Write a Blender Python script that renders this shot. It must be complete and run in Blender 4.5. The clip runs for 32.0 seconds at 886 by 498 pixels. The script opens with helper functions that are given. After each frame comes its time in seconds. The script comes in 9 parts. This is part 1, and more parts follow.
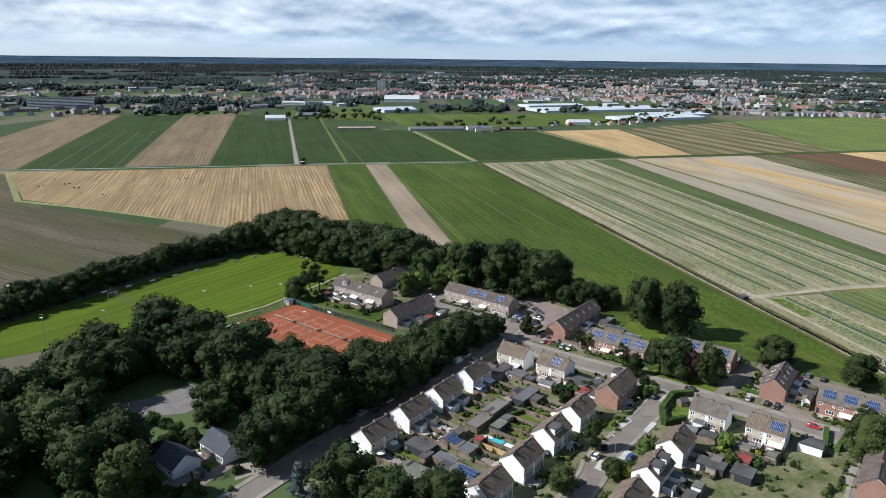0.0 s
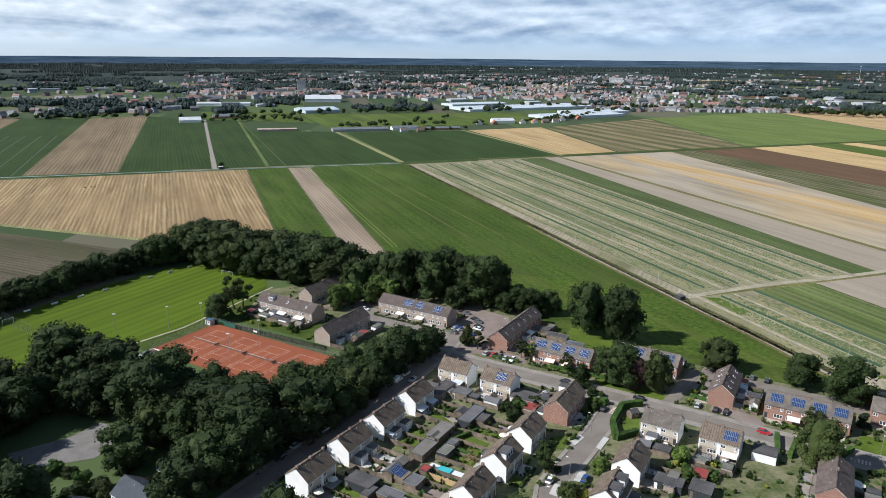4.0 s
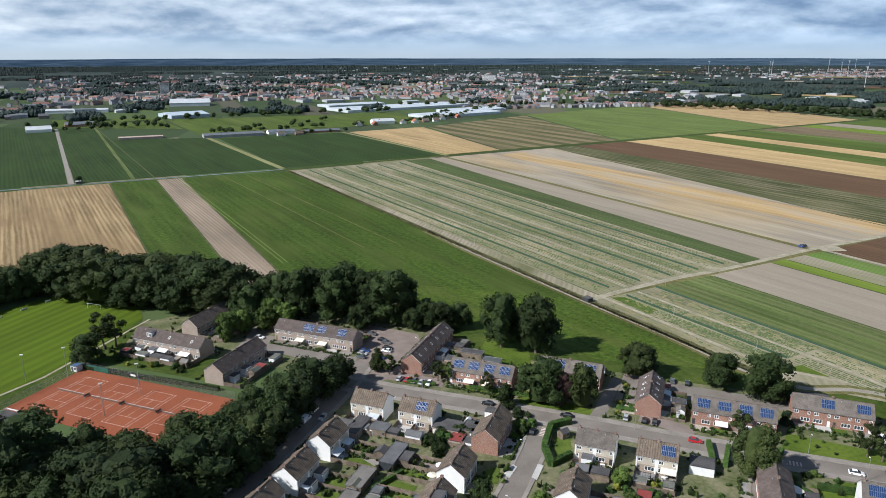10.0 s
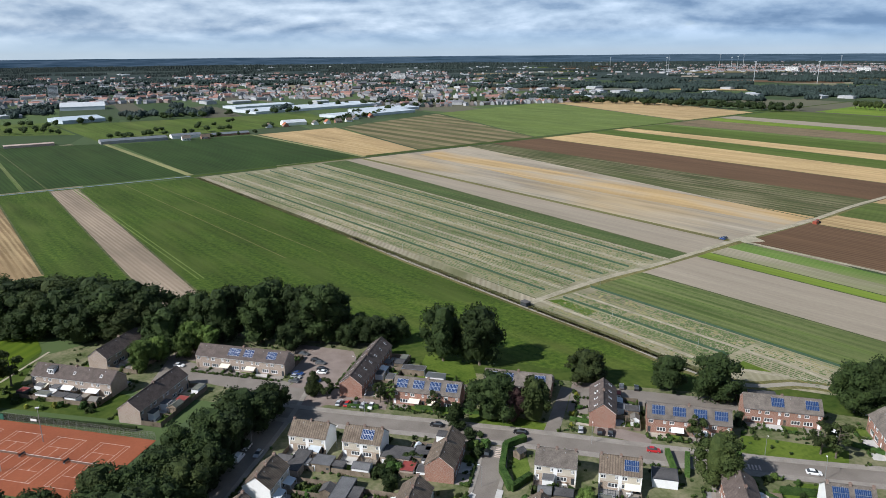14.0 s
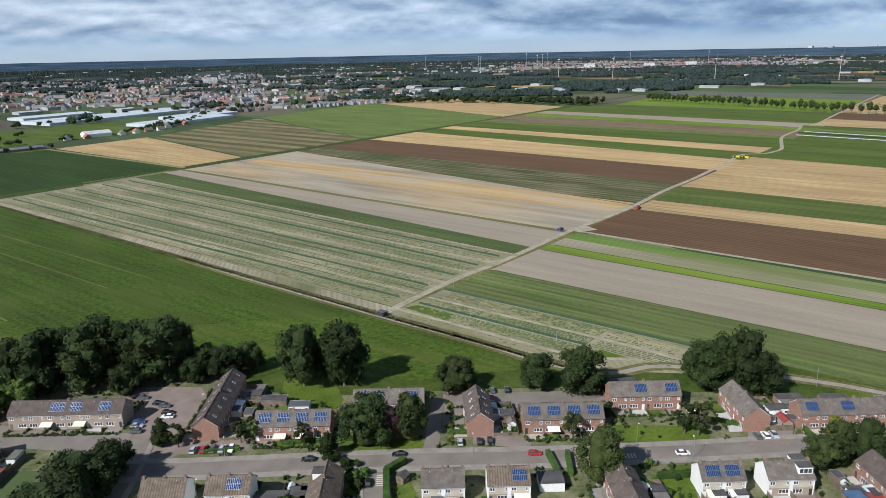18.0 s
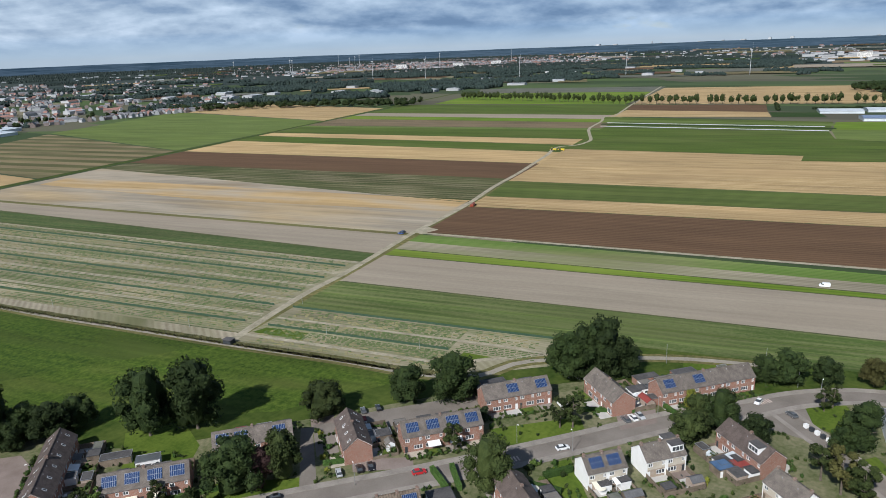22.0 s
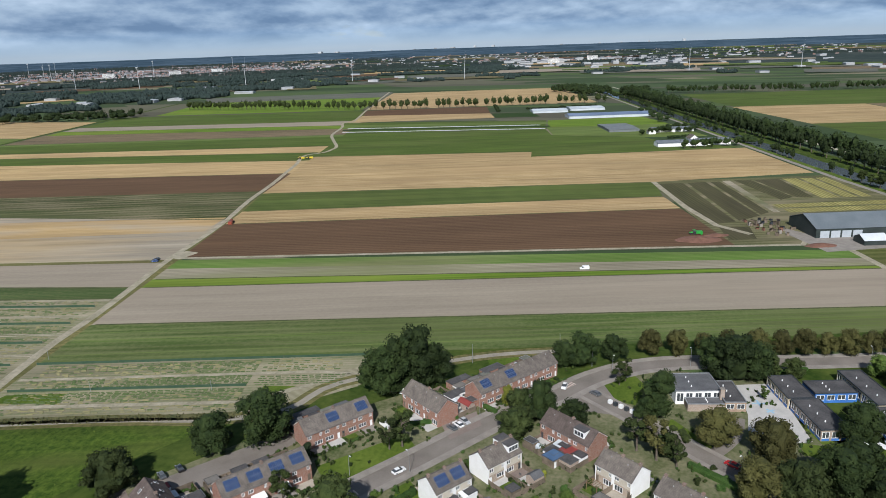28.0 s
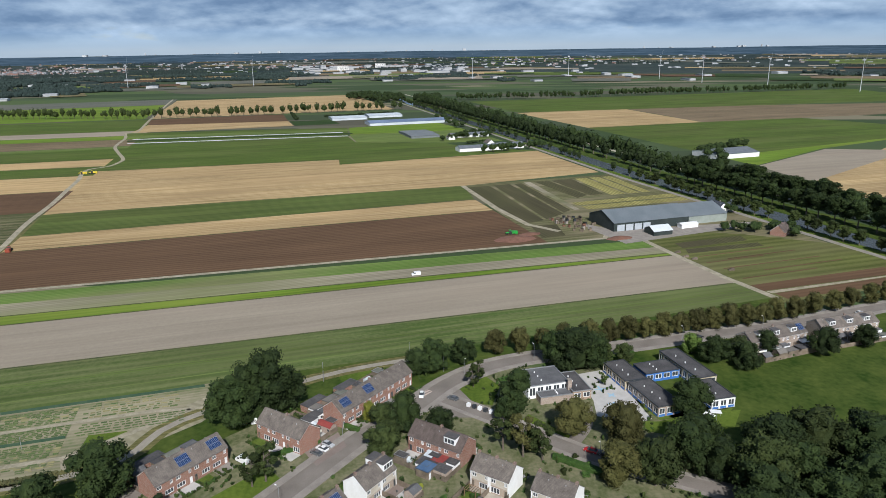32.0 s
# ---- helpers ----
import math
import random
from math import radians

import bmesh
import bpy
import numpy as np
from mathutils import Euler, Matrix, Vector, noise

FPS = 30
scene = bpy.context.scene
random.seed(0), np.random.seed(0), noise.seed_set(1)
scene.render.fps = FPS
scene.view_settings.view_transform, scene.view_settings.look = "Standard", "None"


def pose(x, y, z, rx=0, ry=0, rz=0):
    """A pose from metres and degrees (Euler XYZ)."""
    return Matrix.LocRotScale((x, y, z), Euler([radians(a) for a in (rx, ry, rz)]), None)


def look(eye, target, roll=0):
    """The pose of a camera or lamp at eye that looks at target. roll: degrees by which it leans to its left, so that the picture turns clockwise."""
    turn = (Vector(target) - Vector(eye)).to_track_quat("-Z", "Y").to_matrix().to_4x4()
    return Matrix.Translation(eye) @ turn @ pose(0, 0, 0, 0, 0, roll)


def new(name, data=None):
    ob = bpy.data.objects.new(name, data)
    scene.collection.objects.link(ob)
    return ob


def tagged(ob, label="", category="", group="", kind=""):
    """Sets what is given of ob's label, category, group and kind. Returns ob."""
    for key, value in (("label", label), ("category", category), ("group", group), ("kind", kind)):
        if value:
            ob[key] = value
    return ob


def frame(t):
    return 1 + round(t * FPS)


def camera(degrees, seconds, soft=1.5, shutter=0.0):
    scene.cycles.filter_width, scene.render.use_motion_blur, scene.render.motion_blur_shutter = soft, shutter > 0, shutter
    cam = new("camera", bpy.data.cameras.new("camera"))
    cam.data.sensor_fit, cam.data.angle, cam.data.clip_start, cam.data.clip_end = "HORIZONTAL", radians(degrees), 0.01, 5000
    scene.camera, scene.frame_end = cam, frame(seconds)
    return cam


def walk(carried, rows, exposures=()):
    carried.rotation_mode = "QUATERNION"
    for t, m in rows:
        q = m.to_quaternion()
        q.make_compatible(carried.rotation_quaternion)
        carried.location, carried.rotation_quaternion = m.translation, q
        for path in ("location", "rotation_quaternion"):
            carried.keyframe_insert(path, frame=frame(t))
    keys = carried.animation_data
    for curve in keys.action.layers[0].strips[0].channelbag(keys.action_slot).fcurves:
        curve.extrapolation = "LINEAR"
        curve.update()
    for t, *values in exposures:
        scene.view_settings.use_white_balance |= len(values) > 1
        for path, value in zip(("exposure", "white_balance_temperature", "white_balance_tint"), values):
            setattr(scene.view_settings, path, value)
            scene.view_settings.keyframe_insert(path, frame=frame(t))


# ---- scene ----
def flown(x, y, z, yaw, pitch, roll):
    """The pose of the flying camera: degrees of yaw, pitch and lean to the right."""
    return pose(x, y, z, 90 + pitch, 0, yaw) @ pose(0, 0, 0, 0, 0, roll)


cam = camera(64.760, 32.0, soft=0.65)
PATH = [
    (0, flown(0.00, 0.00, 119.57, 0.000, -15.558, 0.621)),
    (1, flown(-0.83, 4.42, 119.60, -1.863, -15.539, 0.560)),
    (2, flown(-1.63, 8.83, 119.63, -3.708, -15.536, 0.507)),
    (3.5, flown(-2.78, 15.41, 119.64, -5.761, -15.589, 0.540)),
    (6, flown(-4.44, 25.76, 119.84, -8.716, -15.600, 0.315)),
    (7, flown(-5.34, 29.84, 119.90, -10.640, -15.591, 0.241)),
    (8, flown(-6.33, 33.86, 119.87, -12.715, -15.574, 0.139)),
    (9, flown(-7.23, 38.15, 120.01, -14.662, -15.614, -0.015)),
    (10, flown(-8.14, 42.37, 119.99, -16.300, -15.634, -0.068)),
    (11, flown(-8.93, 46.97, 120.11, -18.055, -15.683, -0.212)),
    (12, flown(-9.53, 51.60, 120.22, -19.630, -15.733, -0.335)),
    (13, flown(-10.27, 56.33, 120.18, -21.333, -15.754, -0.394)),
    (14, flown(-10.96, 61.04, 120.19, -23.591, -15.810, -0.470)),
    (14.5, flown(-11.25, 63.17, 120.16, -24.806, -15.848, -0.495)),
    (16.5, flown(-12.28, 71.55, 120.31, -32.121, -15.891, -0.848)),
    (17, flown(-12.43, 73.70, 120.39, -34.141, -15.877, -0.951)),
    (18, flown(-12.47, 78.04, 120.39, -37.975, -15.947, -1.156)),
    (19, flown(-12.41, 82.06, 120.30, -41.673, -15.985, -1.348)),
    (20, flown(-12.33, 86.05, 120.25, -45.362, -16.053, -1.641)),
    (21, flown(-12.07, 90.10, 120.35, -48.948, -16.098, -1.905)),
    (22, flown(-11.49, 94.32, 120.41, -52.657, -16.171, -2.174)),
    (23, flown(-10.90, 98.54, 120.46, -56.358, -16.237, -2.261)),
    (24, flown(-10.62, 102.70, 120.36, -60.132, -16.235, -2.263)),
    (25, flown(-10.14, 106.90, 120.05, -63.775, -16.265, -2.312)),
    (25.5, flown(-9.80, 108.99, 119.99, -65.684, -16.274, -2.271)),
    (27.5, flown(-7.89, 117.64, 119.46, -72.865, -16.332, -2.107)),
    (28, flown(-7.32, 120.00, 119.42, -74.628, -16.351, -1.992)),
    (29, flown(-5.80, 124.75, 119.59, -78.435, -16.355, -1.791)),
    (30, flown(-4.50, 129.18, 119.54, -82.876, -16.400, -1.274)),
    (31, flown(-3.93, 133.83, 119.61, -87.299, -16.260, -0.991)),
    (32, flown(-3.81, 138.41, 119.96, -91.830, -16.209, -0.826)),
]
walk(cam, PATH, exposures=[(0, 0.44, 6000, 10), (7, 0.38, 6000, 10), (14, 0.31, 6000, 10), (22, 0.14, 6000, 10), (28, 0.09, 6000, 10), (32, 0.12, 6000, 10)])

# ---- world, sun ----
SUN_EL, SUN_AZ = 39.0, 187.0          # degrees; azimuth of the sun counted from +x to +y
world = bpy.data.worlds.new("sky")
scene.world = world
world.use_nodes = True
wn, wl = world.node_tree.nodes, world.node_tree.links
wn.clear()


def wmath(op, a, b=None, clamp=False):
    n = wn.new("ShaderNodeMath")
    n.operation, n.use_clamp = op, clamp
    for i, s in enumerate((a, b)):
        if s is None:
            continue
        if isinstance(s, (int, float)):
            n.inputs[i].default_value = s
        else:
            wl.new(s, n.inputs[i])
    return n.outputs[0]


tc = wn.new("ShaderNodeTexCoord")
sep = wn.new("ShaderNodeSeparateXYZ")
wl.new(tc.outputs["Generated"], sep.inputs[0])


def deck(lower):
    """Cloud density where the ray meets a flat cloud deck, seen lower by the given sine: broad rolls with puffs on them."""
    up = wmath("ADD", wmath("MAXIMUM", wmath("SUBTRACT", sep.outputs[2], lower), 0.0), 0.15)
    flat = wn.new("ShaderNodeCombineXYZ")
    wl.new(wmath("DIVIDE", sep.outputs[0], up), flat.inputs[0])
    wl.new(wmath("DIVIDE", sep.outputs[1], up), flat.inputs[1])
    flat.inputs[2].default_value = 3.7
    roll = wn.new("ShaderNodeTexNoise")
    roll.inputs["Scale"].default_value, roll.inputs["Detail"].default_value = 0.80, 6.0
    roll.inputs["Roughness"].default_value, roll.inputs["Distortion"].default_value = 0.47, 0.6
    wl.new(flat.outputs[0], roll.inputs["Vector"])
    tall = wn.new("ShaderNodeCombineXYZ")
    wl.new(wmath("MULTIPLY", sep.outputs[0], 13.0), tall.inputs[0])
    wl.new(wmath("MULTIPLY", sep.outputs[1], 13.0), tall.inputs[1])
    wl.new(wmath("MULTIPLY", wmath("SUBTRACT", sep.outputs[2], lower), 34.0), tall.inputs[2])
    puff = wn.new("ShaderNodeTexNoise")
    puff.inputs["Scale"].default_value, puff.inputs["Detail"].default_value, puff.inputs["Roughness"].default_value = 0.85, 6.0, 0.54
    wl.new(tall.outputs[0], puff.inputs["Vector"])
    return wmath("ADD", wmath("MULTIPLY", roll.outputs["Fac"], 0.52), wmath("MULTIPLY", puff.outputs["Fac"], 0.48))


dens, above = deck(0.0), deck(-0.0075)
# tops towards the light are bright, flat bases dark
lit = wmath("ADD", wmath("MULTIPLY", wmath("SUBTRACT", dens, above), 1.7), wmath("SUBTRACT", 1.0, dens))
tone = wn.new("ShaderNodeValToRGB")
steps = ((0.34, (0.255, 0.330, 0.420)), (0.43, (0.385, 0.455, 0.530)), (0.50, (0.515, 0.570, 0.615)), (0.57, (0.635, 0.680, 0.705)), (0.665, (0.83, 0.845, 0.845)))
el = tone.color_ramp.elements
el[0].position, el[0].color = steps[0][0], (*steps[0][1], 1)
el[1].position, el[1].color = steps[-1][0], (*steps[-1][1], 1)
for q, c in steps[1:-1]:
    el.new(q).color = (*c, 1)
wl.new(lit, tone.inputs[0])
cover = wn.new("ShaderNodeMapRange")
cover.inputs["From Min"].default_value, cover.inputs["From Max"].default_value = 0.16, 0.36
wl.new(dens, cover.inputs["Value"])
sky = wn.new("ShaderNodeTexSky")
sky.sky_type, sky.sun_disc = "NISHITA", False
sky.sun_elevation, sky.sun_rotation = radians(SUN_EL), radians(90 - SUN_AZ)
sky.air_density, sky.dust_density, sky.ozone_density = 1.0, 0.0, 1.5
skyb = wn.new("ShaderNodeBackground")
skyb.inputs["Strength"].default_value = 0.058
wl.new(sky.outputs[0], skyb.inputs["Color"])
clob = wn.new("ShaderNodeBackground")
clob.inputs["Strength"].default_value = 0.98
# the sky away from the sun is dimmer and bluer
away = wn.new("ShaderNodeMapRange")
away.inputs["From Min"].default_value, away.inputs["From Max"].default_value = -0.8, 0.85
wl.new(sep.outputs[0], away.inputs["Value"])
dim = wn.new("ShaderNodeMix")
dim.data_type, dim.blend_type = "RGBA", "MULTIPLY"
dim.inputs["B"].default_value = (0.625, 0.745, 0.895, 1)
wl.new(away.outputs[0], dim.inputs["Factor"])
low = wn.new("ShaderNodeMapRange")
low.inputs["From Min"].default_value, low.inputs["From Max"].default_value = 0.006, 0.030
low.inputs["To Min"].default_value, low.inputs["To Max"].default_value = 0.88, 0.0
wl.new(sep.outputs[2], low.inputs["Value"])
pale = wn.new("ShaderNodeMix")
pale.data_type = "RGBA"
pale.inputs["B"].default_value = (0.50, 0.61, 0.70, 1)
wl.new(low.outputs[0], pale.inputs["Factor"])
wl.new(tone.outputs[0], pale.inputs["A"])
wl.new(pale.outputs["Result"], dim.inputs["A"])
wl.new(dim.outputs["Result"], clob.inputs["Color"])
# a pale clear band low over the horizon, under the cloud deck
band = wn.new("ShaderNodeMapRange")
band.inputs["From Min"].default_value, band.inputs["From Max"].default_value = 0.0, 0.022
band.inputs["To Min"].default_value, band.inputs["To Max"].default_value = 0.75, 1.0
wl.new(sep.outputs[2], band.inputs["Value"])
mixs = wn.new("ShaderNodeMixShader")
thin = wn.new("ShaderNodeMapRange")         # broken cloud: more blue overhead, closed towards the horizon
thin.inputs["From Min"].default_value, thin.inputs["From Max"].default_value = 0.10, 0.45
thin.inputs["To Min"].default_value, thin.inputs["To Max"].default_value = 1.0, 0.12
wl.new(sep.outputs[2], thin.inputs["Value"])
wl.new(wmath("MULTIPLY", wmath("MULTIPLY", cover.outputs[0], band.outputs[0]), thin.outputs[0]), mixs.inputs[0])
wl.new(skyb.outputs[0], mixs.inputs[1])
wl.new(clob.outputs[0], mixs.inputs[2])
wout = wn.new("ShaderNodeOutputWorld")
wl.new(mixs.outputs[0], wout.inputs["Surface"])

sun = new("sun", bpy.data.lights.new("sun", "SUN"))
sun.data.energy, sun.data.angle, sun.data.color = 5.0, radians(0.53), (1.0, 0.95, 0.885)
_sd = Vector((math.cos(radians(SUN_AZ)) * math.cos(radians(SUN_EL)), math.sin(radians(SUN_AZ)) * math.cos(radians(SUN_EL)), math.sin(radians(SUN_EL))))
sun.matrix_world = look(_sd * 900, (0, 0, 0))
scene.view_settings.exposure = 0.0

# ---- materials ----
MATS = {}


def surface(name, a, b, scale=1.0, fine=12.0, rough=0.8, bump=0.0, metal=0.0, per_object=0.0, spec=0.3):
    """A surface of two tones, mixed by a coarse and a fine noise in metres, with relief and a random tone per object."""
    if name in MATS:
        return MATS[name]
    m = bpy.data.materials.new(name)
    m.use_nodes = True
    n, l = m.node_tree.nodes, m.node_tree.links
    p = n["Principled BSDF"]
    geo = n.new("ShaderNodeNewGeometry")
    n1, n2 = n.new("ShaderNodeTexNoise"), n.new("ShaderNodeTexNoise")
    for q, s, dt in ((n1, scale, 4.0), (n2, fine, 2.0)):
        q.inputs["Scale"].default_value, q.inputs["Detail"].default_value = s, dt
        l.new(geo.outputs["Position"], q.inputs["Vector"])
    mx = n.new("ShaderNodeMath")
    mx.operation = "MULTIPLY_ADD"
    l.new(n2.outputs["Fac"], mx.inputs[0])
    mx.inputs[1].default_value = 0.6
    l.new(n1.outputs["Fac"], mx.inputs[2])
    rg = n.new("ShaderNodeMapRange")
    rg.inputs["From Min"].default_value, rg.inputs["From Max"].default_value = 0.55, 1.05
    l.new(mx.outputs[0], rg.inputs["Value"])
    mix = n.new("ShaderNodeMix")
    mix.data_type = "RGBA"
    mix.inputs["A"].default_value, mix.inputs["B"].default_value = (*a, 1), (*b, 1)
    l.new(rg.outputs[0], mix.inputs["Factor"])
    col = mix.outputs["Result"]
    if per_object:
        oi = n.new("ShaderNodeObjectInfo")
        hs = n.new("ShaderNodeHueSaturation")
        v = n.new("ShaderNodeMapRange")
        v.inputs["To Min"].default_value, v.inputs["To Max"].default_value = 1 - per_object, 1 + per_object
        l.new(oi.outputs["Random"], v.inputs["Value"])
        l.new(v.outputs[0], hs.inputs["Value"])
        l.new(col, hs.inputs["Color"])
        col = hs.outputs[0]
    l.new(col, p.inputs["Base Color"])
    p.inputs["Roughness"].default_value, p.inputs["Metallic"].default_value = rough, metal
    p.inputs["Specular IOR Level"].default_value = spec
    if bump:
        bp = n.new("ShaderNodeBump")
        bp.inputs["Strength"].default_value, bp.inputs["Distance"].default_value = 0.6, bump
        l.new(mx.outputs[0], bp.inputs["Height"])
        l.new(bp.outputs[0], p.inputs["Normal"])
    MATS[name] = m
    return m


def rows(name, a, b, c, period=3.0, turn=15.0, across=False, streak=0.5, patch=0.012, contrast=(0.35, 0.65), bump=0.05, rough=0.95, tuft=0.35, lanes=0.30):
    """Farm land worked in rows: colours a and b alternate along the rows, c comes through in large patches.
    turn: the rows' direction in degrees; across: turned by ninety."""
    if name in MATS:
        return MATS[name]
    m = bpy.data.materials.new(name)
    m.use_nodes = True
    n, l = m.node_tree.nodes, m.node_tree.links
    p = n["Principled BSDF"]
    geo = n.new("ShaderNodeNewGeometry")
    mp = n.new("ShaderNodeMapping")
    mp.vector_type = "POINT"
    mp.inputs["Rotation"].default_value = (0, 0, radians(-turn - (90 if across else 0)))
    l.new(geo.outputs["Position"], mp.inputs["Vector"])
    # streaks: noise drawn out along local x
    st = n.new("ShaderNodeMapping")
    st.inputs["Scale"].default_value = (0.012, 1.0 / period, 1.0)
    l.new(mp.outputs[0], st.inputs["Vector"])
    n1 = n.new("ShaderNodeTexNoise")
    n1.inputs["Scale"].default_value, n1.inputs["Detail"].default_value, n1.inputs["Roughness"].default_value = 1.0, 3.0, 0.6
    l.new(st.outputs[0], n1.inputs["Vector"])
    wv = n.new("ShaderNodeTexWave")
    wv.bands_direction = "Y"
    wv.inputs["Scale"].default_value = 0.314 / period
    wv.inputs["Distortion"].default_value, wv.inputs["Detail"].default_value, wv.inputs["Detail Scale"].default_value = 0.6, 2.0, 0.2
    l.new(mp.outputs[0], wv.inputs["Vector"])
    ad = n.new("ShaderNodeMix")
    ad.inputs["Factor"].default_value = streak
    l.new(wv.outputs["Fac"], ad.inputs["A"])
    l.new(n1.outputs["Fac"], ad.inputs["B"])
    fine = n.new("ShaderNodeTexNoise")
    fine.inputs["Scale"].default_value, fine.inputs["Detail"].default_value = 0.45, 6.0
    fine.inputs["Roughness"].default_value = 0.72
    l.new(geo.outputs["Position"], fine.inputs["Vector"])
    ad2 = n.new("ShaderNodeMix")
    ad2.inputs["Factor"].default_value = tuft
    l.new(ad.outputs["Result"], ad2.inputs["A"])
    l.new(fine.outputs["Fac"], ad2.inputs["B"])
    rg = n.new("ShaderNodeMapRange")
    rg.inputs["From Min"].default_value, rg.inputs["From Max"].default_value = contrast
    l.new(ad2.outputs["Result"], rg.inputs["Value"])
    mix = n.new("ShaderNodeMix")
    mix.data_type = "RGBA"
    mix.inputs["A"].default_value, mix.inputs["B"].default_value = (*a, 1), (*b, 1)
    l.new(rg.outputs[0], mix.inputs["Factor"])
    big = n.new("ShaderNodeTexNoise")
    big.inputs["Scale"].default_value, big.inputs["Detail"].default_value = patch, 5.0
    bm_ = n.new("ShaderNodeMapping")
    bm_.inputs["Scale"].default_value = (0.45, 1.6, 1)
    l.new(mp.outputs[0], bm_.inputs["Vector"])
    l.new(bm_.outputs[0], big.inputs["Vector"])
    rb = n.new("ShaderNodeMapRange")
    rb.inputs["From Min"].default_value, rb.inputs["From Max"].default_value = 0.46, 0.68
    l.new(big.outputs["Fac"], rb.inputs["Value"])
    mix2 = n.new("ShaderNodeMix")
    mix2.data_type = "RGBA"
    mix2.inputs["B"].default_value = (*c, 1)
    l.new(rb.outputs[0], mix2.inputs["Factor"])
    l.new(mix.outputs["Result"], mix2.inputs["A"])
    # passes of the machines, and broad uneven growth
    la = n.new("ShaderNodeMapping")
    la.inputs["Scale"].default_value = (0.0035, 0.11, 1.0)
    l.new(mp.outputs[0], la.inputs["Vector"])
    lane, broad = n.new("ShaderNodeTexNoise"), n.new("ShaderNodeTexNoise")
    lane.inputs["Scale"].default_value, lane.inputs["Detail"].default_value, lane.inputs["Roughness"].default_value = 1.0, 4.0, 0.75
    l.new(la.outputs[0], lane.inputs["Vector"])
    broad.inputs["Scale"].default_value, broad.inputs["Detail"].default_value, broad.inputs["Roughness"].default_value = 0.02, 6.0, 0.6
    l.new(bm_.outputs[0], broad.inputs["Vector"])
    su = n.new("ShaderNodeMath")
    l.new(lane.outputs["Fac"], su.inputs[0])
    l.new(broad.outputs["Fac"], su.inputs[1])
    uneven = n.new("ShaderNodeMapRange")
    uneven.inputs["From Min"].default_value, uneven.inputs["From Max"].default_value = 0.70, 1.30
    uneven.inputs["To Min"].default_value, uneven.inputs["To Max"].default_value = 1 - lanes, 1 + lanes
    l.new(su.outputs[0], uneven.inputs["Value"])
    hs = n.new("ShaderNodeHueSaturation")
    l.new(uneven.outputs[0], hs.inputs["Value"])
    l.new(mix2.outputs["Result"], hs.inputs["Color"])
    l.new(hs.outputs[0], p.inputs["Base Color"])
    p.inputs["Roughness"].default_value = rough
    p.inputs["Specular IOR Level"].default_value = 0.15
    bp = n.new("ShaderNodeBump")
    bp.inputs["Strength"].default_value, bp.inputs["Distance"].default_value = 0.5, bump * 4
    l.new(ad2.outputs["Result"], bp.inputs["Height"])
    l.new(bp.outputs[0], p.inputs["Normal"])
    MATS[name] = m
    return m


def foliage(name, a, b, per_object=0.32):
    if name in MATS:
        return MATS[name]
    m = surface(name, a, b, 0.35, 2.5, 0.75, 0.0, per_object=per_object, spec=0.2)
    n, l = m.node_tree.nodes, m.node_tree.links
    p = n["Principled BSDF"]
    tr = n.new("ShaderNodeBsdfTranslucent")
    l.new(p.inputs["Base Color"].links[0].from_socket, tr.inputs["Color"])
    ms = n.new("ShaderNodeMixShader")
    ms.inputs[0].default_value = 0.12
    ln = n.new("ShaderNodeTexNoise")
    ln.inputs["Scale"].default_value, ln.inputs["Detail"].default_value = 2.2, 4.0
    l.new(n["Geometry"].outputs["Position"], ln.inputs["Vector"])
    bp = n.new("ShaderNodeBump")
    bp.inputs["Strength"].default_value, bp.inputs["Distance"].default_value = 1.0, 0.40
    l.new(ln.outputs["Fac"], bp.inputs["Height"])
    l.new(bp.outputs[0], p.inputs["Normal"])
    l.new(p.outputs[0], ms.inputs[1])
    l.new(tr.outputs[0], ms.inputs[2])
    l.new(ms.outputs[0], n["Material Output"].inputs["Surface"])
    return m


def glass_mat(name, tint, rough=0.05):
    if name in MATS:
        return MATS[name]
    m = bpy.data.materials.new(name)
    m.use_nodes = True
    p = m.node_tree.nodes["Principled BSDF"]
    p.inputs["Base Color"].default_value = (*tint, 1)
    p.inputs["Roughness"].default_value = rough
    p.inputs["Specular IOR Level"].default_value = 0.6
    MATS[name] = m
    return m


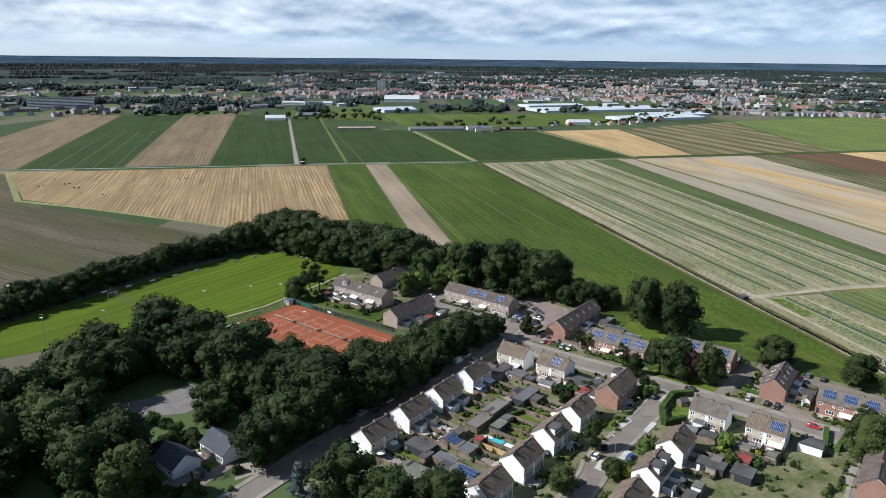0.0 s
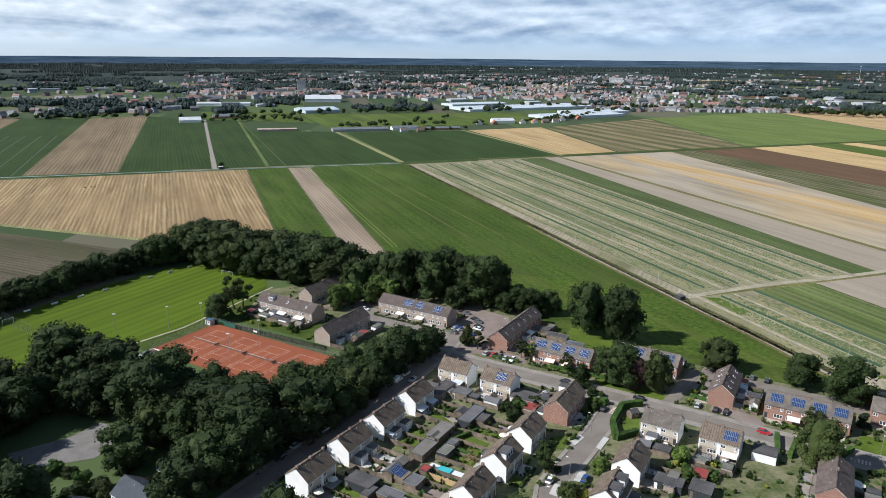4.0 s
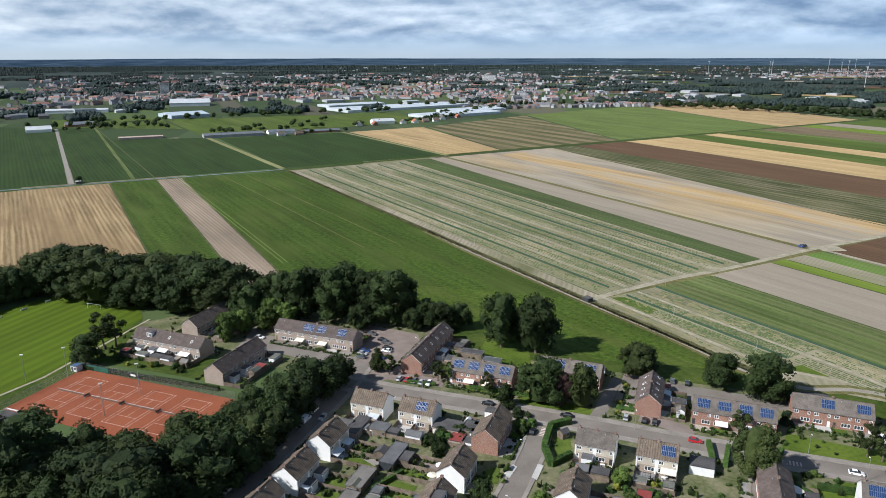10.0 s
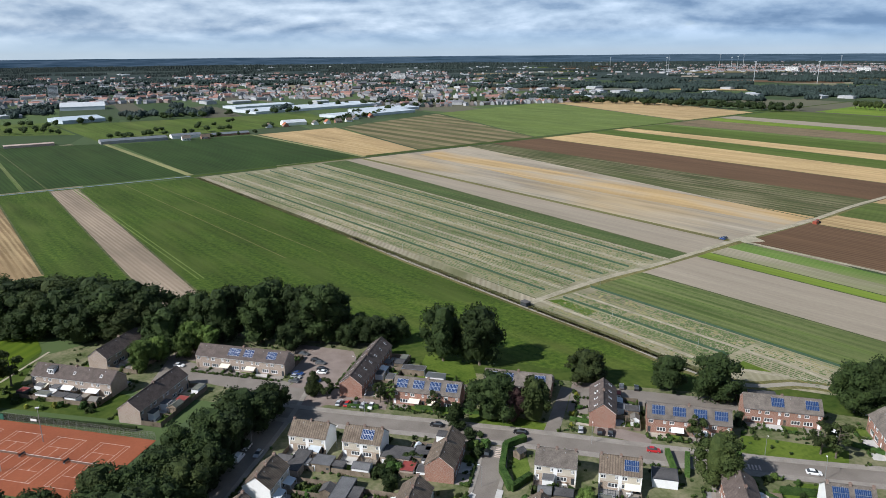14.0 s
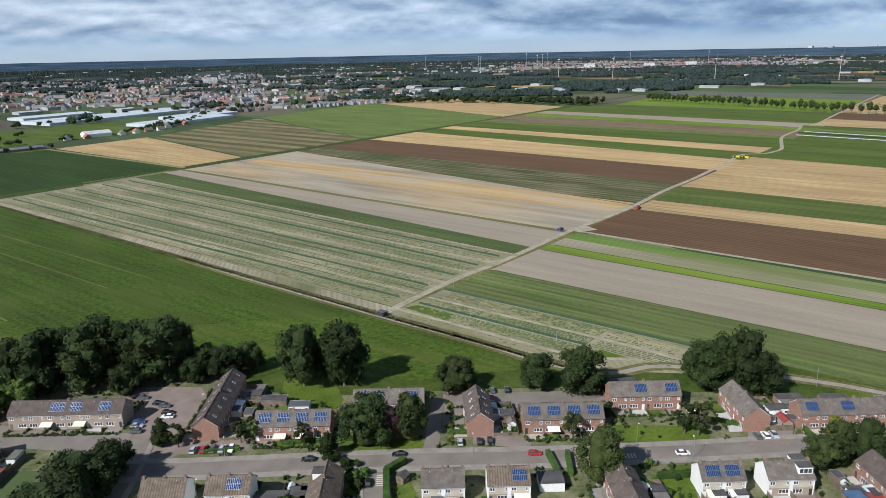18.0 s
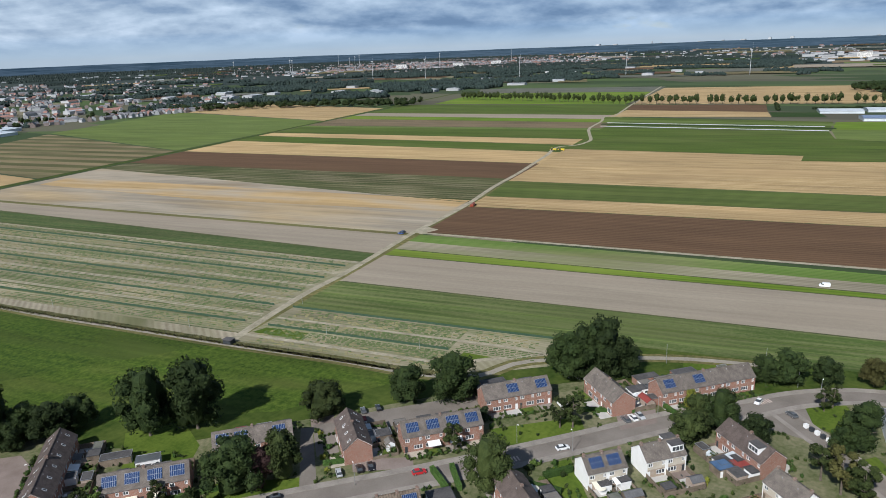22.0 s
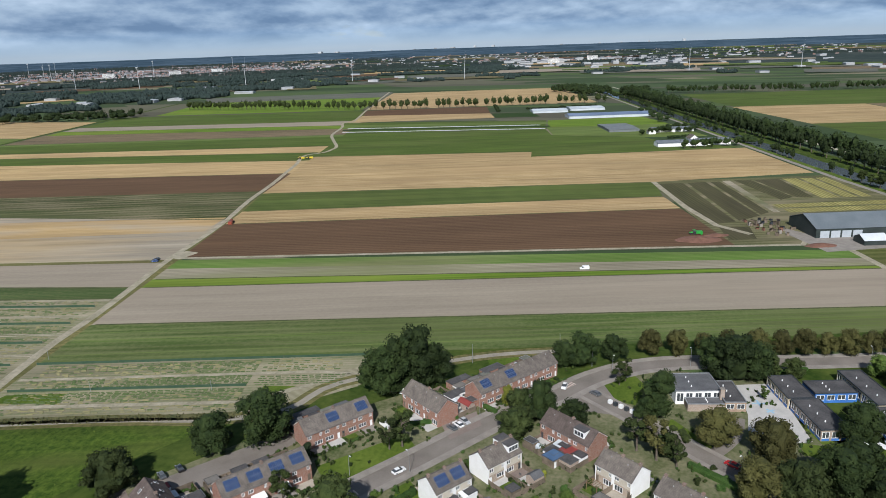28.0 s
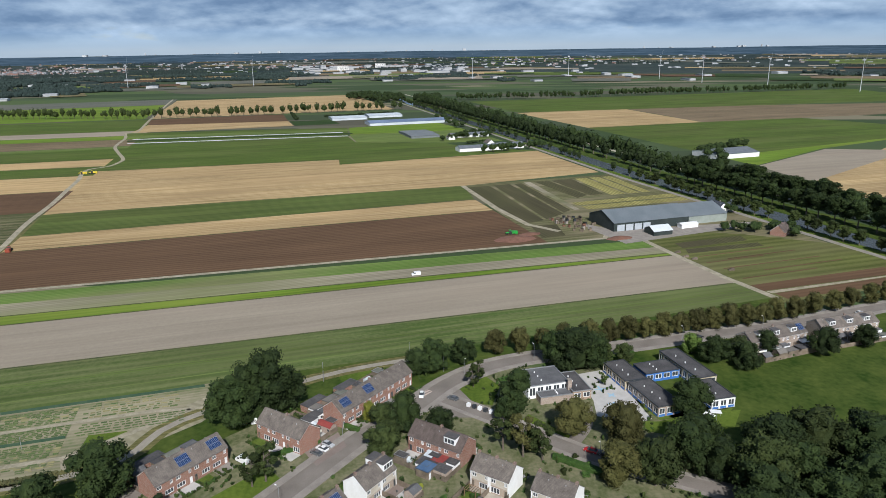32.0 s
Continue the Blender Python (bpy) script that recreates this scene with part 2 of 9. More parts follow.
def tiled_roof(name, a, b, ribs=False):
    """Roof tiles in courses, weathered."""
    if name in MATS:
        return MATS[name]
    m = surface(name, a, b, 0.55, 5.0, 0.8, 0.0, per_object=0.12)
    n, l = m.node_tree.nodes, m.node_tree.links
    p = n["Principled BSDF"]
    tcn = n.new("ShaderNodeTexCoord")
    br = n.new("ShaderNodeTexBrick")
    br.inputs["Scale"].default_value = 1.0
    br.inputs["Brick Width"].default_value, br.inputs["Row Height"].default_value = 0.30, 0.34
    br.inputs["Mortar Size"].default_value, br.inputs["Mortar Smooth"].default_value = 0.035, 0.6
    l.new(tcn.outputs["Object"], br.inputs["Vector"])
    br.inputs["Color1"].default_value, br.inputs["Color2"].default_value, br.inputs["Mortar"].default_value = (1, 1, 1, 1), (0.82, 0.82, 0.82, 1), (0.5, 0.5, 0.5, 1)
    mu = n.new("ShaderNodeMix")
    mu.data_type, mu.blend_type = "RGBA", "MULTIPLY"
    mu.inputs["Factor"].default_value = 0.8
    src = p.inputs["Base Color"].links[0].from_socket
    l.new(src, mu.inputs["A"])
    l.new(br.outputs["Color"], mu.inputs["B"])
    col = mu.outputs["Result"]
    if ribs:
        wv = n.new("ShaderNodeTexWave")
        wv.bands_direction = "X"
        wv.inputs["Scale"].default_value, wv.inputs["Distortion"].default_value = 0.42, 0.4
        l.new(tcn.outputs["Object"], wv.inputs["Vector"])
        rr = n.new("ShaderNodeMapRange")
        rr.inputs["From Min"].default_value, rr.inputs["From Max"].default_value, rr.inputs["To Min"].default_value = 0.0, 0.35, 0.6
        l.new(wv.outputs["Fac"], rr.inputs["Value"])
        m3 = n.new("ShaderNodeMix")
        m3.data_type, m3.blend_type = "RGBA", "MULTIPLY"
        m3.inputs["Factor"].default_value = 1.0
        l.new(col, m3.inputs["A"])
        l.new(rr.outputs[0], m3.inputs["B"])
        col = m3.outputs["Result"]
    l.new(col, p.inputs["Base Color"])
    bp = n.new("ShaderNodeBump")
    bp.inputs["Strength"].default_value, bp.inputs["Distance"].default_value = 0.7, 0.04
    l.new(br.outputs["Color"], bp.inputs["Height"])
    l.new(bp.outputs[0], p.inputs["Normal"])
    return m


def brickwork(name, a, b, mortar):
    if name in MATS:
        return MATS[name]
    m = surface(name, a, b, 0.4, 7.0, 0.9, 0.0, per_object=0.08)
    n, l = m.node_tree.nodes, m.node_tree.links
    p = n["Principled BSDF"]
    tcn = n.new("ShaderNodeTexCoord")
    sp = n.new("ShaderNodeSeparateXYZ")
    l.new(tcn.outputs["Object"], sp.inputs[0])
    ad = n.new("ShaderNodeMath")
    l.new(sp.outputs[0], ad.inputs[0])
    l.new(sp.outputs[1], ad.inputs[1])
    cb = n.new("ShaderNodeCombineXYZ")
    l.new(ad.outputs[0], cb.inputs[0])
    l.new(sp.outputs[2], cb.inputs[1])
    br = n.new("ShaderNodeTexBrick")
    br.inputs["Scale"].default_value = 1.0
    br.inputs["Brick Width"].default_value, br.inputs["Row Height"].default_value, br.inputs["Mortar Size"].default_value = 0.22, 0.0625, 0.008
    l.new(cb.outputs[0], br.inputs["Vector"])
    src = p.inputs["Base Color"].links[0].from_socket
    l.new(src, br.inputs["Color1"])
    l.new(src, br.inputs["Color2"])
    br.inputs["Mortar"].default_value = (*mortar, 1)
    l.new(br.outputs["Color"], p.inputs["Base Color"])
    return m


GRASS = surface("grass", (0.052, 0.088, 0.011), (0.115, 0.155, 0.024), 0.07, 0.8, 0.95, 0.15, spec=0.1)
ROUGH_GRASS = surface("rough_grass", (0.022, 0.046, 0.006), (0.080, 0.104, 0.021), 0.07, 0.45, 0.95, 0.25, spec=0.1)
ASPHALT = surface("asphalt", (0.150, 0.130, 0.110), (0.225, 0.198, 0.170), 0.12, 4.0, 0.9, 0.01)
PAVING = surface("concrete_paving", (0.200, 0.178, 0.153), (0.295, 0.266, 0.232), 0.25, 3.0, 0.9, 0.01)
CLINKER = surface("clinker_paving", (0.175, 0.135, 0.115), (0.250, 0.205, 0.178), 0.2, 3.5, 0.9, 0.01)
TRACK = surface("sandy_track", (0.21, 0.19, 0.125), (0.40, 0.355, 0.265), 0.16, 0.9, 0.95, 0.05)
CLAY = surface("red_clay", (0.205, 0.058, 0.025), (0.275, 0.085, 0.038), 0.07, 1.2, 0.95, 0.01)
WHITE_LINE = surface("white_line", (0.46, 0.33, 0.26), (0.66, 0.58, 0.52), 0.5, 4.0, 0.8)
WHITE_WALL = surface("white_painted_wall", (0.74, 0.73, 0.70), (0.82, 0.815, 0.80), 0.4, 3.0, 0.75, 0.005, per_object=0.03)
CREAM_PANEL = surface("cream_panel", (0.42, 0.37, 0.295), (0.53, 0.48, 0.39), 0.5, 3.0, 0.7)
RED_BRICK = brickwork("red_brick", (0.215, 0.092, 0.062), (0.305, 0.143, 0.100), (0.33, 0.27, 0.22))
TAN_BRICK = brickwork("tan_brick", (0.27, 0.20, 0.155), (0.36, 0.285, 0.225), (0.38, 0.34, 0.30))
BUFF_BRICK = brickwork("buff_brick", (0.29, 0.215, 0.155), (0.38, 0.295, 0.22), (0.40, 0.36, 0.31))
ROOF_BROWN = tiled_roof("brown_tiles", (0.110, 0.082, 0.060), (0.235, 0.185, 0.138), ribs=True)
ROOF_GREY = tiled_roof("grey_tiles", (0.106, 0.091, 0.078), (0.21, 0.18, 0.154))
ROOF_PURPLE = tiled_roof("plum_tiles", (0.078, 0.060, 0.052), (0.155, 0.122, 0.106))
SLATE = tiled_roof("blue_slate", (0.05, 0.058, 0.072), (0.085, 0.095, 0.112))
FELT = surface("roofing_felt", (0.046, 0.044, 0.045), (0.105, 0.100, 0.098), 0.2, 2.0, 0.9)
WHITE_PAINT = surface("white_paint", (0.72, 0.72, 0.71), (0.80, 0.80, 0.79), 1.0, 5.0, 0.5)
DARK_PAINT = surface("dark_paint", (0.03, 0.035, 0.04), (0.05, 0.055, 0.06), 1.0, 5.0, 0.5)
GLASS = glass_mat("window_glass", (0.055, 0.062, 0.068))
SOLAR = glass_mat("solar_cell", (0.020, 0.046, 0.125), 0.16)
SOLAR_DARK = glass_mat("dark_solar_cell", (0.012, 0.014, 0.022), 0.15)
ALU = surface("aluminium", (0.55, 0.56, 0.58), (0.65, 0.66, 0.68), 1.0, 6.0, 0.35, 0.0, 0.9)
STEEL = surface("galvanised_steel", (0.30, 0.31, 0.32), (0.42, 0.43, 0.44), 1.0, 6.0, 0.5, 0.0, 0.6)
WOOD = surface("weathered_wood", (0.105, 0.082, 0.058), (0.215, 0.172, 0.130), 0.5, 6.0, 0.85, 0.01, per_object=0.25)
BARK = surface("bark", (0.075, 0.06, 0.045), (0.16, 0.135, 0.105), 1.2, 9.0, 0.95, 0.03)
CHIMNEY = brickwork("chimney_brick", (0.16, 0.10, 0.08), (0.24, 0.16, 0.12), (0.30, 0.27, 0.24))
LEAF = foliage("leaves", (0.013, 0.025, 0.007), (0.037, 0.056, 0.014))
LEAF_LIGHT = foliage("light_leaves", (0.045, 0.078, 0.016), (0.10, 0.145, 0.03))
LEAF_OLIVE = foliage("olive_leaves", (0.024, 0.038, 0.010), (0.055, 0.072, 0.019))
LEAF_BROWN = foliage("brownish_leaves", (0.042, 0.044, 0.012), (0.088, 0.084, 0.026))
LEAF_PURPLE = foliage("purple_leaves", (0.025, 0.013, 0.013), (0.05, 0.028, 0.024))
LEAF_YELLOW = foliage("yellow_leaves", (0.17, 0.19, 0.02), (0.26, 0.27, 0.05))
NEEDLE = foliage("needles", (0.014, 0.028, 0.012), (0.038, 0.056, 0.022))
BLUE_NEEDLE = foliage("blue_needles", (0.06, 0.085, 0.08), (0.12, 0.15, 0.145))
HEDGE = foliage("hedge_leaves", (0.03, 0.07, 0.014), (0.075, 0.13, 0.03))
# blue-grey base colour carries part of the sky's reflection
WATER = glass_mat("canal_water", (0.10, 0.12, 0.135), 0.05)
GREENHOUSE = surface("greenhouse_glass", (0.44, 0.48, 0.51), (0.58, 0.62, 0.64), 0.05, 0.6, 0.4)
BARN_WALL = surface("dark_green_cladding", (0.022, 0.032, 0.03), (0.045, 0.055, 0.052), 0.2, 2.0, 0.6)
BARN_ROOF = surface("grey_roof_sheet", (0.115, 0.135, 0.148), (0.16, 0.182, 0.195), 0.1, 1.5, 0.55)
BLUE_PANEL = surface("blue_panel", (0.04, 0.13, 0.40), (0.06, 0.19, 0.50), 0.4, 3.0, 0.5)
SOIL_HEAP = surface("soil", (0.13, 0.065, 0.045), (0.21, 0.11, 0.075), 0.3, 2.0, 0.95, 0.1)

# ---- building helpers ----
rnd = random.Random(7)


class Shape:
    """Gathers faces of one mesh."""

    def __init__(self):
        self.v, self.f, self.k = [], [], []

    def poly(self, pts, k=0):
        i = len(self.v)
        self.v += [tuple(p) for p in pts]
        self.f.append(tuple(range(i, i + len(pts))))
        self.k.append(k)

    def faces(self, verts, faces, k=0):
        i = len(self.v)
        self.v += [tuple(p) for p in verts]
        self.f += [tuple(i + j for j in q) for q in faces]
        self.k += [k] * len(faces)

    def box(self, x0, x1, y0, y1, z0, z1, k=0, m=None):
        p = [(x, y, z) for z in (z0, z1) for x, y in ((x0, y0), (x1, y0), (x1, y1), (x0, y1))]
        if m is not None:
            p = [m @ Vector(q) for q in p]
        self.faces(p, [(3, 2, 1, 0), (4, 5, 6, 7), (0, 1, 5, 4), (1, 2, 6, 5), (2, 3, 7, 6), (3, 0, 4, 7)], k)
        return self

    def lattice(self, xs, zs, open_cells, y0, y1, k=0):
        """A flat frame in the xz plane with holes, one connected piece."""
        full = {(i, j) for i in range(len(xs) - 1) for j in range(len(zs) - 1)} - set(open_cells)
        for i, j in full:
            a, b, c, d = xs[i], xs[i + 1], zs[j], zs[j + 1]
            self.poly([(a, y0, c), (b, y0, c), (b, y0, d), (a, y0, d)], k)
            self.poly([(a, y1, d), (b, y1, d), (b, y1, c), (a, y1, c)], k)
            for di, dj, p, q in ((-1, 0, (a, d), (a, c)), (1, 0, (b, c), (b, d)), (0, -1, (a, c), (b, c)), (0, 1, (b, d), (a, d))):
                if (i + di, j + dj) not in full:
                    self.poly([(p[0], y0, p[1]), (p[0], y1, p[1]), (q[0], y1, q[1]), (q[0], y0, q[1])], k)
        return self

    def tube(self, a, b, r0, r1, n=6, k=0, caps=True):
        a, b = Vector(a), Vector(b)
        q = (b - a).to_track_quat("Z", "Y")
        ring = [Vector((math.cos(6.2832 * i / n), math.sin(6.2832 * i / n), 0)) for i in range(n)]
        p = [a + q @ (c * r0) for c in ring] + [b + q @ (c * r1) for c in ring]
        self.faces(p, [(i, (i + 1) % n, n + (i + 1) % n, n + i) for i in range(n)] + ([tuple(range(n - 1, -1, -1)), tuple(range(n, 2 * n))] if caps else []), k)
        return self

    def mesh(self, name, mats, smooth=False, weld=False):
        me = bpy.data.meshes.new(name)
        if weld:
            seen, idx = {}, []
            for p in self.v:
                idx.append(seen.setdefault(tuple(round(c, 4) for c in p), len(seen)))
            self.v, self.f = list(seen), [tuple(idx[i] for i in q) for q in self.f]
        me.from_pydata(self.v, [], self.f)
        for m in (mats if isinstance(mats, (list, tuple)) else [mats]):
            me.materials.append(m)
        if any(self.k):
            me.polygons.foreach_set("material_index", self.k)
        if smooth:
            me.polygons.foreach_set("use_smooth", [True] * len(self.f))
        me.update()
        return me


def part(name, shape, mats, parent, label="", m=None, smooth=False):
    """Links a shape (or a mesh) as one mesh object under a thing or a part."""
    me = shape.mesh(name, mats, smooth) if isinstance(shape, Shape) else shape
    ob = new(name, me)
    ob.parent = parent
    if m is not None:
        ob.matrix_basis = m
    return tagged(ob, label)


def thing(name, label, category, m=None, group="", kind=""):
    ob = new(name)
    if m is not None:
        ob.matrix_basis = m
    return tagged(ob, label, category, group, kind)


def solid(name, shape, mats, label, category, m=None, group="", kind="", smooth=False):
    ob = new(name, shape.mesh(name, mats, smooth))
    if m is not None:
        ob.matrix_basis = m
    return tagged(ob, label, category, group, kind)


def S(x, y):
    """From the sketch plan to level metres."""
    d = 1 + 1.2064904e-4 * x + 3.290609e-5 * y
    return ((1.00048481 * x + 0.00436838 * y - 2.24608) / d, (-0.0059025 * x + 1.00540164 * y - 2.7153) / d)


# farm grid: u runs along the field track, v across it
TH = radians(15)


def F(u, v, z=0.0):
    return (*S(u * math.cos(TH) - v * math.sin(TH), u * math.sin(TH) + v * math.cos(TH)), z)


CX, CY = 0.0, 70.0


def rise(r):
    """The land lifts gently towards the rim of the view."""
    return 0.0 if r < 2600 else 88.0 * ((r - 2600) / 2250) ** 2


_R = [2600 + i * 10 for i in range(226)]
_D = [r * 120 / (120 - rise(r)) for r in _R]


def far(x, y):
    """The place of a distant point on the lifting land, and the factor by which things shrink there."""
    dx, dy = x - CX, y - CY
    d = math.hypot(dx, dy)
    if d <= 2600:
        return x, y, 0.0, 1.0
    r = float(np.interp(d, _D, _R))
    s = r / d
    return CX + dx * s, CY + dy * s, rise(r), s


def inside(p, poly):
    x, y, c = p[0], p[1], False
    for (x0, y0), (x1, y1) in zip(poly, poly[1:] + poly[:1]):
        if (y0 > y) != (y1 > y) and x < (x1 - x0) * (y - y0) / (y1 - y0) + x0:
            c = not c
    return c


def ribbon(points, a, b, z, skirt=0.0, shape=None):
    """A strip along a line of points, from a to b metres to its left."""
    s = shape or Shape()
    pts = [Vector((p[0], p[1])) for p in points]
    rows_ = []
    for i, p in enumerate(pts):
        d = (pts[min(i + 1, len(pts) - 1)] - pts[max(i - 1, 0)]).normalized()
        nrm = Vector((-d.y, d.x))
        rows_.append((p + nrm * a, p + nrm * b))
    for (p, q), (p2, q2) in zip(rows_, rows_[1:]):
        s.poly([(*p, z), (*p2, z), (*q2, z), (*q, z)][::-1] if a > b else [(*q, z), (*p, z), (*p2, z), (*q2, z)])
        if skirt:
            s.poly([(*p, z), (*p, z - skirt), (*p2, z - skirt), (*p2, z)])
            s.poly([(*q2, z), (*q2, z - skirt), (*q, z - skirt), (*q, z)])
    return s


def smooth_line(pts, n=5):
    out = []
    P = [Vector(p) for p in pts]
    for i in range(len(P) - 1):
        p0, p1, p2, p3 = P[max(i - 1, 0)], P[i], P[i + 1], P[min(i + 2, len(P) - 1)]
        for k in range(n):
            t = k / n
            out.append(0.5 * ((2 * p1) + (p2 - p0) * t + (2 * p0 - 5 * p1 + 4 * p2 - p3) * t * t + (3 * p1 - p0 - 3 * p2 + p3) * t ** 3))
    return [tuple(p) for p in out] + [tuple(P[-1])]


# ---- the ground: one sheet to the rim ----
def ground_material():
    m = surface("open_country", (0.032, 0.055, 0.02), (0.06, 0.085, 0.032), 0.01, 0.3, 0.95, 0.0, spec=0.1)
    n, l = m.node_tree.nodes, m.node_tree.links
    p = n["Principled BSDF"]
    geo = n.new("ShaderNodeNewGeometry")
    mp = n.new("ShaderNodeMapping")
    mp.inputs["Rotation"].default_value = (0, 0, radians(-15))
    mp.inputs["Scale"].default_value = (1 / 110.0, 1 / 420.0, 0)
    l.new(geo.outputs["Position"], mp.inputs["Vector"])
    vo = n.new("ShaderNodeTexVoronoi")
    vo.distance = "CHEBYCHEV"
    vo.inputs["Scale"].default_value, vo.inputs["Randomness"].default_value = 1.0, 0.75
    l.new(mp.outputs[0], vo.inputs["Vector"])
    sx = n.new("ShaderNodeSeparateColor")
    l.new(vo.outputs["Color"], sx.inputs[0])
    rp = n.new("ShaderNodeValToRGB")
    rp.color_ramp.interpolation = "CONSTANT"
    tones = ((0.0, (0.045, 0.068, 0.030)), (0.25, (0.085, 0.120, 0.045)), (0.40, (0.055, 0.072, 0.040)), (0.56, (0.14, 0.125, 0.09)), (0.68, (0.070, 0.098, 0.045)), (0.84, (0.24, 0.205, 0.14)), (0.92, (0.11, 0.095, 0.075)))
    el = rp.color_ramp.elements
    el[0].position, el[0].color = tones[0][0], (*tones[0][1], 1)
    el[1].position, el[1].color = tones[1][0], (*tones[1][1], 1)
    for q, c in tones[2:]:
        e = el.new(q)
        e.color = (*c, 1)
    l.new(sx.outputs[0], rp.inputs[0])
    mx = n.new("ShaderNodeMix")
    mx.data_type = "RGBA"
    mx.inputs["Factor"].default_value = 0.72
    l.new(p.inputs["Base Color"].links[0].from_socket, mx.inputs["A"])
    l.new(rp.outputs[0], mx.inputs["B"])
    l.new(mx.outputs["Result"], p.inputs["Base Color"])
    return m


g = Shape()
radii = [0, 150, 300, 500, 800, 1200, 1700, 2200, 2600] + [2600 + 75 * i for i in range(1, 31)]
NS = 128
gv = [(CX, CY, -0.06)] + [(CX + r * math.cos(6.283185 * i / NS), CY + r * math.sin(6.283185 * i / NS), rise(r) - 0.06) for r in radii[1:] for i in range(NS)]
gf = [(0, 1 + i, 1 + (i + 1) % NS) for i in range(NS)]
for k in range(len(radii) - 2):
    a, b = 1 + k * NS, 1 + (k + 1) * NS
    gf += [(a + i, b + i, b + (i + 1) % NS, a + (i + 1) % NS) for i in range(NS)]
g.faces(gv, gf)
# outer rings: distance haze is put into the ground's blue-green colour
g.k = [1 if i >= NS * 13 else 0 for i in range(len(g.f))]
solid("ground", g, [ground_material(), surface("hazed_far_land", (0.022, 0.036, 0.036), (0.060, 0.072, 0.062), 0.004, 0.03, 0.95, spec=0.05)], "flat green polder land reaching to the horizon", "ground", kind="structure", smooth=True)

# ---- fields, as strips of the farm grid ----
_fz = [0.0]
PAVED = []


def field(label, corners, mat, rot=True, name="field", z=None):
    s = Shape()
    _fz[0] = (_fz[0] + 0.004) % 0.04
    zz = 0.03 + _fz[0] if z is None else z
    pts = [(F(*c) if rot else (*S(*c), 0.0)) for c in corners]
    pts = [(p[0], p[1], zz) for p in pts]
    ar = sum(a[0] * b[1] - b[0] * a[1] for a, b in zip(pts, pts[1:] + pts[:1]))
    s.poly(pts if ar > 0 else pts[::-1])
    if not rot and mat.name in ("asphalt", "clinker_paving", "concrete_paving", "red_clay"):
        PAVED.append([(p[0], p[1]) for p in pts])
    return solid(name, s, mat, label, "field", kind="structure")


def vt(u):
    return 783 + 0.09 * max(0, u - 250)


M_STRIPED = rows("flower_beds", (0.25, 0.215, 0.145), (0.135, 0.155, 0.070), (0.30, 0.26, 0.18), 2.0, 105, streak=0.75, patch=0.03, contrast=(0.36, 0.62), tuft=0.5)
M_BEDS = rows("nursery_beds", (0.052, 0.080, 0.026), (0.135, 0.135, 0.066), (0.20, 0.175, 0.105), 1.7, 105, streak=0.8, patch=0.05, tuft=0.6, contrast=(0.38, 0.62))
M_GREENROW = rows("green_crop", (0.050, 0.082, 0.012), (0.090, 0.122, 0.022), (0.086, 0.108, 0.026), 4.0, 105, tuft=0.5, streak=0.8)
# tone lowered partly for cloud shade lying on the north-west fields
M_GREEN_DEEP = rows("deep_green_crop", (0.020, 0.041, 0.009), (0.033, 0.057, 0.013), (0.030, 0.050, 0.012), 4.0, 105, tuft=0.5)
M_MEADOW = rows("meadow", (0.025, 0.052, 0.006), (0.068, 0.101, 0.013), (0.062, 0.088, 0.016), 6.0, 105, streak=0.6, patch=0.03, contrast=(0.42, 0.60), tuft=0.88)
M_GREY = rows("bare_grey_soil", (0.250, 0.212, 0.160), (0.295, 0.252, 0.192), (0.285, 0.238, 0.180), 3.0, 105, streak=0.93, tuft=0.6, lanes=0.15)
M_GREYGOLD = rows("grey_soil_with_stubble", (0.275, 0.236, 0.178), (0.325, 0.28, 0.21), (0.36, 0.275, 0.160), 4.0, 105, streak=0.9, patch=0.014)
M_OLIVE = rows("olive_aftercrop", (0.085, 0.088, 0.034), (0.205, 0.160, 0.090), (0.13, 0.115, 0.055), 34.0, 105, streak=0.3, contrast=(0.44, 0.56))
M_OLIVE2 = rows("weedy_aftercrop", (0.050, 0.062, 0.018), (0.175, 0.150, 0.088), (0.075, 0.085, 0.03), 8.0, 105, streak=0.85, contrast=(0.43, 0.58))
M_BROWN = rows("dark_ploughed_soil", (0.086, 0.050, 0.027), (0.130, 0.079, 0.044), (0.112, 0.066, 0.036), 4.0, 105, tuft=0.5, lanes=0.24)
M_STRAW = rows("straw_stubble", (0.36, 0.25, 0.115), (0.47, 0.345, 0.172), (0.41, 0.285, 0.14), 5.0, 105, streak=0.7, contrast=(0.4, 0.6))
M_STRAWSE = rows("pale_stubble", (0.31, 0.215, 0.100), (0.43, 0.315, 0.162), (0.35, 0.245, 0.122), 5.0, 105, streak=0.85, contrast=(0.42, 0.58))
# these three tones are darkened partly for cloud shade on the north-west fields
M_STRAWNEAR = rows("baled_stubble", (0.180, 0.122, 0.060), (0.335, 0.248, 0.132), (0.225, 0.155, 0.080), 3.2, 105, streak=0.8, contrast=(0.42, 0.58))
M_BROWNTAN = rows("tan_brown_stubble", (0.128, 0.097, 0.056), (0.198, 0.150, 0.090), (0.155, 0.117, 0.070), 4.0, 105)
M_DARKGREY = rows("weedy_dark_soil", (0.056, 0.048, 0.030), (0.108, 0.090, 0.058), (0.064, 0.066, 0.028), 3.5, 150, streak=0.8, contrast=(0.42, 0.58), patch=0.018, tuft=0.5)
M_PINK = rows("pinkish_bare_strip", (0.20, 0.155, 0.11), (0.27, 0.215, 0.158), (0.235, 0.185, 0.132), 2.5, 105)
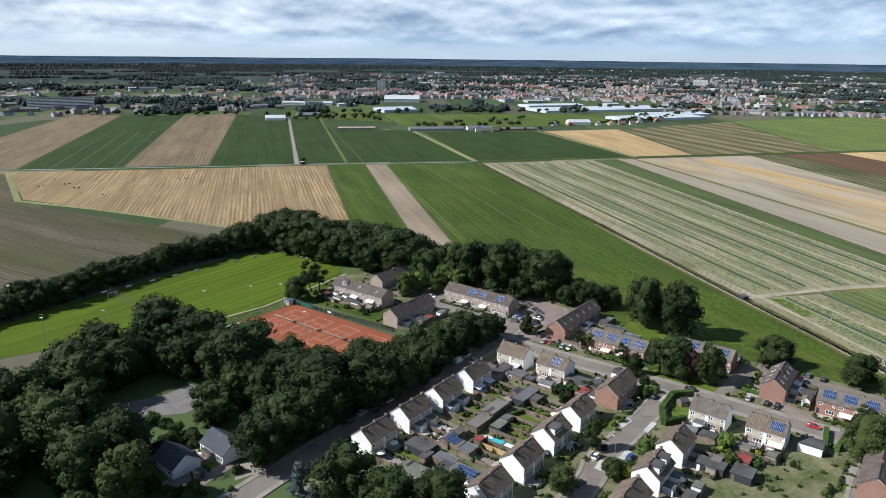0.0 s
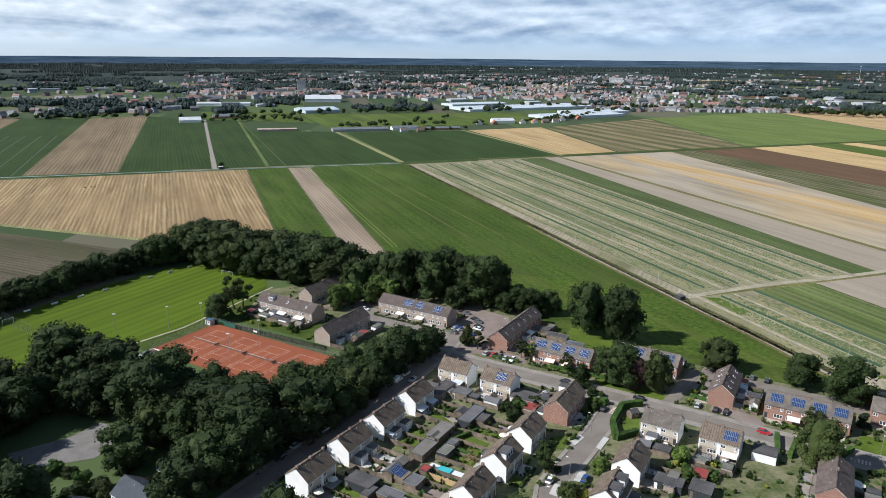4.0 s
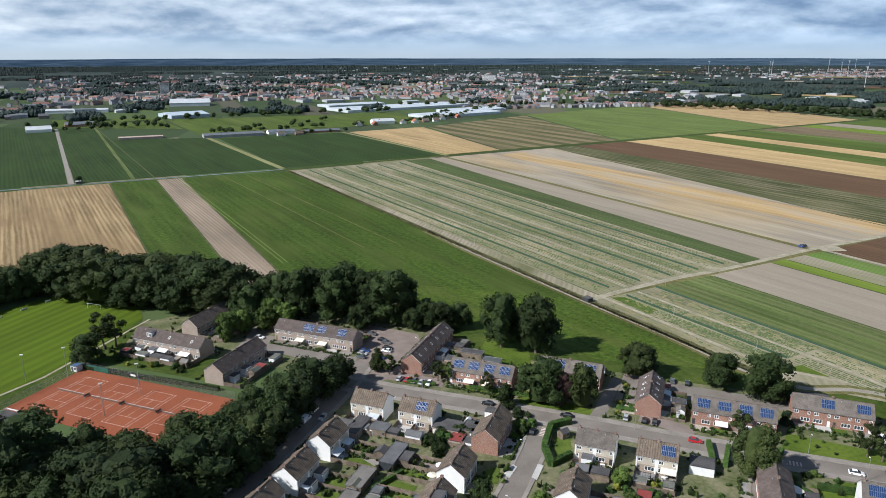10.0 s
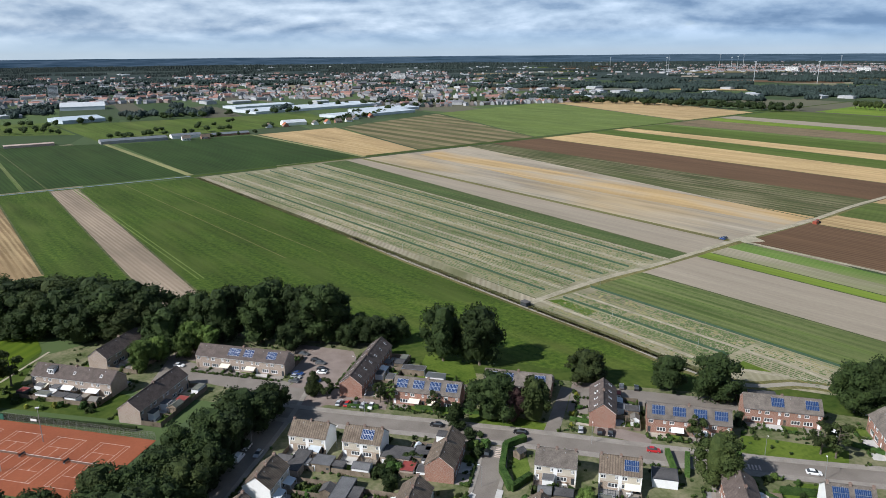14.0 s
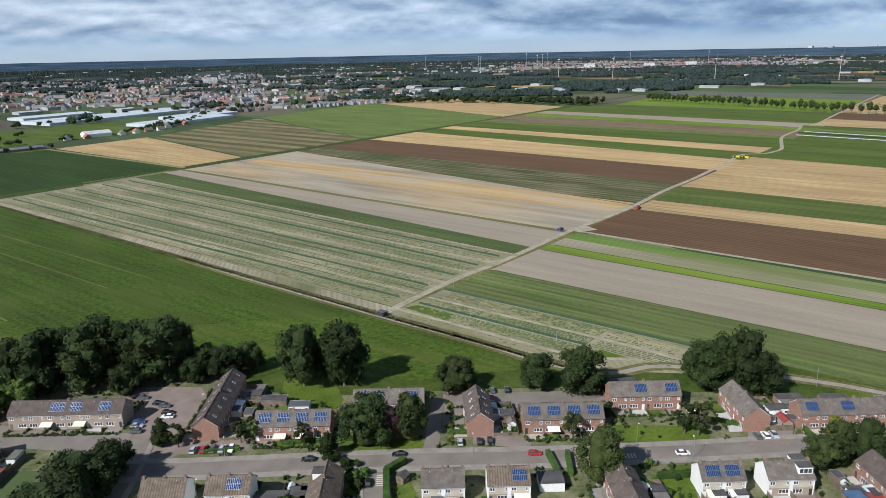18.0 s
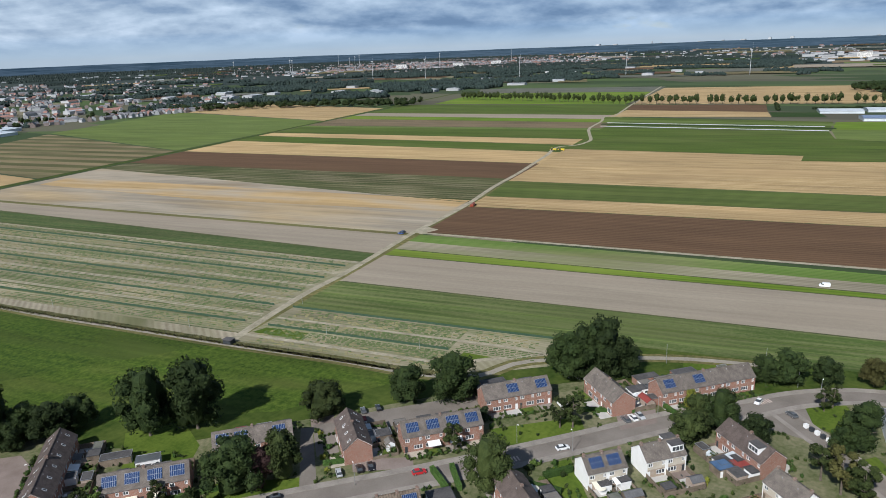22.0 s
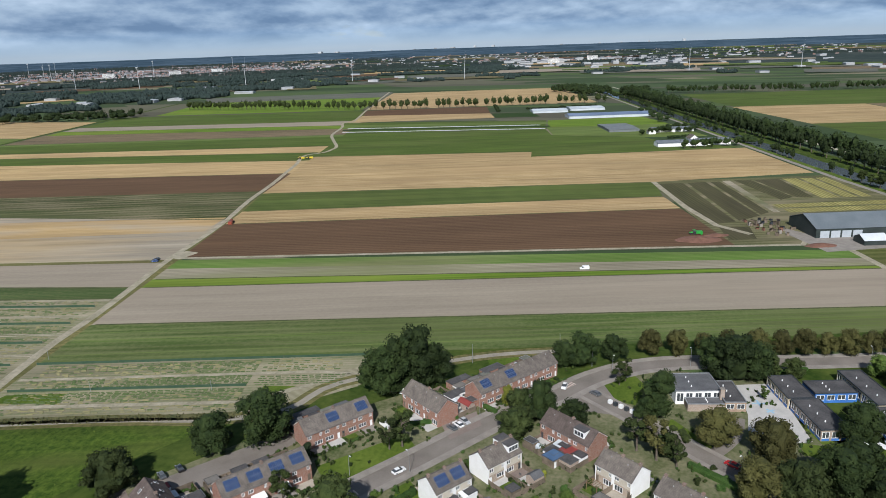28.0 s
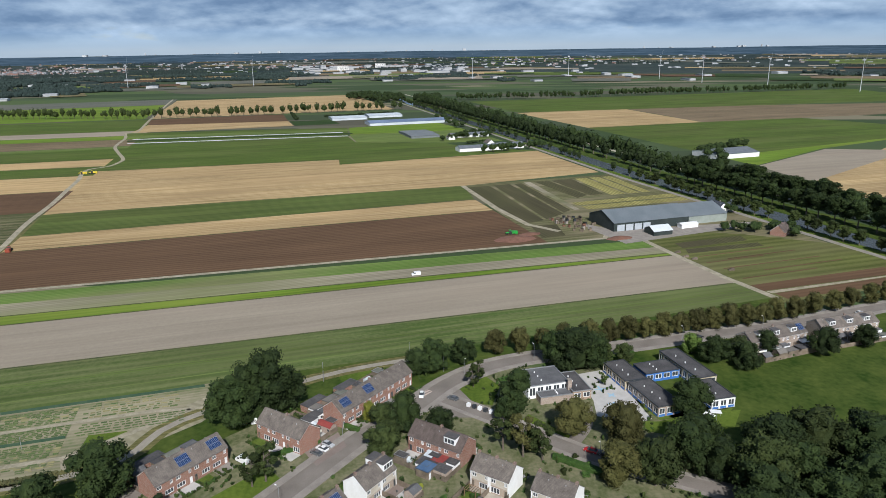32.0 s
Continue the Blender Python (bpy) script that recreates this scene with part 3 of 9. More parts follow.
M_LIME = rows("lime_grass", (0.095, 0.165, 0.014), (0.14, 0.20, 0.024), (0.15, 0.19, 0.03), 4.0, 105)
M_PALEGREEN = rows("pale_green_pasture", (0.088, 0.128, 0.028), (0.140, 0.172, 0.052), (0.108, 0.142, 0.034), 8.0, 105)
M_GREENSTUB = rows("green_striped_stubble", (0.062, 0.094, 0.022), (0.140, 0.155, 0.062), (0.108, 0.128, 0.044), 5.0, 105, streak=0.9, contrast=(0.42, 0.60))
M_YELLOWROW = rows("yellow_plots", (0.17, 0.165, 0.05), (0.33, 0.29, 0.11), (0.25, 0.22, 0.075), 3.0, 15)
M_DARKROW = rows("dark_plant_beds", (0.050, 0.050, 0.022), (0.085, 0.078, 0.036), (0.075, 0.066, 0.035), 2.5, 15, tuft=0.5)
M_OLIVEROW = rows("plum_olive_beds", (0.068, 0.080, 0.018), (0.118, 0.124, 0.038), (0.145, 0.138, 0.058), 7.0, 105, tuft=0.5)


def nw(label, ub0, ub1, ut0, ut1, mat, v0=303.0):
    return field(label, [(ub0, v0), (ub1, v0), (ut1, vt(ut1)), (ut0, vt(ut0))], mat)


nw("bulb nursery field striped with green and straw rows", 258, 378, 258, 405, M_STRIPED)
_q = random.Random(21)
for i in range(14):
    a = 261 + i * 8.4
    b, w, v0, v1 = 258 + (a - 258) * 1.22, _q.uniform(1.2, 2.6), _q.uniform(306, 420), _q.uniform(520, 775)
    field("greener beds in the nursery", [(a + (b - a) * (v0 - 303) / 480, v0), (a + w + (b - a) * (v0 - 303) / 480, v0), (a + w + (b - a) * (v1 - 303) / 480, v1), (a + (b - a) * (v1 - 303) / 480, v1)], M_BEDS, name="plant_bed", z=0.074)
nw("green strip of leafy crop", 378, 397, 405, 440, rows("leafy_strip", (0.040, 0.074, 0.018), (0.105, 0.115, 0.048), (0.060, 0.086, 0.026), 2.4, 105, streak=0.85, tuft=0.5, contrast=(0.40, 0.62)))
nw("bare grey soil strip", 397, 446, 440, 462, M_GREY)
nw("grassy ditch bank between two fields", 446, 452, 462, 469, rows("bank_grass", (0.070, 0.078, 0.022), (0.200, 0.170, 0.070), (0.120, 0.118, 0.042), 1.6, 105, streak=0.8, tuft=0.6, contrast=(0.38, 0.62)))
nw("grey field with golden stubble patches", 452, 565, 469, 653, M_GREYGOLD)
field("golden stubble left on the grey field", [(527, 308), (573, 306), (580, 560), (590, 800), (545, 792), (519, 550)], rows("gold_patches", (0.385, 0.265, 0.120), (0.455, 0.325, 0.165), (0.305, 0.258, 0.190), 4.0, 105, streak=0.85, patch=0.02), z=0.072)
nw("olive field with faded rows", 565, 684, 653, 700, M_OLIVE2)
nw("dark brown ploughed field", 684, 790, 700, 812, M_BROWN)
nw("golden straw stubble field", 790, 888, 812, 941, M_STRAW)
# beyond, to the row of trees
nw("deep green field strip", 888, 961, 941, 1010, M_GREENROW)
nw("narrow straw strip", 961, 1030, 1010, 1060, M_STRAW)
nw("deep green field strip", 1030, 1152, 1060, 1160, M_GREENROW)
nw("pale verge strip", 1152, 1180, 1160, 1185, M_PALEGREEN)
nw("brownish stubble strip", 1180, 1278, 1185, 1330, M_BROWNTAN)
nw("lime green grass strip", 1278, 1342, 1330, 1400, M_LIME)
nw("grey bare strip", 1342, 1430, 1400, 1480, M_GREY)
nw("green pasture before the tree row", 1430, 1690, 1480, 1740, M_GREENROW)
# south-east of the track
def se(label, a0, a1, b0, b1, mat, v0=298.0, v1=-110.0):
    return field(label, [(a0, v0), (a1, v0), (b1, v1), (b0, v1)], mat)


field("nursery beds with green rows and bare sand", [(249, 298), (296, 298), (297, 158), (268, 160), (250, 186), (248, 198)], M_STRIPED)
field("grass patch between the nursery beds", [(260, 297), (267, 294), (267, 271), (259, 270)], GRASS, z=0.075)
field("grass patch between the nursery beds", [(259, 197), (269, 196), (268, 183)], GRASS, z=0.075)
field("sandy turning place at the end of the beds", [(248.5, 200), (257, 202), (279, 168), (292, 150), (283, 146), (266, 160), (250, 186)], rows("worn_sand", (0.23, 0.20, 0.14), (0.34, 0.30, 0.22), (0.16, 0.16, 0.08), 3.0, 60, streak=0.6, tuft=0.5), z=0.074)
field("green stubble field with pale tracks", [(296, 298), (340, 298), (332, -110), (306, -110), (298, 60), (297, 158)], M_GREENSTUB)
for u0, u1, w in ((303, 311, 0.8), (309, 315, 0.5), (318, 319, 0.9), (319.8, 320.8, 0.9), (329, 325, 0.5)):
    field("pale wheel track in the green stubble", [(u0, 296), (u0 + w, 296), (u1 + w, -108), (u1, -108)], M_PALEGREEN, name="wheel_track", z=0.076)
field("rough grass between the nursery and the avenue", [(297, 158), (283, 146), (266, 160), (258, 150), (270, 60), (300, -110), (306, -110), (298, 60)], ROUGH_GRASS)
se("bare grey harrowed field", 340, 396, 332, 390, M_GREY)
se("bright green grass verge", 396, 411, 390, 395, M_LIME)
se("grey fallow strip with wheel marks", 411, 432, 395, 410, rows("fallow", (0.22, 0.20, 0.135), (0.28, 0.245, 0.175), (0.17, 0.18, 0.08), 2.5, 105))
se("green grass strip beside the farm path", 432, 451, 410, 428, rows("strip_grass", (0.085, 0.15, 0.025), (0.13, 0.19, 0.045), (0.2, 0.2, 0.09), 2.5, 105))
field("large dark brown ploughed field", [(457, 299), (549, 299), (553, -50), (445, -50)], M_BROWN)
field("pale straw strip", [(549, 299), (594, 299), (600, -50), (553, -50)], M_STRAWSE)
field("olive green crop strip", [(594, 299), (673, 303), (666, -60), (602, -50)], rows("olive_crop", (0.066, 0.092, 0.020), (0.094, 0.120, 0.030), (0.084, 0.104, 0.026), 4.0, 105))
field("wide tan stubble field", [(673, 303), (919, 308), (899, 28), (857, 33), (875, -226), (690, -218), (668, -60)], M_STRAWSE)
field("green field with a notch beside the stubble", [(919, 309), (960, 304), (960, -150), (880, -225), (857, 33), (899, 28)], M_GREENROW)
field("wide deep green field", [(960, 304), (1185, 310), (1157, -21), (1075, -20), (1010, -140), (960, -150)], M_GREENROW)
field("green field with white covered rows", [(1185, 310), (1391, 341), (1310, -41), (1157, -21)], M_GREENROW)
field("tan stubble strip", [(1391, 330), (1549, 320), (1505, 50), (1394, 47)], M_STRAWSE)
field("plum brown ploughed strip", [(1549, 320), (1700, 330), (1700, 49), (1505, 50)], M_BROWN)
field("tan field behind the tree row", [(1720, 335), (2473, 334), (2480, -230), (1720, -215)], M_STRAWSE)
field("lime pasture behind the trees", [(1720, 345), (2250, 350), (2250, 900), (1760, 850)], M_LIME)
field("dark harrowed field behind the trees", [(2250, 345), (2560, 340), (2560, 1000), (2250, 900)], rows("far_dark", (0.10, 0.105, 0.085), (0.13, 0.125, 0.1), (0.11, 0.12, 0.09), 8, 105))
# plots round the barn
field("worn olive grass round the farm plots", [(446, -48), (670, -56), (674, -226), (300, -216), (298, -108), (440, -108)], rows("worn_olive", (0.080, 0.085, 0.032), (0.150, 0.138, 0.070), (0.21, 0.18, 0.11), 5.0, 105, patch=0.03, tuft=0.55), z=0.02)
for pts in ([(657, -62), (658, -84), (506, -74), (500, -55)], [(658, -88), (659, -105), (521, -97), (508, -77)], [(659, -109), (660, -118), (531, -108), (524, -99)], [(663, -132), (661, -147), (582, -149), (573, -135)], [(661, -150), (663, -173), (580, -164), (581, -151)], [(492, -57), (490, -77), (458, -69), (457, -51)]):
    field("dark bed of low bulb plants by the barn", pts, M_DARKROW)
field("grey gravel strip between the beds", [(662, -121), (662, -128), (530, -116), (531, -111)], MATS["worn_sand"])
for pts in ([(663, -176), (663, -189), (575, -183), (575, -168)], [(663, -192), (663, -203), (575, -197), (575, -186)], [(663, -206), (663, -216), (575, -208), (575, -200)], [(557, -121), (561, -226), (548, -222), (545, -121)], [(541, -122), (544, -220), (531, -218), (528, -122)]):
    field("yellow flowering plot beside the barn", pts, M_YELLOWROW)
field("olive grass of the kitchen garden", [(427, -114), (440, -150), (418, -183), (373, -224), (300, -215), (299, -112)], M_OLIVEROW, z=0.024)
for pts in ([(414, -126), (416, -178), (404, -175), (402, -124)], [(399, -124), (397, -177), (389, -175), (390, -120)]):
    field("dug bed in the kitchen garden", pts, M_DARKROW)
for pts in ([(326, -114), (328, -206), (316, -206), (316, -114)], [(311, -117), (313, -206), (302, -206), (302, -117)]):
    field("dark brown dug bed in the kitchen garden", pts, M_BROWN)
field("sandy path between the dug beds", [(315, -115), (315, -206), (313.5, -206), (311.5, -116)], TRACK)
# meadows between village and nursery
field("green meadow between village and ditch", [(120, 425), (247, 300), (250, 780), (142, 783)], M_MEADOW)
field("bare pinkish strip between two meadows", [(98, 400), (122, 400), (141, 783), (116, 784)], M_PINK)
field("green strip beside the stubble", [(62, 500), (98, 400), (116, 784), (74, 784)], M_MEADOW)
field("golden stubble field with baler rows", [(-186, 622), (-12, 499), (64, 500), (73, 781), (-236, 762)], M_STRAWNEAR)
field("dark weedy field beside the stubble", [(-420, 500), (-330, 220), (-110, 330), (-20, 470), (-190, 612), (-238, 755), (-470, 745)], M_DARKGREY)
field("green rough meadow beside the village", [(247, 302), (120, 425), (132, 330), (170, 300), (200, 240), (240, 206)], rows("tall_meadow", (0.030, 0.060, 0.006), (0.080, 0.118, 0.015), (0.088, 0.108, 0.022), 5.0, 105, streak=0.7, patch=0.035, contrast=(0.40, 0.60), tuft=0.9))
# beyond the cross ditch
W_ = 797
field("brown stubble strip", [(-345, W_ - 20), (-237, W_ - 17), (-245, 1440), (-330, 1440)], M_BROWNTAN)
field("dark green field with wheel tracks", [(-237, W_ - 16), (-138, W_ - 8), (-136, 1430), (-245, 1440)], M_GREEN_DEEP)
field("brown stubble strip with pale rows", [(-138, W_ - 7), (-53, W_ - 3), (-40, 1470), (-136, 1430)], M_BROWNTAN)
field("deep green field", [(-53, W_ - 2), (38, W_ - 1), (56, 1380), (-40, 1470)], M_GREEN_DEEP)
field("deep green field", [(44, W_), (95, W_ + 1), (115, 1390), (62, 1380)], M_GREEN_DEEP)
field("wide deep green field", [(99, W_ + 2), (248, W_ + 8), (255, 1138), (240, 1150), (120, 1180), (117, 1390)], M_GREEN_DEEP)
field("wide deep green field", [(256, W_ + 8), (472, W_ + 22), (467, 1135), (262, 1132)], M_GREEN_DEEP)
field("tan stubble field by the hamlet", [(480, W_ + 26), (572, W_ + 36), (640, 1170), (480, 1140)], M_STRAWSE)
field("olive striped field", [(576, W_ + 36), (815, W_ + 55), (985, 1320), (650, 1170)], M_OLIVE)
field("pale green pasture", [(820, W_ + 58), (1280, W_ + 90), (1500, 1480), (1000, 1330)], M_PALEGREEN)
field("tan field by the greenhouse", [(1285, W_ + 90), (1620, W_ + 125), (1800, 1430), (1510, 1470)], M_STRAWSE)
field("lime meadow behind the farms", [(250, 1180), (700, 1260), (760, 1500), (250, 1500)], M_GREENROW)
field("green pasture behind the farms", [(60, 1400), (245, 1300), (245, 1560), (60, 1560)], M_GREENROW)
field("lime pasture between the canal farms", [(1184, -28), (1306, -44), (1322, -215), (1180, -225)], M_LIME)
field("green pasture between the canal farms", [(1075, -22), (1182, -26), (1178, -225), (1000, -225), (1012, -142)], M_PALEGREEN)
field("dark green strip under the fleece rows", [(1240, 316), (1262, 318), (1215, -36), (1194, -34)], M_GREEN_DEEP, z=0.076)
field("pale green strip beside the fleece rows", [(1300, 325), (1340, 332), (1280, -40), (1246, -36)], M_PALEGREEN, z=0.076)
field("plum strip beside the white glasshouses", [(1394, 45), (1500, 48), (1490, -36), (1392, -40)], M_GREEN_DEEP)
# east of the canal
def ce(u):
    return -0.045 * max(0.0, u - 650)


field("tan field east of the canal", [(300, -320), (560, -372), (760, -700), (300, -720)], M_STRAWSE)
field("grey strip east of the canal", [(560, -372), (660, -392), (740, -560), (690, -640)], M_GREY)
field("green strip east of the canal", [(662, -392), (735, -400), (830, -900), (745, -560)], M_LIME)
field("wide deep green field east of the canal", [(735, -402), (1110, -418), (1108, -642), (1095, -846), (830, -900)], M_GREENROW)
field("tan field east of the canal", [(1112, -420), (1460, -430), (1490, -690), (1108, -642)], M_STRAWSE)
field("tan field with brown soil", [(1108, -646), (1490, -694), (1300, -1300), (1080, -1250)], M_BROWNTAN)
field("green field before the far tree row", [(1470, -440), (1900, -460), (1830, -1700), (1330, -1500)], M_GREENROW)

# ---- ditches, tracks, roads, canal ----
def strip(label, pts, width, mat, z, name="road", rot=True, skirt=0.0, category="road"):
    p = [F(*q)[:2] if rot else S(*q) for q in pts]
    return solid(name, ribbon(p, -width / 2, width / 2, z, skirt), mat, label, category, kind="structure")


strip("sandy farm track along the fields", smooth_line([(252, 300), (282, 302.5), (318, 304), (352, 302.5), (400, 303.5), (452, 305), (500, 303), (560, 302.5), (640, 307), (720, 307), (800, 310), (858, 312), (905, 317), (940, 316), (958, 298), (990, 291), (1025, 291), (1100, 308), (1184, 324), (1300, 326), (1392, 338), (1404, 322), (1560, 326), (1690, 331), (2220, 346), (2560, 354)], 3), 4.2, TRACK, 0.096)
strip("weedy verges of the farm track", [(250, 300), (318, 303), (400, 303), (560, 303), (720, 307), (860, 312)], 13, MATS["bank_grass"], 0.016, "verge", category="verge")
strip("sandy margin beside the nursery", [(252.5, 200), (253, 300), (254.5, 500), (256, 784)], 8, MATS["worn_sand"], 0.018, "verge", category="verge")
strip("worn yard where the farm tracks meet", [(455, 303), (470, 296)], 11, TRACK, 0.102)
strip("sandy track along the nursery ditch", [(256, 300), (258, 500), (259, 784)], 2.0, MATS["worn_sand"], 0.085)
strip("grassy ditch beside the nursery", [(246, 200), (246.5, 306), (250, 500), (252, 784)], 4.0, surface("reeds", (0.05, 0.06, 0.02), (0.13, 0.12, 0.05), 0.2, 1.5, 0.95, 0.2), 0.09, "ditch", category="ditch")
strip("cross ditch with dark water and grassy banks", [(-480, 770), (75, 788), (250, 793), (565, 825), (941, 852), (1700, 930), (2300, 990)], 9, ROUGH_GRASS, 0.07, "ditch", category="ditch")
strip("dark water of the cross ditch", [(-480, 771), (75, 789), (250, 794)], 2.6, WATER, 0.078, "water", category="water")
strip("pale road to the farmyard", [(41, 792), (58, 1385)], 4.5, PAVING, 0.085)
strip("grassy dike path between green fields", [(97, 796), (117, 1395)], 4, M_GREENSTUB, 0.08)
strip("pale grass dike path", [(252, 800), (250, 1140)], 7, rows("dike_grass", (0.18, 0.18, 0.07), (0.25, 0.24, 0.11), (0.2, 0.2, 0.09), 2, 105), 0.08)
strip("pale grass dike path", [(476, 815), (470, 1145)], 6, MATS["dike_grass"], 0.08)
strip("grassy ditch bank of the stubble field", [(-240, 765), (-188, 616), (-126, 578), (-12, 495)], 5, MATS["dike_grass"], 0.09, "ditch", category="ditch")
strip("pale farm path beside the green strip", [(455, 300), (443, -48), (441, -90), (462, -104)], 3.5, TRACK, 0.09)
strip("double wheel track in the meadow", [(136, 782), (131, 440)], 0.9, M_PALEGREEN, 0.085)
strip("double wheel track in the meadow", [(139, 782), (134, 440)], 0.9, M_PALEGREEN, 0.085)
for u0, u1 in ((181, 189), (204, 213)):
    strip("faint wheel track in the meadow", [(u0, 778), ((u0 + u1) / 2, 610), (u1, 450)], 0.7, MATS["bank_grass"], 0.085)
strip("sandy lane beside the plots", [(668, -60), (560, -55), (497, -57), (470, -70)], 4.5, TRACK, 0.088)
strip("sandy edge of the grey field", [(443, -112), (409, -111), (343, -110), (302, -113)], 4.0, TRACK, 0.088)
for dv in (60, 100, 140, 180):
    strip("dark wheel tracks through the green field", [(-237 + dv * 0.5, 782), (-243 + dv * 0.5, 1150)], 2.2, surface("wheel_rut", (0.03, 0.05, 0.02), (0.045, 0.06, 0.025), 0.3, 2.0), 0.09)
for u0 in (1215, 1275):
    strip("white fleece over a row of crop", [(u0, 312), (u0 - 45, -22)], 5.5, surface("white_fleece", (0.66, 0.67, 0.66), (0.76, 0.77, 0.76), 0.2, 1.0), 0.10, "fleece", category="fleece")
# grassy ditch edges between the fields
EDGE = surface("ditch_edge", (0.030, 0.045, 0.012), (0.10, 0.105, 0.035), 0.15, 0.8, 0.95)
for a, b in ((378, 405), (397, 440), (565, 653), (684, 700), (790, 812), (888, 941), (961, 1010), (1030, 1060), (1180, 1185), (1278, 1330), (1342, 1400)):
    strip("narrow grassy ditch between two fields", [(a, 306), (b, vt(b) - 3)], 1.6 if a < 900 else 3.0, EDGE, 0.082, "ditch", category="ditch")
for a, b, v1 in ((340, 332, -108), (396, 390, -108), (411, 395, -108), (549, 553, -50), (594, 600, -50), (673, 667, -58), (919, 899, 28), (1185, 1157, -20)):
    strip("narrow grassy ditch between two fields", [(a, 296), (b, v1)], 1.3 if a < 600 else 2.2, EDGE, 0.082, "ditch", category="ditch")
for (a0, b0), (a1, b1) in (((248, 303), (250, 783)), ((122, 402), (141, 782)), ((98, 402), (116, 782)), ((64, 502), (73, 780)), ((117, 800), (118, 1385)), ((-138, 790), (-136, 1430)), ((-237, 782), (-245, 1435)), ((-53, 795), (-40, 1465))):
    strip("narrow grassy ditch between two fields", [(a0, b0), (a1, b1)], 1.5, EDGE, 0.083, "ditch", category="ditch")
# canal along the old dike
cu = [300, 450, 650, 900, 1200, 1500, 1900, 2400]
strip("canal with dark reflecting water", [(u, -242 + ce(u)) for u in cu], 19, WATER, 0.09, "water", category="water")
strip("road along the western canal bank", [(u, -222 + ce(u)) for u in cu], 5.0, PAVING, 0.10)
strip("grass bank of the canal", [(u, -228 + ce(u)) for u in cu], 9, GRASS, 0.075, "bank", category="bank")
strip("grass bank of the canal", [(u, -266 + ce(u)) for u in cu], 26, ROUGH_GRASS, 0.075, "bank", category="bank")
strip("road along the eastern canal bank", [(u, -283 - 0.06 * (u - 300) if u < 700 else -307 + ce(u) * 1.1) for u in cu], 6, surface("bright_road", (0.30, 0.28, 0.20), (0.36, 0.33, 0.24), 0.2, 2.0), 0.10)
# gravel yards by the barn
field("concrete farmyard before the barn", [(424, -96), (470, -92), (482, -98), (458, -108), (446, -215), (438, -215)], PAVING, z=0.10)

# village streets
ROAD_LINES = []
def road(label, pts, width, mat=ASPHALT, z=0.075, walks=(1.7, 1.7), n=4):
    pts = [S(*q) for q in pts]
    line = smooth_line(pts, n) if len(pts) > 2 else pts
    ROAD_LINES.append((line, width / 2 + 2.4))
    solid("road", ribbon(line, -width / 2, width / 2, z), mat, label, "road", kind="structure")
    for k, w in enumerate(walks):
        if w:
            a, b = (width / 2, width / 2 + w) if k == 0 else (-width / 2 - w, -width / 2)
            solid("pavement", ribbon(line, a, b, z + 0.12, 0.14), PAVING, "grey concrete slab pavement with a kerb", "pavement", kind="structure")


VX = [(-40, 175), (-12, 240), (25, 290), (-28, 330), (-72, 340), (-55, 375), (-8, 395), (40, 352), (75, 330), (88, 300), (128, 274), (185, 235), (205, 212), (255, 165), (250, 60), (180, 60), (120, 90), (20, 110)]
field("paved and planted village ground", VX, surface("village_soil", (0.056, 0.078, 0.019), (0.195, 0.180, 0.105), 0.13, 0.8, 0.95, 0.05), rot=False, z=0.012)
field("rough grass at the edge of the village", [(62, 300), (120, 262), (178, 228), (185, 235), (205, 212), (255, 165), (270, 138), (263, 172), (224, 237), (197, 247), (187, 262), (162, 350), (122, 425), (60, 405), (38, 354), (75, 335)], ROUGH_GRASS, rot=False, z=0.008)
field("rough grass between the school and the avenue", [(250, 60), (262, 92), (282, 14), (304, -78), (326, -150), (240, -140), (180, -20), (180, 60)], ROUGH_GRASS, rot=False, z=0.008)
road("asphalt village street with parked cars", [(22, 291), (46, 274), (92, 243), (130, 215), (168, 189), (205, 165), (222, 150), (240, 137), (254, 120), (262, 98), (269, 63), (279, 24), (289, -19), (307, -73), (330, -150)], 6.8, walks=(2.6, 2.6))
road("asphalt street between white houses", [(32, 163), (46, 184), (50.3, 193.5), (63.8, 210.5), (76.5, 227.5), (84, 240)], 6.5, z=0.085, walks=(1.3, 1.3))
road("shaded street beside the wood", [(-62, 158), (-38, 195), (-18, 222), (2, 252), (22, 282), (35, 305)], 7.0, z=0.08)
road("cross street beside the corner garden", [(114, 165), (132, 190), (150, 205)], 5.5, z=0.085, walks=(1.2, 1.2))
road("school lane under trees", [(228, 140), (214, 124), (203, 112), (190, 98), (181, 86), (172, 70), (160, 50)], 5.5, z=0.085)
road("lane to the school yard", [(192, 100), (205, 92), (219, 89)], 4.5, z=0.09, walks=(0, 0))
field("brick paved parking court", [(28, 284), (50, 290), (62, 312), (64, 330), (42, 348), (30, 330), (38, 312), (22, 300)], CLINKER, rot=False, z=0.07)
field("asphalt parking yard behind the houses", [(133, 262), (146, 258), (182, 232), (176, 226), (150, 240), (136, 250)], ASPHALT, rot=False, z=0.07)
field("paved turning area by the junction", [(214, 143), (226, 146), (236, 134), (222, 128), (212, 122)], ASPHALT, rot=False, z=0.072)
field("parking bays beside the street", [(186, 179), (197, 171), (206, 175), (194, 184)], CLINKER, rot=False, z=0.09)
field("paved lane between gardens", [(118, 250), (124, 246), (136, 262), (131, 266)], ASPHALT, rot=False, z=0.068)
field("paved front of a brick row", [(123.1, 239.9), (134.9, 225), (130.7, 220.9), (118.3, 234.5)], CLINKER, rot=False, z=0.067)
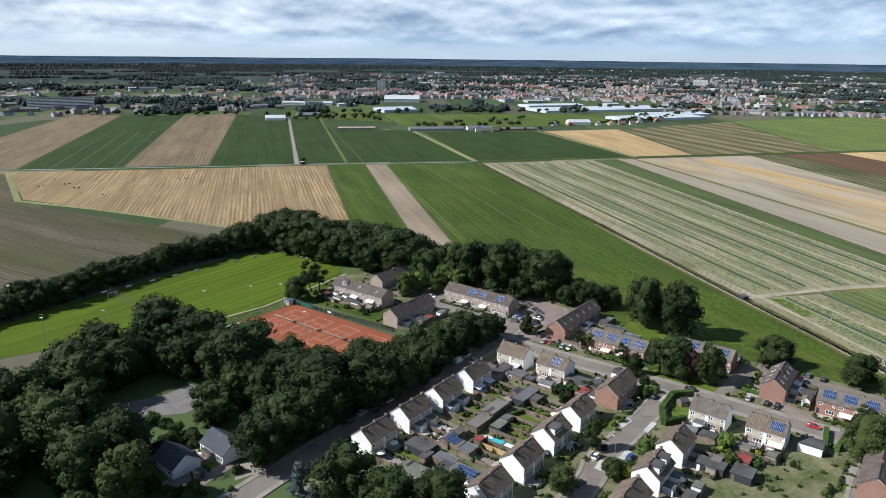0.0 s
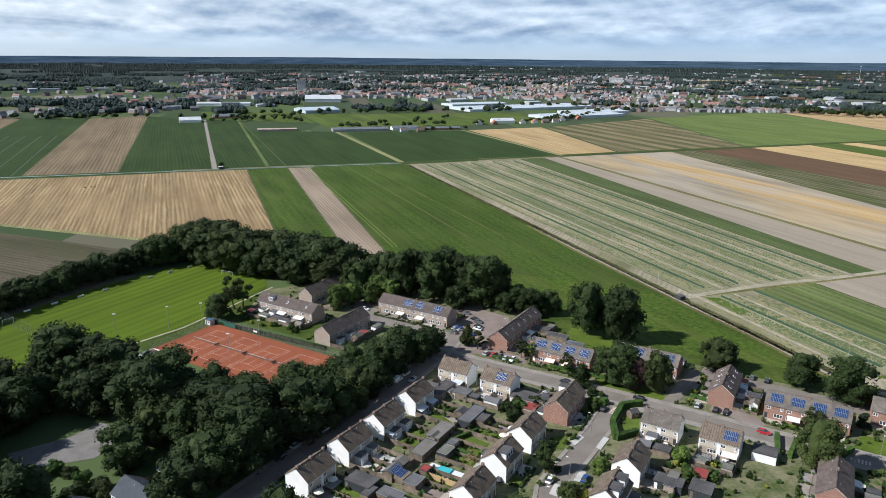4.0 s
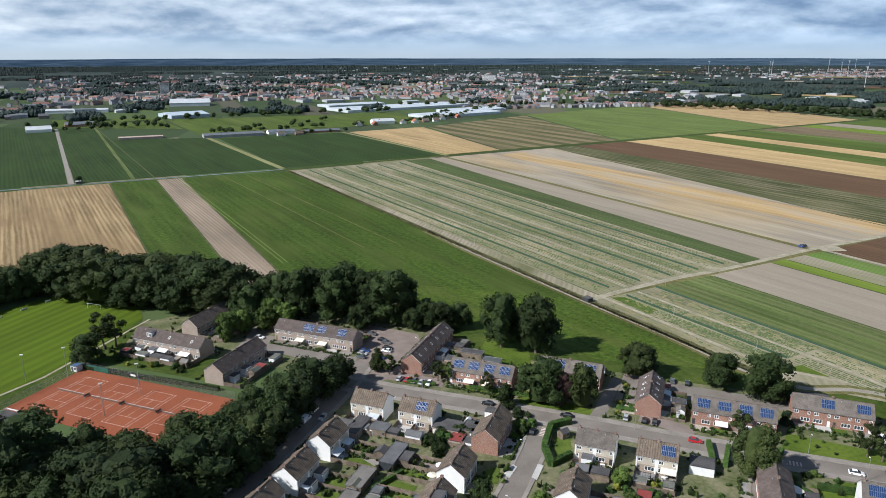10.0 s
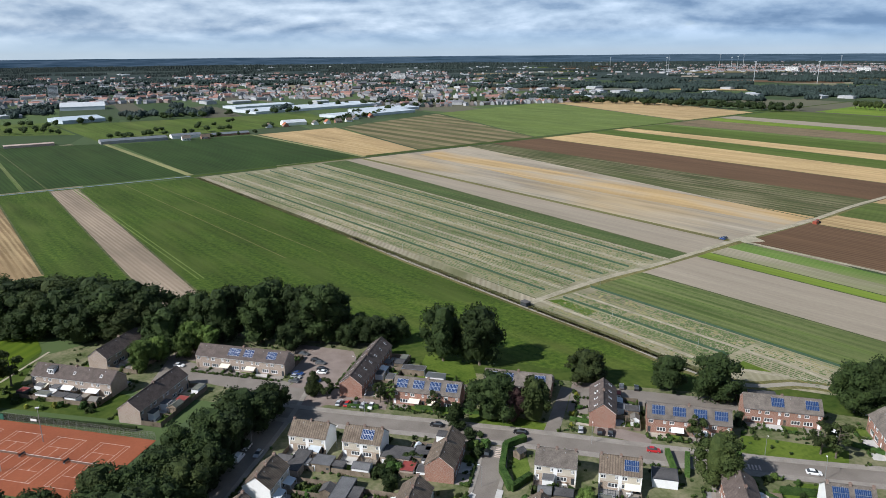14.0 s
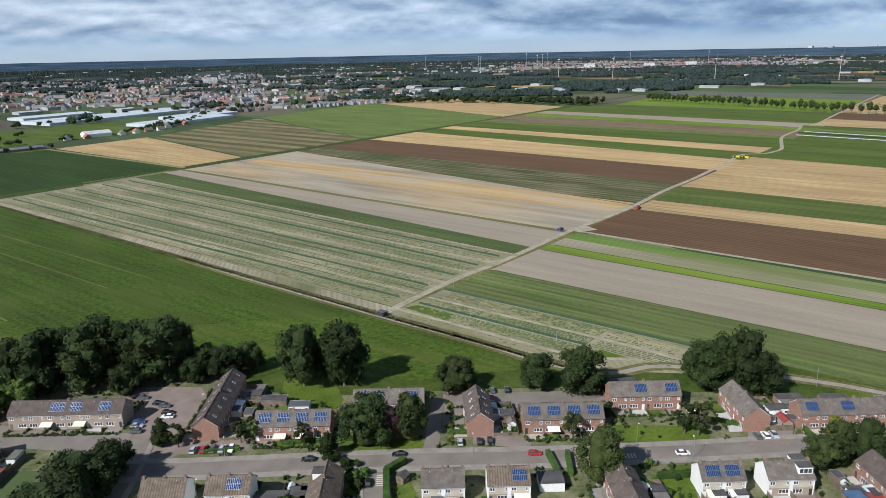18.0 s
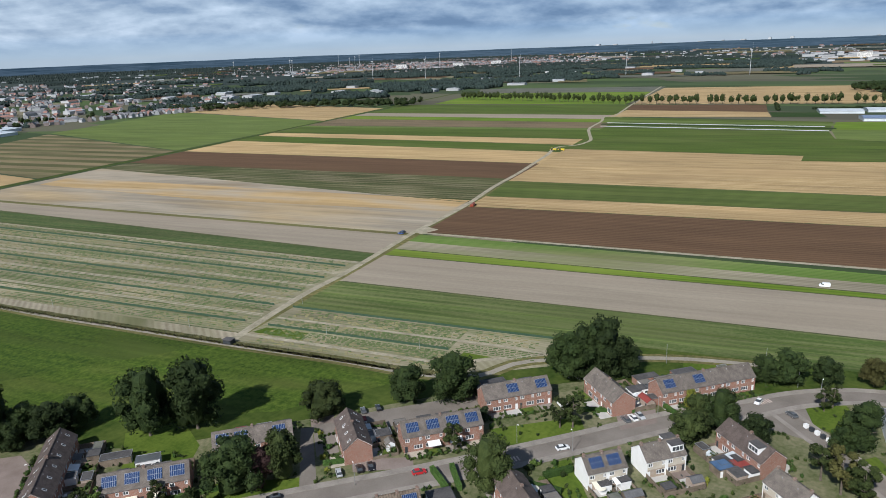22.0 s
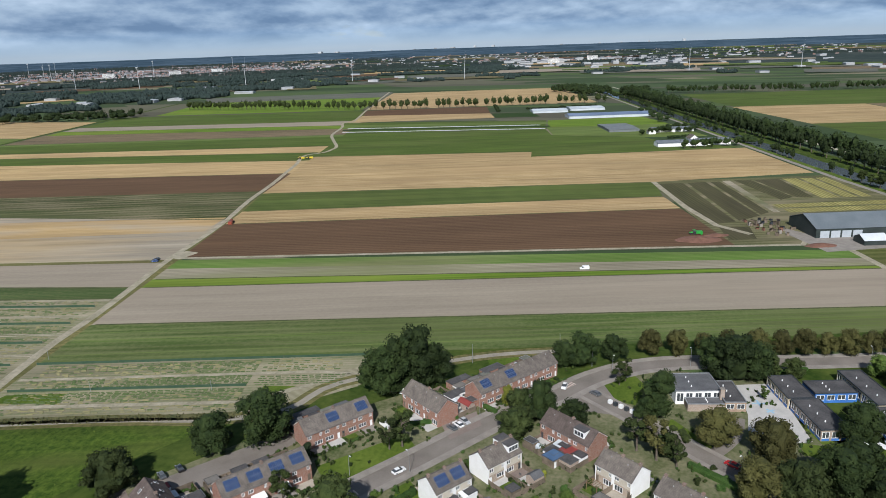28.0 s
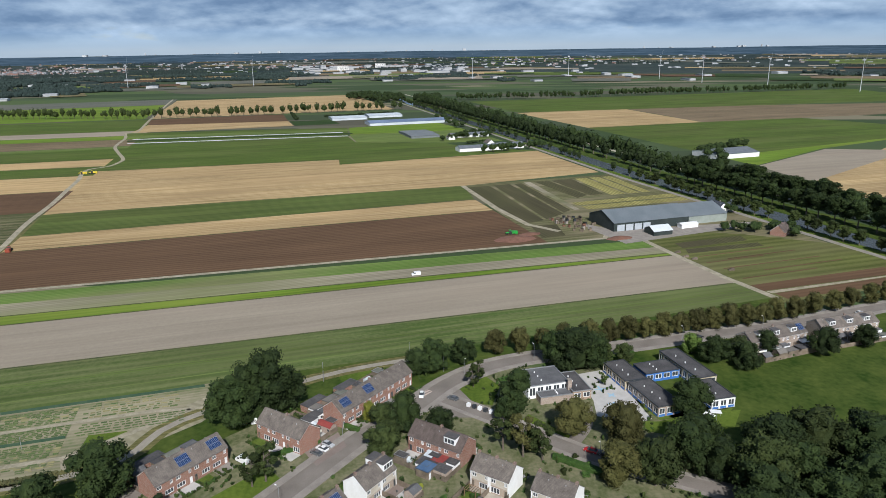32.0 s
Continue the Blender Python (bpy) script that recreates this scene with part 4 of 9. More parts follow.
field("asphalt lane beside a brick row", [(127.1, 267.7), (129.9, 265), (106.9, 237.8), (103.2, 241.3)], ASPHALT, rot=False, z=0.069)
field("red paved court behind a brick row", [(133.3, 269.6), (140.1, 265.2), (133.6, 257.2), (127.2, 262)], CLINKER, rot=False, z=0.064)
field("court behind the north houses", [(-10, 352), (2, 345), (16, 358), (4, 366)], CLINKER, rot=False, z=0.068)
field("side street beside the north houses", [(-16, 330), (4, 322), (26, 300), (34, 310), (8, 336), (-8, 352)], ASPHALT, rot=False, z=0.066)
field("gravel clearing in the wood", [(-113, 220), (-98, 229), (-92, 238), (-78, 230), (-86, 216), (-104, 211)], surface("gravel", (0.14, 0.13, 0.12), (0.2, 0.19, 0.175), 0.3, 2.0, 0.95), rot=False, z=0.05)
for lw in ([(88.6, 266.3), (83.8, 255.9), (105.9, 239.9), (108.0, 244.8)], [(78, 294), (91, 315), (107, 305), (101, 287), (95, 282)], [(162.6, 214.8), (186.7, 194.0), (176.7, 186.3), (154.1, 207.2)], [(157.8, 187.1), (161.8, 184.4), (146.6, 171.2), (142.1, 177.6), (147.2, 185.6)], [(234, 134), (249, 125), (236, 118), (221, 122), (224, 130)], [(231, 173), (252, 182), (262, 158), (246, 158)], [(205, 116), (214, 110), (196, 96), (191, 103)], [(222, 72), (207, 66), (212, 50), (214, 38), (196, 52)]):
    field("mown village lawn", lw, GRASS, rot=False, name="lawn", z=0.06)
strip("cycle path between meadow and ditch", smooth_line([(118, 520), (132, 456), (146, 402), (160, 347), (174, 298), (182, 262), (194, 241), (217, 231), (248, 189), (261, 158), (263, 142)], 4), 3.0, surface("cycle_path", (0.22, 0.195, 0.155), (0.32, 0.29, 0.235), 0.2, 1.2, 0.95), 0.09, rot=False)
strip("golden grass verge beside the cycle path", smooth_line([(118, 520), (132, 456), (146, 402), (160, 347), (174, 298), (182, 262), (194, 241), (217, 231), (248, 189), (261, 158), (263, 142)], 4), 7.5, MATS["bank_grass"], 0.084, rot=False, name="verge", category="verge")
strip("weedy ditch beside the cycle path", smooth_line([(124, 500), (136, 446), (152, 380), (166, 335), (178, 285), (187, 258)], 4), 3.5, MATS["reeds"], 0.087, rot=False, name="ditch", category="ditch")
# zebra crossings
for x, y, a in ((84, 236, 54), (151, 199, -36), (232, 146, -36)):
    s = Shape()
    for i in range(6):
        s.box(-3 + i * 1.0, -2.5 + i * 1.0, -1.3, 1.3, 0.0, 0.006)
    solid("zebra_crossing", s, WHITE_LINE, "white zebra stripes painted on the street", "road marking", pose(*S(x, y), 0.096, 0, 0, a), kind="structure")

# ---- trees ----
_b = bmesh.new()
bmesh.ops.create_icosphere(_b, subdivisions=1, radius=1.0)
ICO1_V = [v.co.copy() for v in _b.verts]
ICO1_F = [tuple(v.index for v in f.verts) for f in _b.faces]
_b.free()


def leaf(s, c, nrm, size, r):
    """One bent spray of leaves: two triangles meeting on a rib."""
    q = nrm.to_track_quat("Z", "Y") @ Euler((0, 0, r.uniform(0, 6.28))).to_quaternion()
    a, b = size * r.uniform(0.7, 1.2), size * r.uniform(0.45, 0.8)
    i = len(s.v)
    for p in ((-a, 0, 0), (0, -b, -0.25 * size), (a, 0, 0.1 * size), (0, b, -0.25 * size)):
        s.v.append(tuple(c + q @ Vector(p)))
    s.f += [(i, i + 1, i + 2), (i, i + 2, i + 3)]
    s.k += [0, 0]


def sprig(s, c, nrm, size, r):
    """One small triangular spray of leaves."""
    q = nrm.to_track_quat("Z", "Y") @ Euler((0, 0, r.uniform(0, 6.28))).to_quaternion()
    i = len(s.v)
    for p in ((-size, -0.5 * size, 0), (size, -0.45 * size, 0.1 * size), (0.1 * size, size * r.uniform(0.7, 1.2), -0.2 * size)):
        s.v.append(tuple(c + q @ Vector(p)))
    s.f.append((i, i + 1, i + 2))
    s.k.append(0)


def crown_shape(seed, form, leaves=950, size=0.055):
    """A crown in a unit box: height 1, from z 0 to 1. form gives the radius at a height and how lumpy it is."""
    r = random.Random(seed)
    s = Shape()
    lumps = []
    tries = 0
    if not form.get("airy"):
        # the dense heart of the crown
        zs, ns = (0.03, 0.12, 0.27, 0.43, 0.59, 0.74, 0.86, 0.94), 11
        ring = [[(form["radius"](z) * 0.50 * r.uniform(0.85, 1.12) * math.cos(6.2832 * i / ns), form["radius"](z) * 0.50 * r.uniform(0.85, 1.12) * math.sin(6.2832 * i / ns), z + r.uniform(-0.02, 0.02)) for i in range(ns)] for z in zs]
        s.faces([p for q in ring for p in q], [(j * ns + i, j * ns + (i + 1) % ns, (j + 1) * ns + (i + 1) % ns, (j + 1) * ns + i) for j in range(len(zs) - 1) for i in range(ns)] + [tuple(range(ns - 1, -1, -1)), tuple(range((len(zs) - 1) * ns, len(zs) * ns))])
    while len(lumps) < form["n"] and tries < 4000:
        tries += 1
        z = r.uniform(0.05, 0.93)
        rad = form["radius"](z)
        a, d = r.uniform(0, 6.28), rad * math.sqrt(r.uniform(0.35, 1)) * 0.86
        lr = form["lump"] * r.uniform(0.65, 1.25)
        lumps.append((Vector((d * math.cos(a), d * math.sin(a), z * (1 - lr * 0.6) + 0.03)), lr))
    for c, lr in lumps:
        ph = [r.uniform(0, 6) for _ in range(3)]
        sq = r.uniform(0.75, 1.0)
        s.faces([c + Vector((v.x, v.y, v.z * sq)) * lr * 0.84 * (1 + 0.16 * math.sin(5 * v.x + ph[0]) * math.sin(4 * v.y + ph[1]) + 0.12 * math.sin(7 * v.z + ph[2])) for v in ICO1_V], ICO1_F)
    tot = sum(lr * lr for _, lr in lumps)
    for c, lr in lumps:
        for _ in range(int(leaves * lr * lr / tot)):
            n = Vector((r.gauss(0, 1), r.gauss(0, 1), r.gauss(0.25, 1))).normalized()
            p = c + n * lr * r.uniform(0.80, 1.13)
            nn = (n + 0.6 * Vector((r.gauss(0, 1), r.gauss(0, 1), r.gauss(0, 1)))).normalized()
            sprig(s, p, nn, size * r.uniform(0.6, 1.2), r)
    return s


FORMS = {
    "round": dict(n=27, lump=0.16, radius=lambda z: 0.46 * math.sqrt(max(0.0, 1 - (2 * z - 0.95) ** 2 * 0.9))),
    "tall": dict(n=34, lump=0.13, radius=lambda z: 0.27 * (0.55 + 0.8 * z) if z < 0.55 else 0.30 * math.sqrt(max(0.02, 1 - ((z - 0.5) / 0.52) ** 2))),
    "broad": dict(n=30, lump=0.16, radius=lambda z: 0.58 * math.sqrt(max(0.0, 1 - (1.6 * z - 0.55) ** 2))),
    "poplar": dict(n=18, lump=0.12, radius=lambda z: 0.20 * math.sqrt(max(0.02, 1 - (1.9 * z - 0.9) ** 2))),
    "cone": dict(n=17, lump=0.105, radius=lambda z: 0.27 * (1.03 - z)),
    "weeping": dict(n=25, lump=0.135, radius=lambda z: 0.42 * math.sqrt(max(0.05, 1 - (1.5 * z - 0.45) ** 2))),
    "bush": dict(n=9, lump=0.27, radius=lambda z: 0.55 * math.sqrt(max(0.0, 1 - (1.3 * z - 0.35) ** 2))),
    "avenue": dict(n=20, lump=0.135, radius=lambda z: 0.30 * math.sqrt(max(0.02, 1 - (2 * z - 1.0) ** 2 * 0.9))),
    "thin": dict(airy=True, n=14, lump=0.10, radius=lambda z: 0.28 * math.sqrt(max(0.05, 1 - (2 * z - 1.0) ** 2))),
}


def trunk_shape(seed, bare, girth=0.022):
    """Tapered trunk and limbs for a tree of height 1; the crown begins at the height bare."""
    r = random.Random(seed)
    s = Shape()
    lean = Vector((r.uniform(-0.02, 0.02), r.uniform(-0.02, 0.02), 0))
    p0, p1, p2 = Vector((0, 0, 0)), Vector((0, 0, bare + 0.1)) + lean, Vector((0, 0, 0.78)) + lean * 2
    s.tube((0, 0, -0.01), p0 + Vector((0, 0, 0.03)), girth * 1.5, girth * 1.1, 7)
    s.tube(p0 + Vector((0, 0, 0.03)), p1, girth * 1.1, girth * 0.8, 7)
    s.tube(p1, p2, girth * 0.8, girth * 0.2, 6)
    for i in range(7):
        a, z = i * 2.4 + r.uniform(0, 1), bare + r.uniform(0.02, 0.4)
        st = p1.lerp(p2, max(0, (z - bare - 0.1) / (0.68 - bare)))
        s.tube(st, st + Vector((math.cos(a) * 0.22, math.sin(a) * 0.22, r.uniform(0.1, 0.24))), girth * 0.45, girth * 0.1, 5)
    return s


PROTO = {}
BARE = {"round": 0.09, "tall": 0.06, "broad": 0.08, "poplar": 0.10, "cone": 0.05, "weeping": 0.05, "bush": 0.0, "thin": 0.22, "avenue": 0.30}


def proto(form, mat, k):
    key = (form, mat.name, k)
    if key not in PROTO:
        seed = 100 + 17 * k + 1000 * sorted(FORMS).index(form)
        lv = {"bush": 800, "thin": 1100}.get(form, 2700)
        sz = {"bush": 0.060, "weeping": 0.034, "thin": 0.032, "poplar": 0.024, "cone": 0.026, "tall": 0.022}.get(form, 0.027)
        cs = crown_shape(seed, FORMS[form], lv, sz)
        bare = BARE[form]
        cs.v = [(x, y, bare + z * (1 - bare)) for x, y, z in cs.v]
        PROTO[key] = (cs.mesh("crown", mat), trunk_shape(seed, bare).mesh("trunk", BARK))
    return PROTO[key]


NOUN = {"round": "broad leafy tree", "tall": "tall leafy tree", "broad": "spreading leafy tree", "poplar": "slender poplar tree", "cone": "dark conical conifer", "weeping": "weeping tree", "thin": "thin airy young tree", "avenue": "high-crowned leafy tree"}


def tree(x, y, h, form="round", mat=None, wide=1.0, where="in the wood", group="", ground=0.0, exact=False):
    mat = mat or LEAF
    if not exact:
        x, y = S(x, y)
    cm, tm = proto(form, mat, rnd.randrange(3))
    tone = {"light_leaves": "light green", "olive_leaves": "olive green", "brownish_leaves": "brownish olive", "purple_leaves": "dark purple", "yellow_leaves": "yellow", "blue_needles": "blue grey"}.get(mat.name, "dark green")
    t = thing("tree", f"{tone} {NOUN[form]} {where}".replace("at the north edge of the village", "north of the village").replace("at the edge of the sports field", "beside the sports field").replace("in the windbreak beside the sports field", "in the sports field windbreak"), "tree", Matrix.LocRotScale((x, y, ground), Euler((0, 0, rnd.uniform(0, 6.28))), (h * wide, h * wide, h)), group)
    part("trunk", tm, None, t)
    part("crown", cm, None, t)
    return t


def bush(x, y, h, mat=None, wide=1.0, label="rounded green garden shrub", exact=False):
    if not exact:
        x, y = S(x, y)
    cm, _ = proto("bush", mat or HEDGE, rnd.randrange(3))
    ob = new("shrub", cm)
    ob.matrix_basis = Matrix.LocRotScale((x, y, -0.05), Euler((0, 0, rnd.uniform(0, 6.28))), (h * wide, h * wide, h))
    return tagged(ob, label, "shrub", "garden shrubs")


def grove(poly, spacing, h0, h1, forms, mats, where, holes=(), group="", limit=200):
    got = []
    xs, ys = [p[0] for p in poly], [p[1] for p in poly]
    for _ in range(6000):
        if len(got) >= limit:
            break
        x, y = rnd.uniform(min(xs), max(xs)), rnd.uniform(min(ys), max(ys))
        if not inside((x, y), poly) or any(math.hypot(x - a, y - b) < r for a, b, r in holes):
            continue
        if all((x - a) ** 2 + (y - b) ** 2 > spacing ** 2 for a, b in got):
            got.append((x, y))
            tree(x, y, rnd.uniform(h0, h1), rnd.choice(forms), rnd.choice(mats), rnd.uniform(1.0, 1.3), where, group)
    return got


MIXED = [LEAF, LEAF, LEAF, LEAF_OLIVE]
# windbreak round the sports field
LINE = [(-215, 240), (-196, 292), (-173, 335), (-148, 382), (-128, 410), (-108, 431)]
for i in range(len(LINE) - 1):
    (x0, y0), (x1, y1) = LINE[i], LINE[i + 1]
    n = int(math.hypot(x1 - x0, y1 - y0) / 8.5)
    for k in range(n):
        t = (k + 0.5) / n
        for off in (3.5, 10.5):
            dx, dy = y1 - y0, -(x1 - x0)
            L_ = math.hypot(dx, dy)
            tree(x0 + (x1 - x0) * t - dx / L_ * off + rnd.uniform(-1.5, 1.5), y0 + (y1 - y0) * t - dy / L_ * off + rnd.uniform(-1.5, 1.5), rnd.uniform(11, 14.5) + (3 if i > 3 else 0), rnd.choice(["round", "broad"]), rnd.choice(MIXED), 1.0, "in the windbreak beside the sports field", "windbreak trees")
grove([(-112, 428), (-62, 398), (-30, 376), (-8, 380), (-28, 404), (-60, 425), (-95, 450), (-118, 446)], 8.5, 18, 24, ["tall", "round", "broad"], MIXED, "at the edge of the sports field", (), "windbreak trees", 38)
for x, y, h, f in ((14, 361, 25, "tall"), (6, 371, 21, "round"), (22, 366, 24, "tall"), (30, 354, 27, "tall"), (38, 358, 27, "tall"), (46, 350, 25, "tall"), (54, 344, 27, "tall"), (60, 347, 23, "tall"), (75, 332, 14, "round"), (84, 333, 12, "broad"), (70, 340, 13, "round"), (-8, 366, 18, "broad"), (-2, 378, 17, "round"), (40, 342, 12, "broad"), (64, 336, 10, "broad")):
    tree(x, y, h, f, LEAF, 1.05 if f == "tall" else 1.0, "at the north edge of the village")
for x, y in ((2, 357), (-2, 350), (8, 352), (-18, 344), (-12, 350)):
    tree(x, y, rnd.uniform(11, 15), "round", LEAF_LIGHT, 0.9, "beside the parking court")
# the wood between sports field and street
HOLES = ((-96, 224, 19), (-108, 220, 12), (-98, 211, 15), (-89, 204, 15), (-100, 201, 11), (-83, 192, 10), (-66, 192, 14), (-62, 206, 8), (-76, 184, 12), (-64, 178, 12), (-60, 166, 12), (-70, 164, 12), (-112, 165, 12), (-104, 150, 14), (-52, 175, 8))
grove([(-175, 205), (-150, 224), (-122, 252), (-120, 284), (-98, 270), (-84, 252), (-68, 256), (-50, 247), (-26, 250), (-10, 266), (12, 281), (12, 271), (-10, 238), (-28, 216), (-45, 195), (-75, 160), (-100, 140), (-130, 160)], 10.2, 12.5, 22.5, ["round", "round", "broad", "tall"], MIXED, "in the wood beside the street", HOLES, "wood trees", 120)
for x, y, h in ((-14, 252, 15), (-2, 258, 15), (6, 268, 15), (-22, 245, 16), (-30, 236, 16), (17, 281, 14), (23, 288, 12)):
    tree(x, y, h, "broad", LEAF, 0.95, "along the shaded street")
for x, y, h, f, m in ((-25, 168, 19, "round", LEAF), (-12, 160, 16, "broad", LEAF), (-38, 172, 11, "cone", BLUE_NEEDLE), (-33, 166, 9, "cone", BLUE_NEEDLE), (2, 160, 17, "round", LEAF), (49.5, 199.6, 11, "poplar", LEAF), (36, 176, 9, "round", LEAF_OLIVE), (65.5, 197.2, 6, "round", LEAF_LIGHT), (52.8, 184.5, 7, "round", LEAF_OLIVE), (57, 184.5, 4, "round", LEAF_YELLOW), (93, 202, 6, "round", LEAF_LIGHT), (91, 192, 5, "round", LEAF_LIGHT)):
    tree(x, y, h, f, m, 1.0, "beside the street")
# named single trees of the village
for x, y, h, f, m, w in ((95.2, 306.4, 24, "round", LEAF, 0.80), (107.2, 297.1, 25.5, "round", LEAF, 0.78), (137.9, 268, 13, "broad", LEAF_OLIVE, 1.05), (162.5, 250.5, 14, "round", LEAF, 1.0), (172.7, 237, 18, "round", LEAF, 1.05),
                         (91.8, 256, 17, "broad", LEAF, 0.95), (104.6, 250, 15.5, "weeping", LEAF_OLIVE, 0.95), (98, 252, 13, "round", LEAF_PURPLE, 0.8), (39, 296, 11, "cone", LEAF_OLIVE, 1.1), (43, 292, 9, "thin", LEAF_OLIVE, 1.0),
                         (60, 282, 9, "thin", LEAF_OLIVE, 1.0), (63, 280, 8, "thin", LEAF_LIGHT, 1.0), (75, 268, 8, "thin", LEAF_OLIVE, 1.1), (78, 256, 10, "cone", LEAF, 1.4), (134, 196, 17, "round", LEAF_OLIVE, 0.85), (146, 217, 9, "thin", LEAF_OLIVE, 1.2),
                         (176.7, 196.2, 11.8, "thin", LEAF_OLIVE, 1.0), (179.1, 192.7, 12.8, "thin", LEAF_OLIVE, 1.0), (166, 219, 6, "cone", NEEDLE, 1.4), (128, 240, 6, "round", LEAF_OLIVE, 1.0), 
                         (190, 159, 11, "round", LEAF_OLIVE, 1.1), (196, 157, 9, "round", LEAF_OLIVE, 1.0), (205, 153, 14, "round", LEAF, 0.8), (206, 160, 10, "round", LEAF_OLIVE, 1.0), (212, 165, 8, "round", LEAF_YELLOW, 0.6), (208, 152, 9, "cone", BLUE_NEEDLE, 1.3)):
    tree(x, y, h, f, m, w, "among the village houses")
for x, y, h in ((211.5, 211, 19), (214, 207.5, 21), (217.5, 204, 22), (219.5, 199.5, 24.5), (224.5, 195, 15)):
    tree(x, y, h, "tall" if h > 20 else "round", LEAF, 0.88, "in the clump beside the lane", "clump of trees")
# avenue along the eastern road
for i in range(22):
    t = i / 21
    x, y = np.interp(t, [0, 0.25, 0.5, 0.75, 1], [266, 275, 284, 295, 317]), np.interp(t, [0, 0.25, 0.5, 0.75, 1], [117, 64, 22, -22, -82])
    tree(float(x) + rnd.uniform(-0.5, 0.5), float(y), rnd.uniform(9.5, 11.5), "round", LEAF_BROWN, 0.86, "in the avenue along the road", "avenue trees")
for x, y, h, f, m in ((252, 143, 13, "broad", LEAF), (247, 149, 11, "round", LEAF), (257, 131, 11, "round", LEAF), (249.3, 87, 17.5, "broad", LEAF), (253, 94, 14, "round", LEAF), (254, 78, 13, "round", LEAF_OLIVE), (250, 80, 14, "round", LEAF),
                      (214.6, 114.2, 16.5, "tall", LEAF), (211, 118, 9, "round", LEAF), (198.3, 97.5, 13.5, "round", LEAF_BROWN), (192.6, 82.4, 14, "round", LEAF_BROWN), (191.8, 121, 14, "thin", LEAF_OLIVE), (187.6, 115.2, 14.5, "thin", LEAF_BROWN), (185.2, 109.5, 13, "thin", LEAF_OLIVE), (190, 112, 8, "round", LEAF),
                      (172, 89, 13.5, "round", LEAF_BROWN), (170.3, 79, 15, "round", LEAF_OLIVE), (177.2, 68, 16, "round", LEAF), (174, 59.2, 13, "broad", LEAF), (184, 62, 14, "broad", LEAF), (209, 55, 14, "round", LEAF), (252, 72, 9, "thin", LEAF_OLIVE), (254, 66, 8, "round", LEAF_OLIVE), (260.8, 36, 8.5, "round", LEAF_LIGHT), (234.1, 78.8, 5, "thin", LEAF_LIGHT),
                      (236, 128, 9, "thin", LEAF_OLIVE), (240, 126, 9, "thin", LEAF_OLIVE), (200, 141, 11, "round", LEAF), (252, 30, 11, "broad", LEAF), (255, 18, 9, "round", LEAF_OLIVE), (246, 20, 11, "broad", LEAF), (258, 6, 10, "round", LEAF), (255, -16, 12, "round", LEAF), (262, -38, 10, "round", LEAF), (-73, 332, 13, "round", LEAF), (-68, 345, 17, "thin", LEAF_OLIVE), (-64, 348, 16, "thin", LEAF_OLIVE)):
    tree(x, y, h, f, m, 1.0, "near the school" if x > 150 else "beside the sports field")
grove([(150, 66), (176, 46), (196, 24), (196, 2), (150, 10), (128, 50)], 10, 12, 16, ["round", "broad"], MIXED, "in the shady park by the school", (), "park trees", 16)
# double rows along the canal
for u in range(330, 640, 12):
    for v, h in ((-233, 11), (-269, 18), (-281, 22)):
        if v == -233 and rnd.random() < 0.12:
            continue
        x, y, _ = F(u + rnd.uniform(-3, 3), v + rnd.uniform(-1.5, 1.5) - (7 if v == -281 else -4))
        tree(x, y, h * rnd.uniform(0.85, 1.1), "avenue", LEAF if v != -233 else LEAF_OLIVE, 1.05, "in the row along the canal", "canal trees", exact=True)
for x, y, h in ((-84, 202, 4.5), (-89, 206, 4), (-79, 200, 3.5), (-94, 209, 4.5), (-99, 206, 5), (-74, 206, 3.5), (-58, 182, 3), (-67, 172, 4), (-74, 169, 4.5), (-80, 172, 5), (-86, 178, 5), (-90, 186, 5), (-53, 188, 3.5), (-110, 176, 5), (-104, 170, 4), (-98, 165, 4), (-92, 162, 5)):
    bush(x, y, h, rnd.choice([LEAF, LEAF_OLIVE, HEDGE]), 1.0, "dense green shrub at the wood's edge")
for x, y, h in ((178, 104, 1.6), (182, 101, 1.5), (186, 99, 1.4), (176, 98, 1.7), (181, 96, 1.5), (175, 93, 1.6)):
    bush(x, y, h, rnd.choice([LEAF, HEDGE, LEAF_OLIVE]), 1.3, "low shrubs on an island bed")

# ---- houses ----
WCACHE = {}


def facade(s, o, ux, L, H, holes, deep=0.14, k=0, bands=None):
    """A wall face from the point o along ux, L long and H high, with real openings (x0, x1, z0, z1) and their reveals."""
    nrm = Vector((ux.y, -ux.x, 0))
    xs = sorted({0, L, *[v for h in holes for v in h[:2]]})
    zs = sorted({0, H, *([2.6] if bands else []), *[v for h in holes for v in h[2:4]]})

    def P(x, z, d=0.0):
        return o + ux * x - nrm * d + Vector((0, 0, z))
    for x0, x1 in zip(xs, xs[1:]):
        for z0, z1 in zip(zs, zs[1:]):
            cx, cz = (x0 + x1) / 2, (z0 + z1) / 2
            if not any(h[0] < cx < h[1] and h[2] < cz < h[3] for h in holes):
                s.poly([P(x0, z0), P(x1, z0), P(x1, z1), P(x0, z1)], bands(cx, cz) if bands else k)
    for a, b, c, d in [h[:4] for h in holes]:
        s.poly([P(a, c), P(b, c), P(b, c, deep), P(a, c, deep)], k)
        s.poly([P(a, d, deep), P(b, d, deep), P(b, d), P(a, d)], k)
        s.poly([P(a, c, deep), P(a, d, deep), P(a, d), P(a, c)], k)
        s.poly([P(b, c), P(b, d), P(b, d, deep), P(b, c, deep)], k)


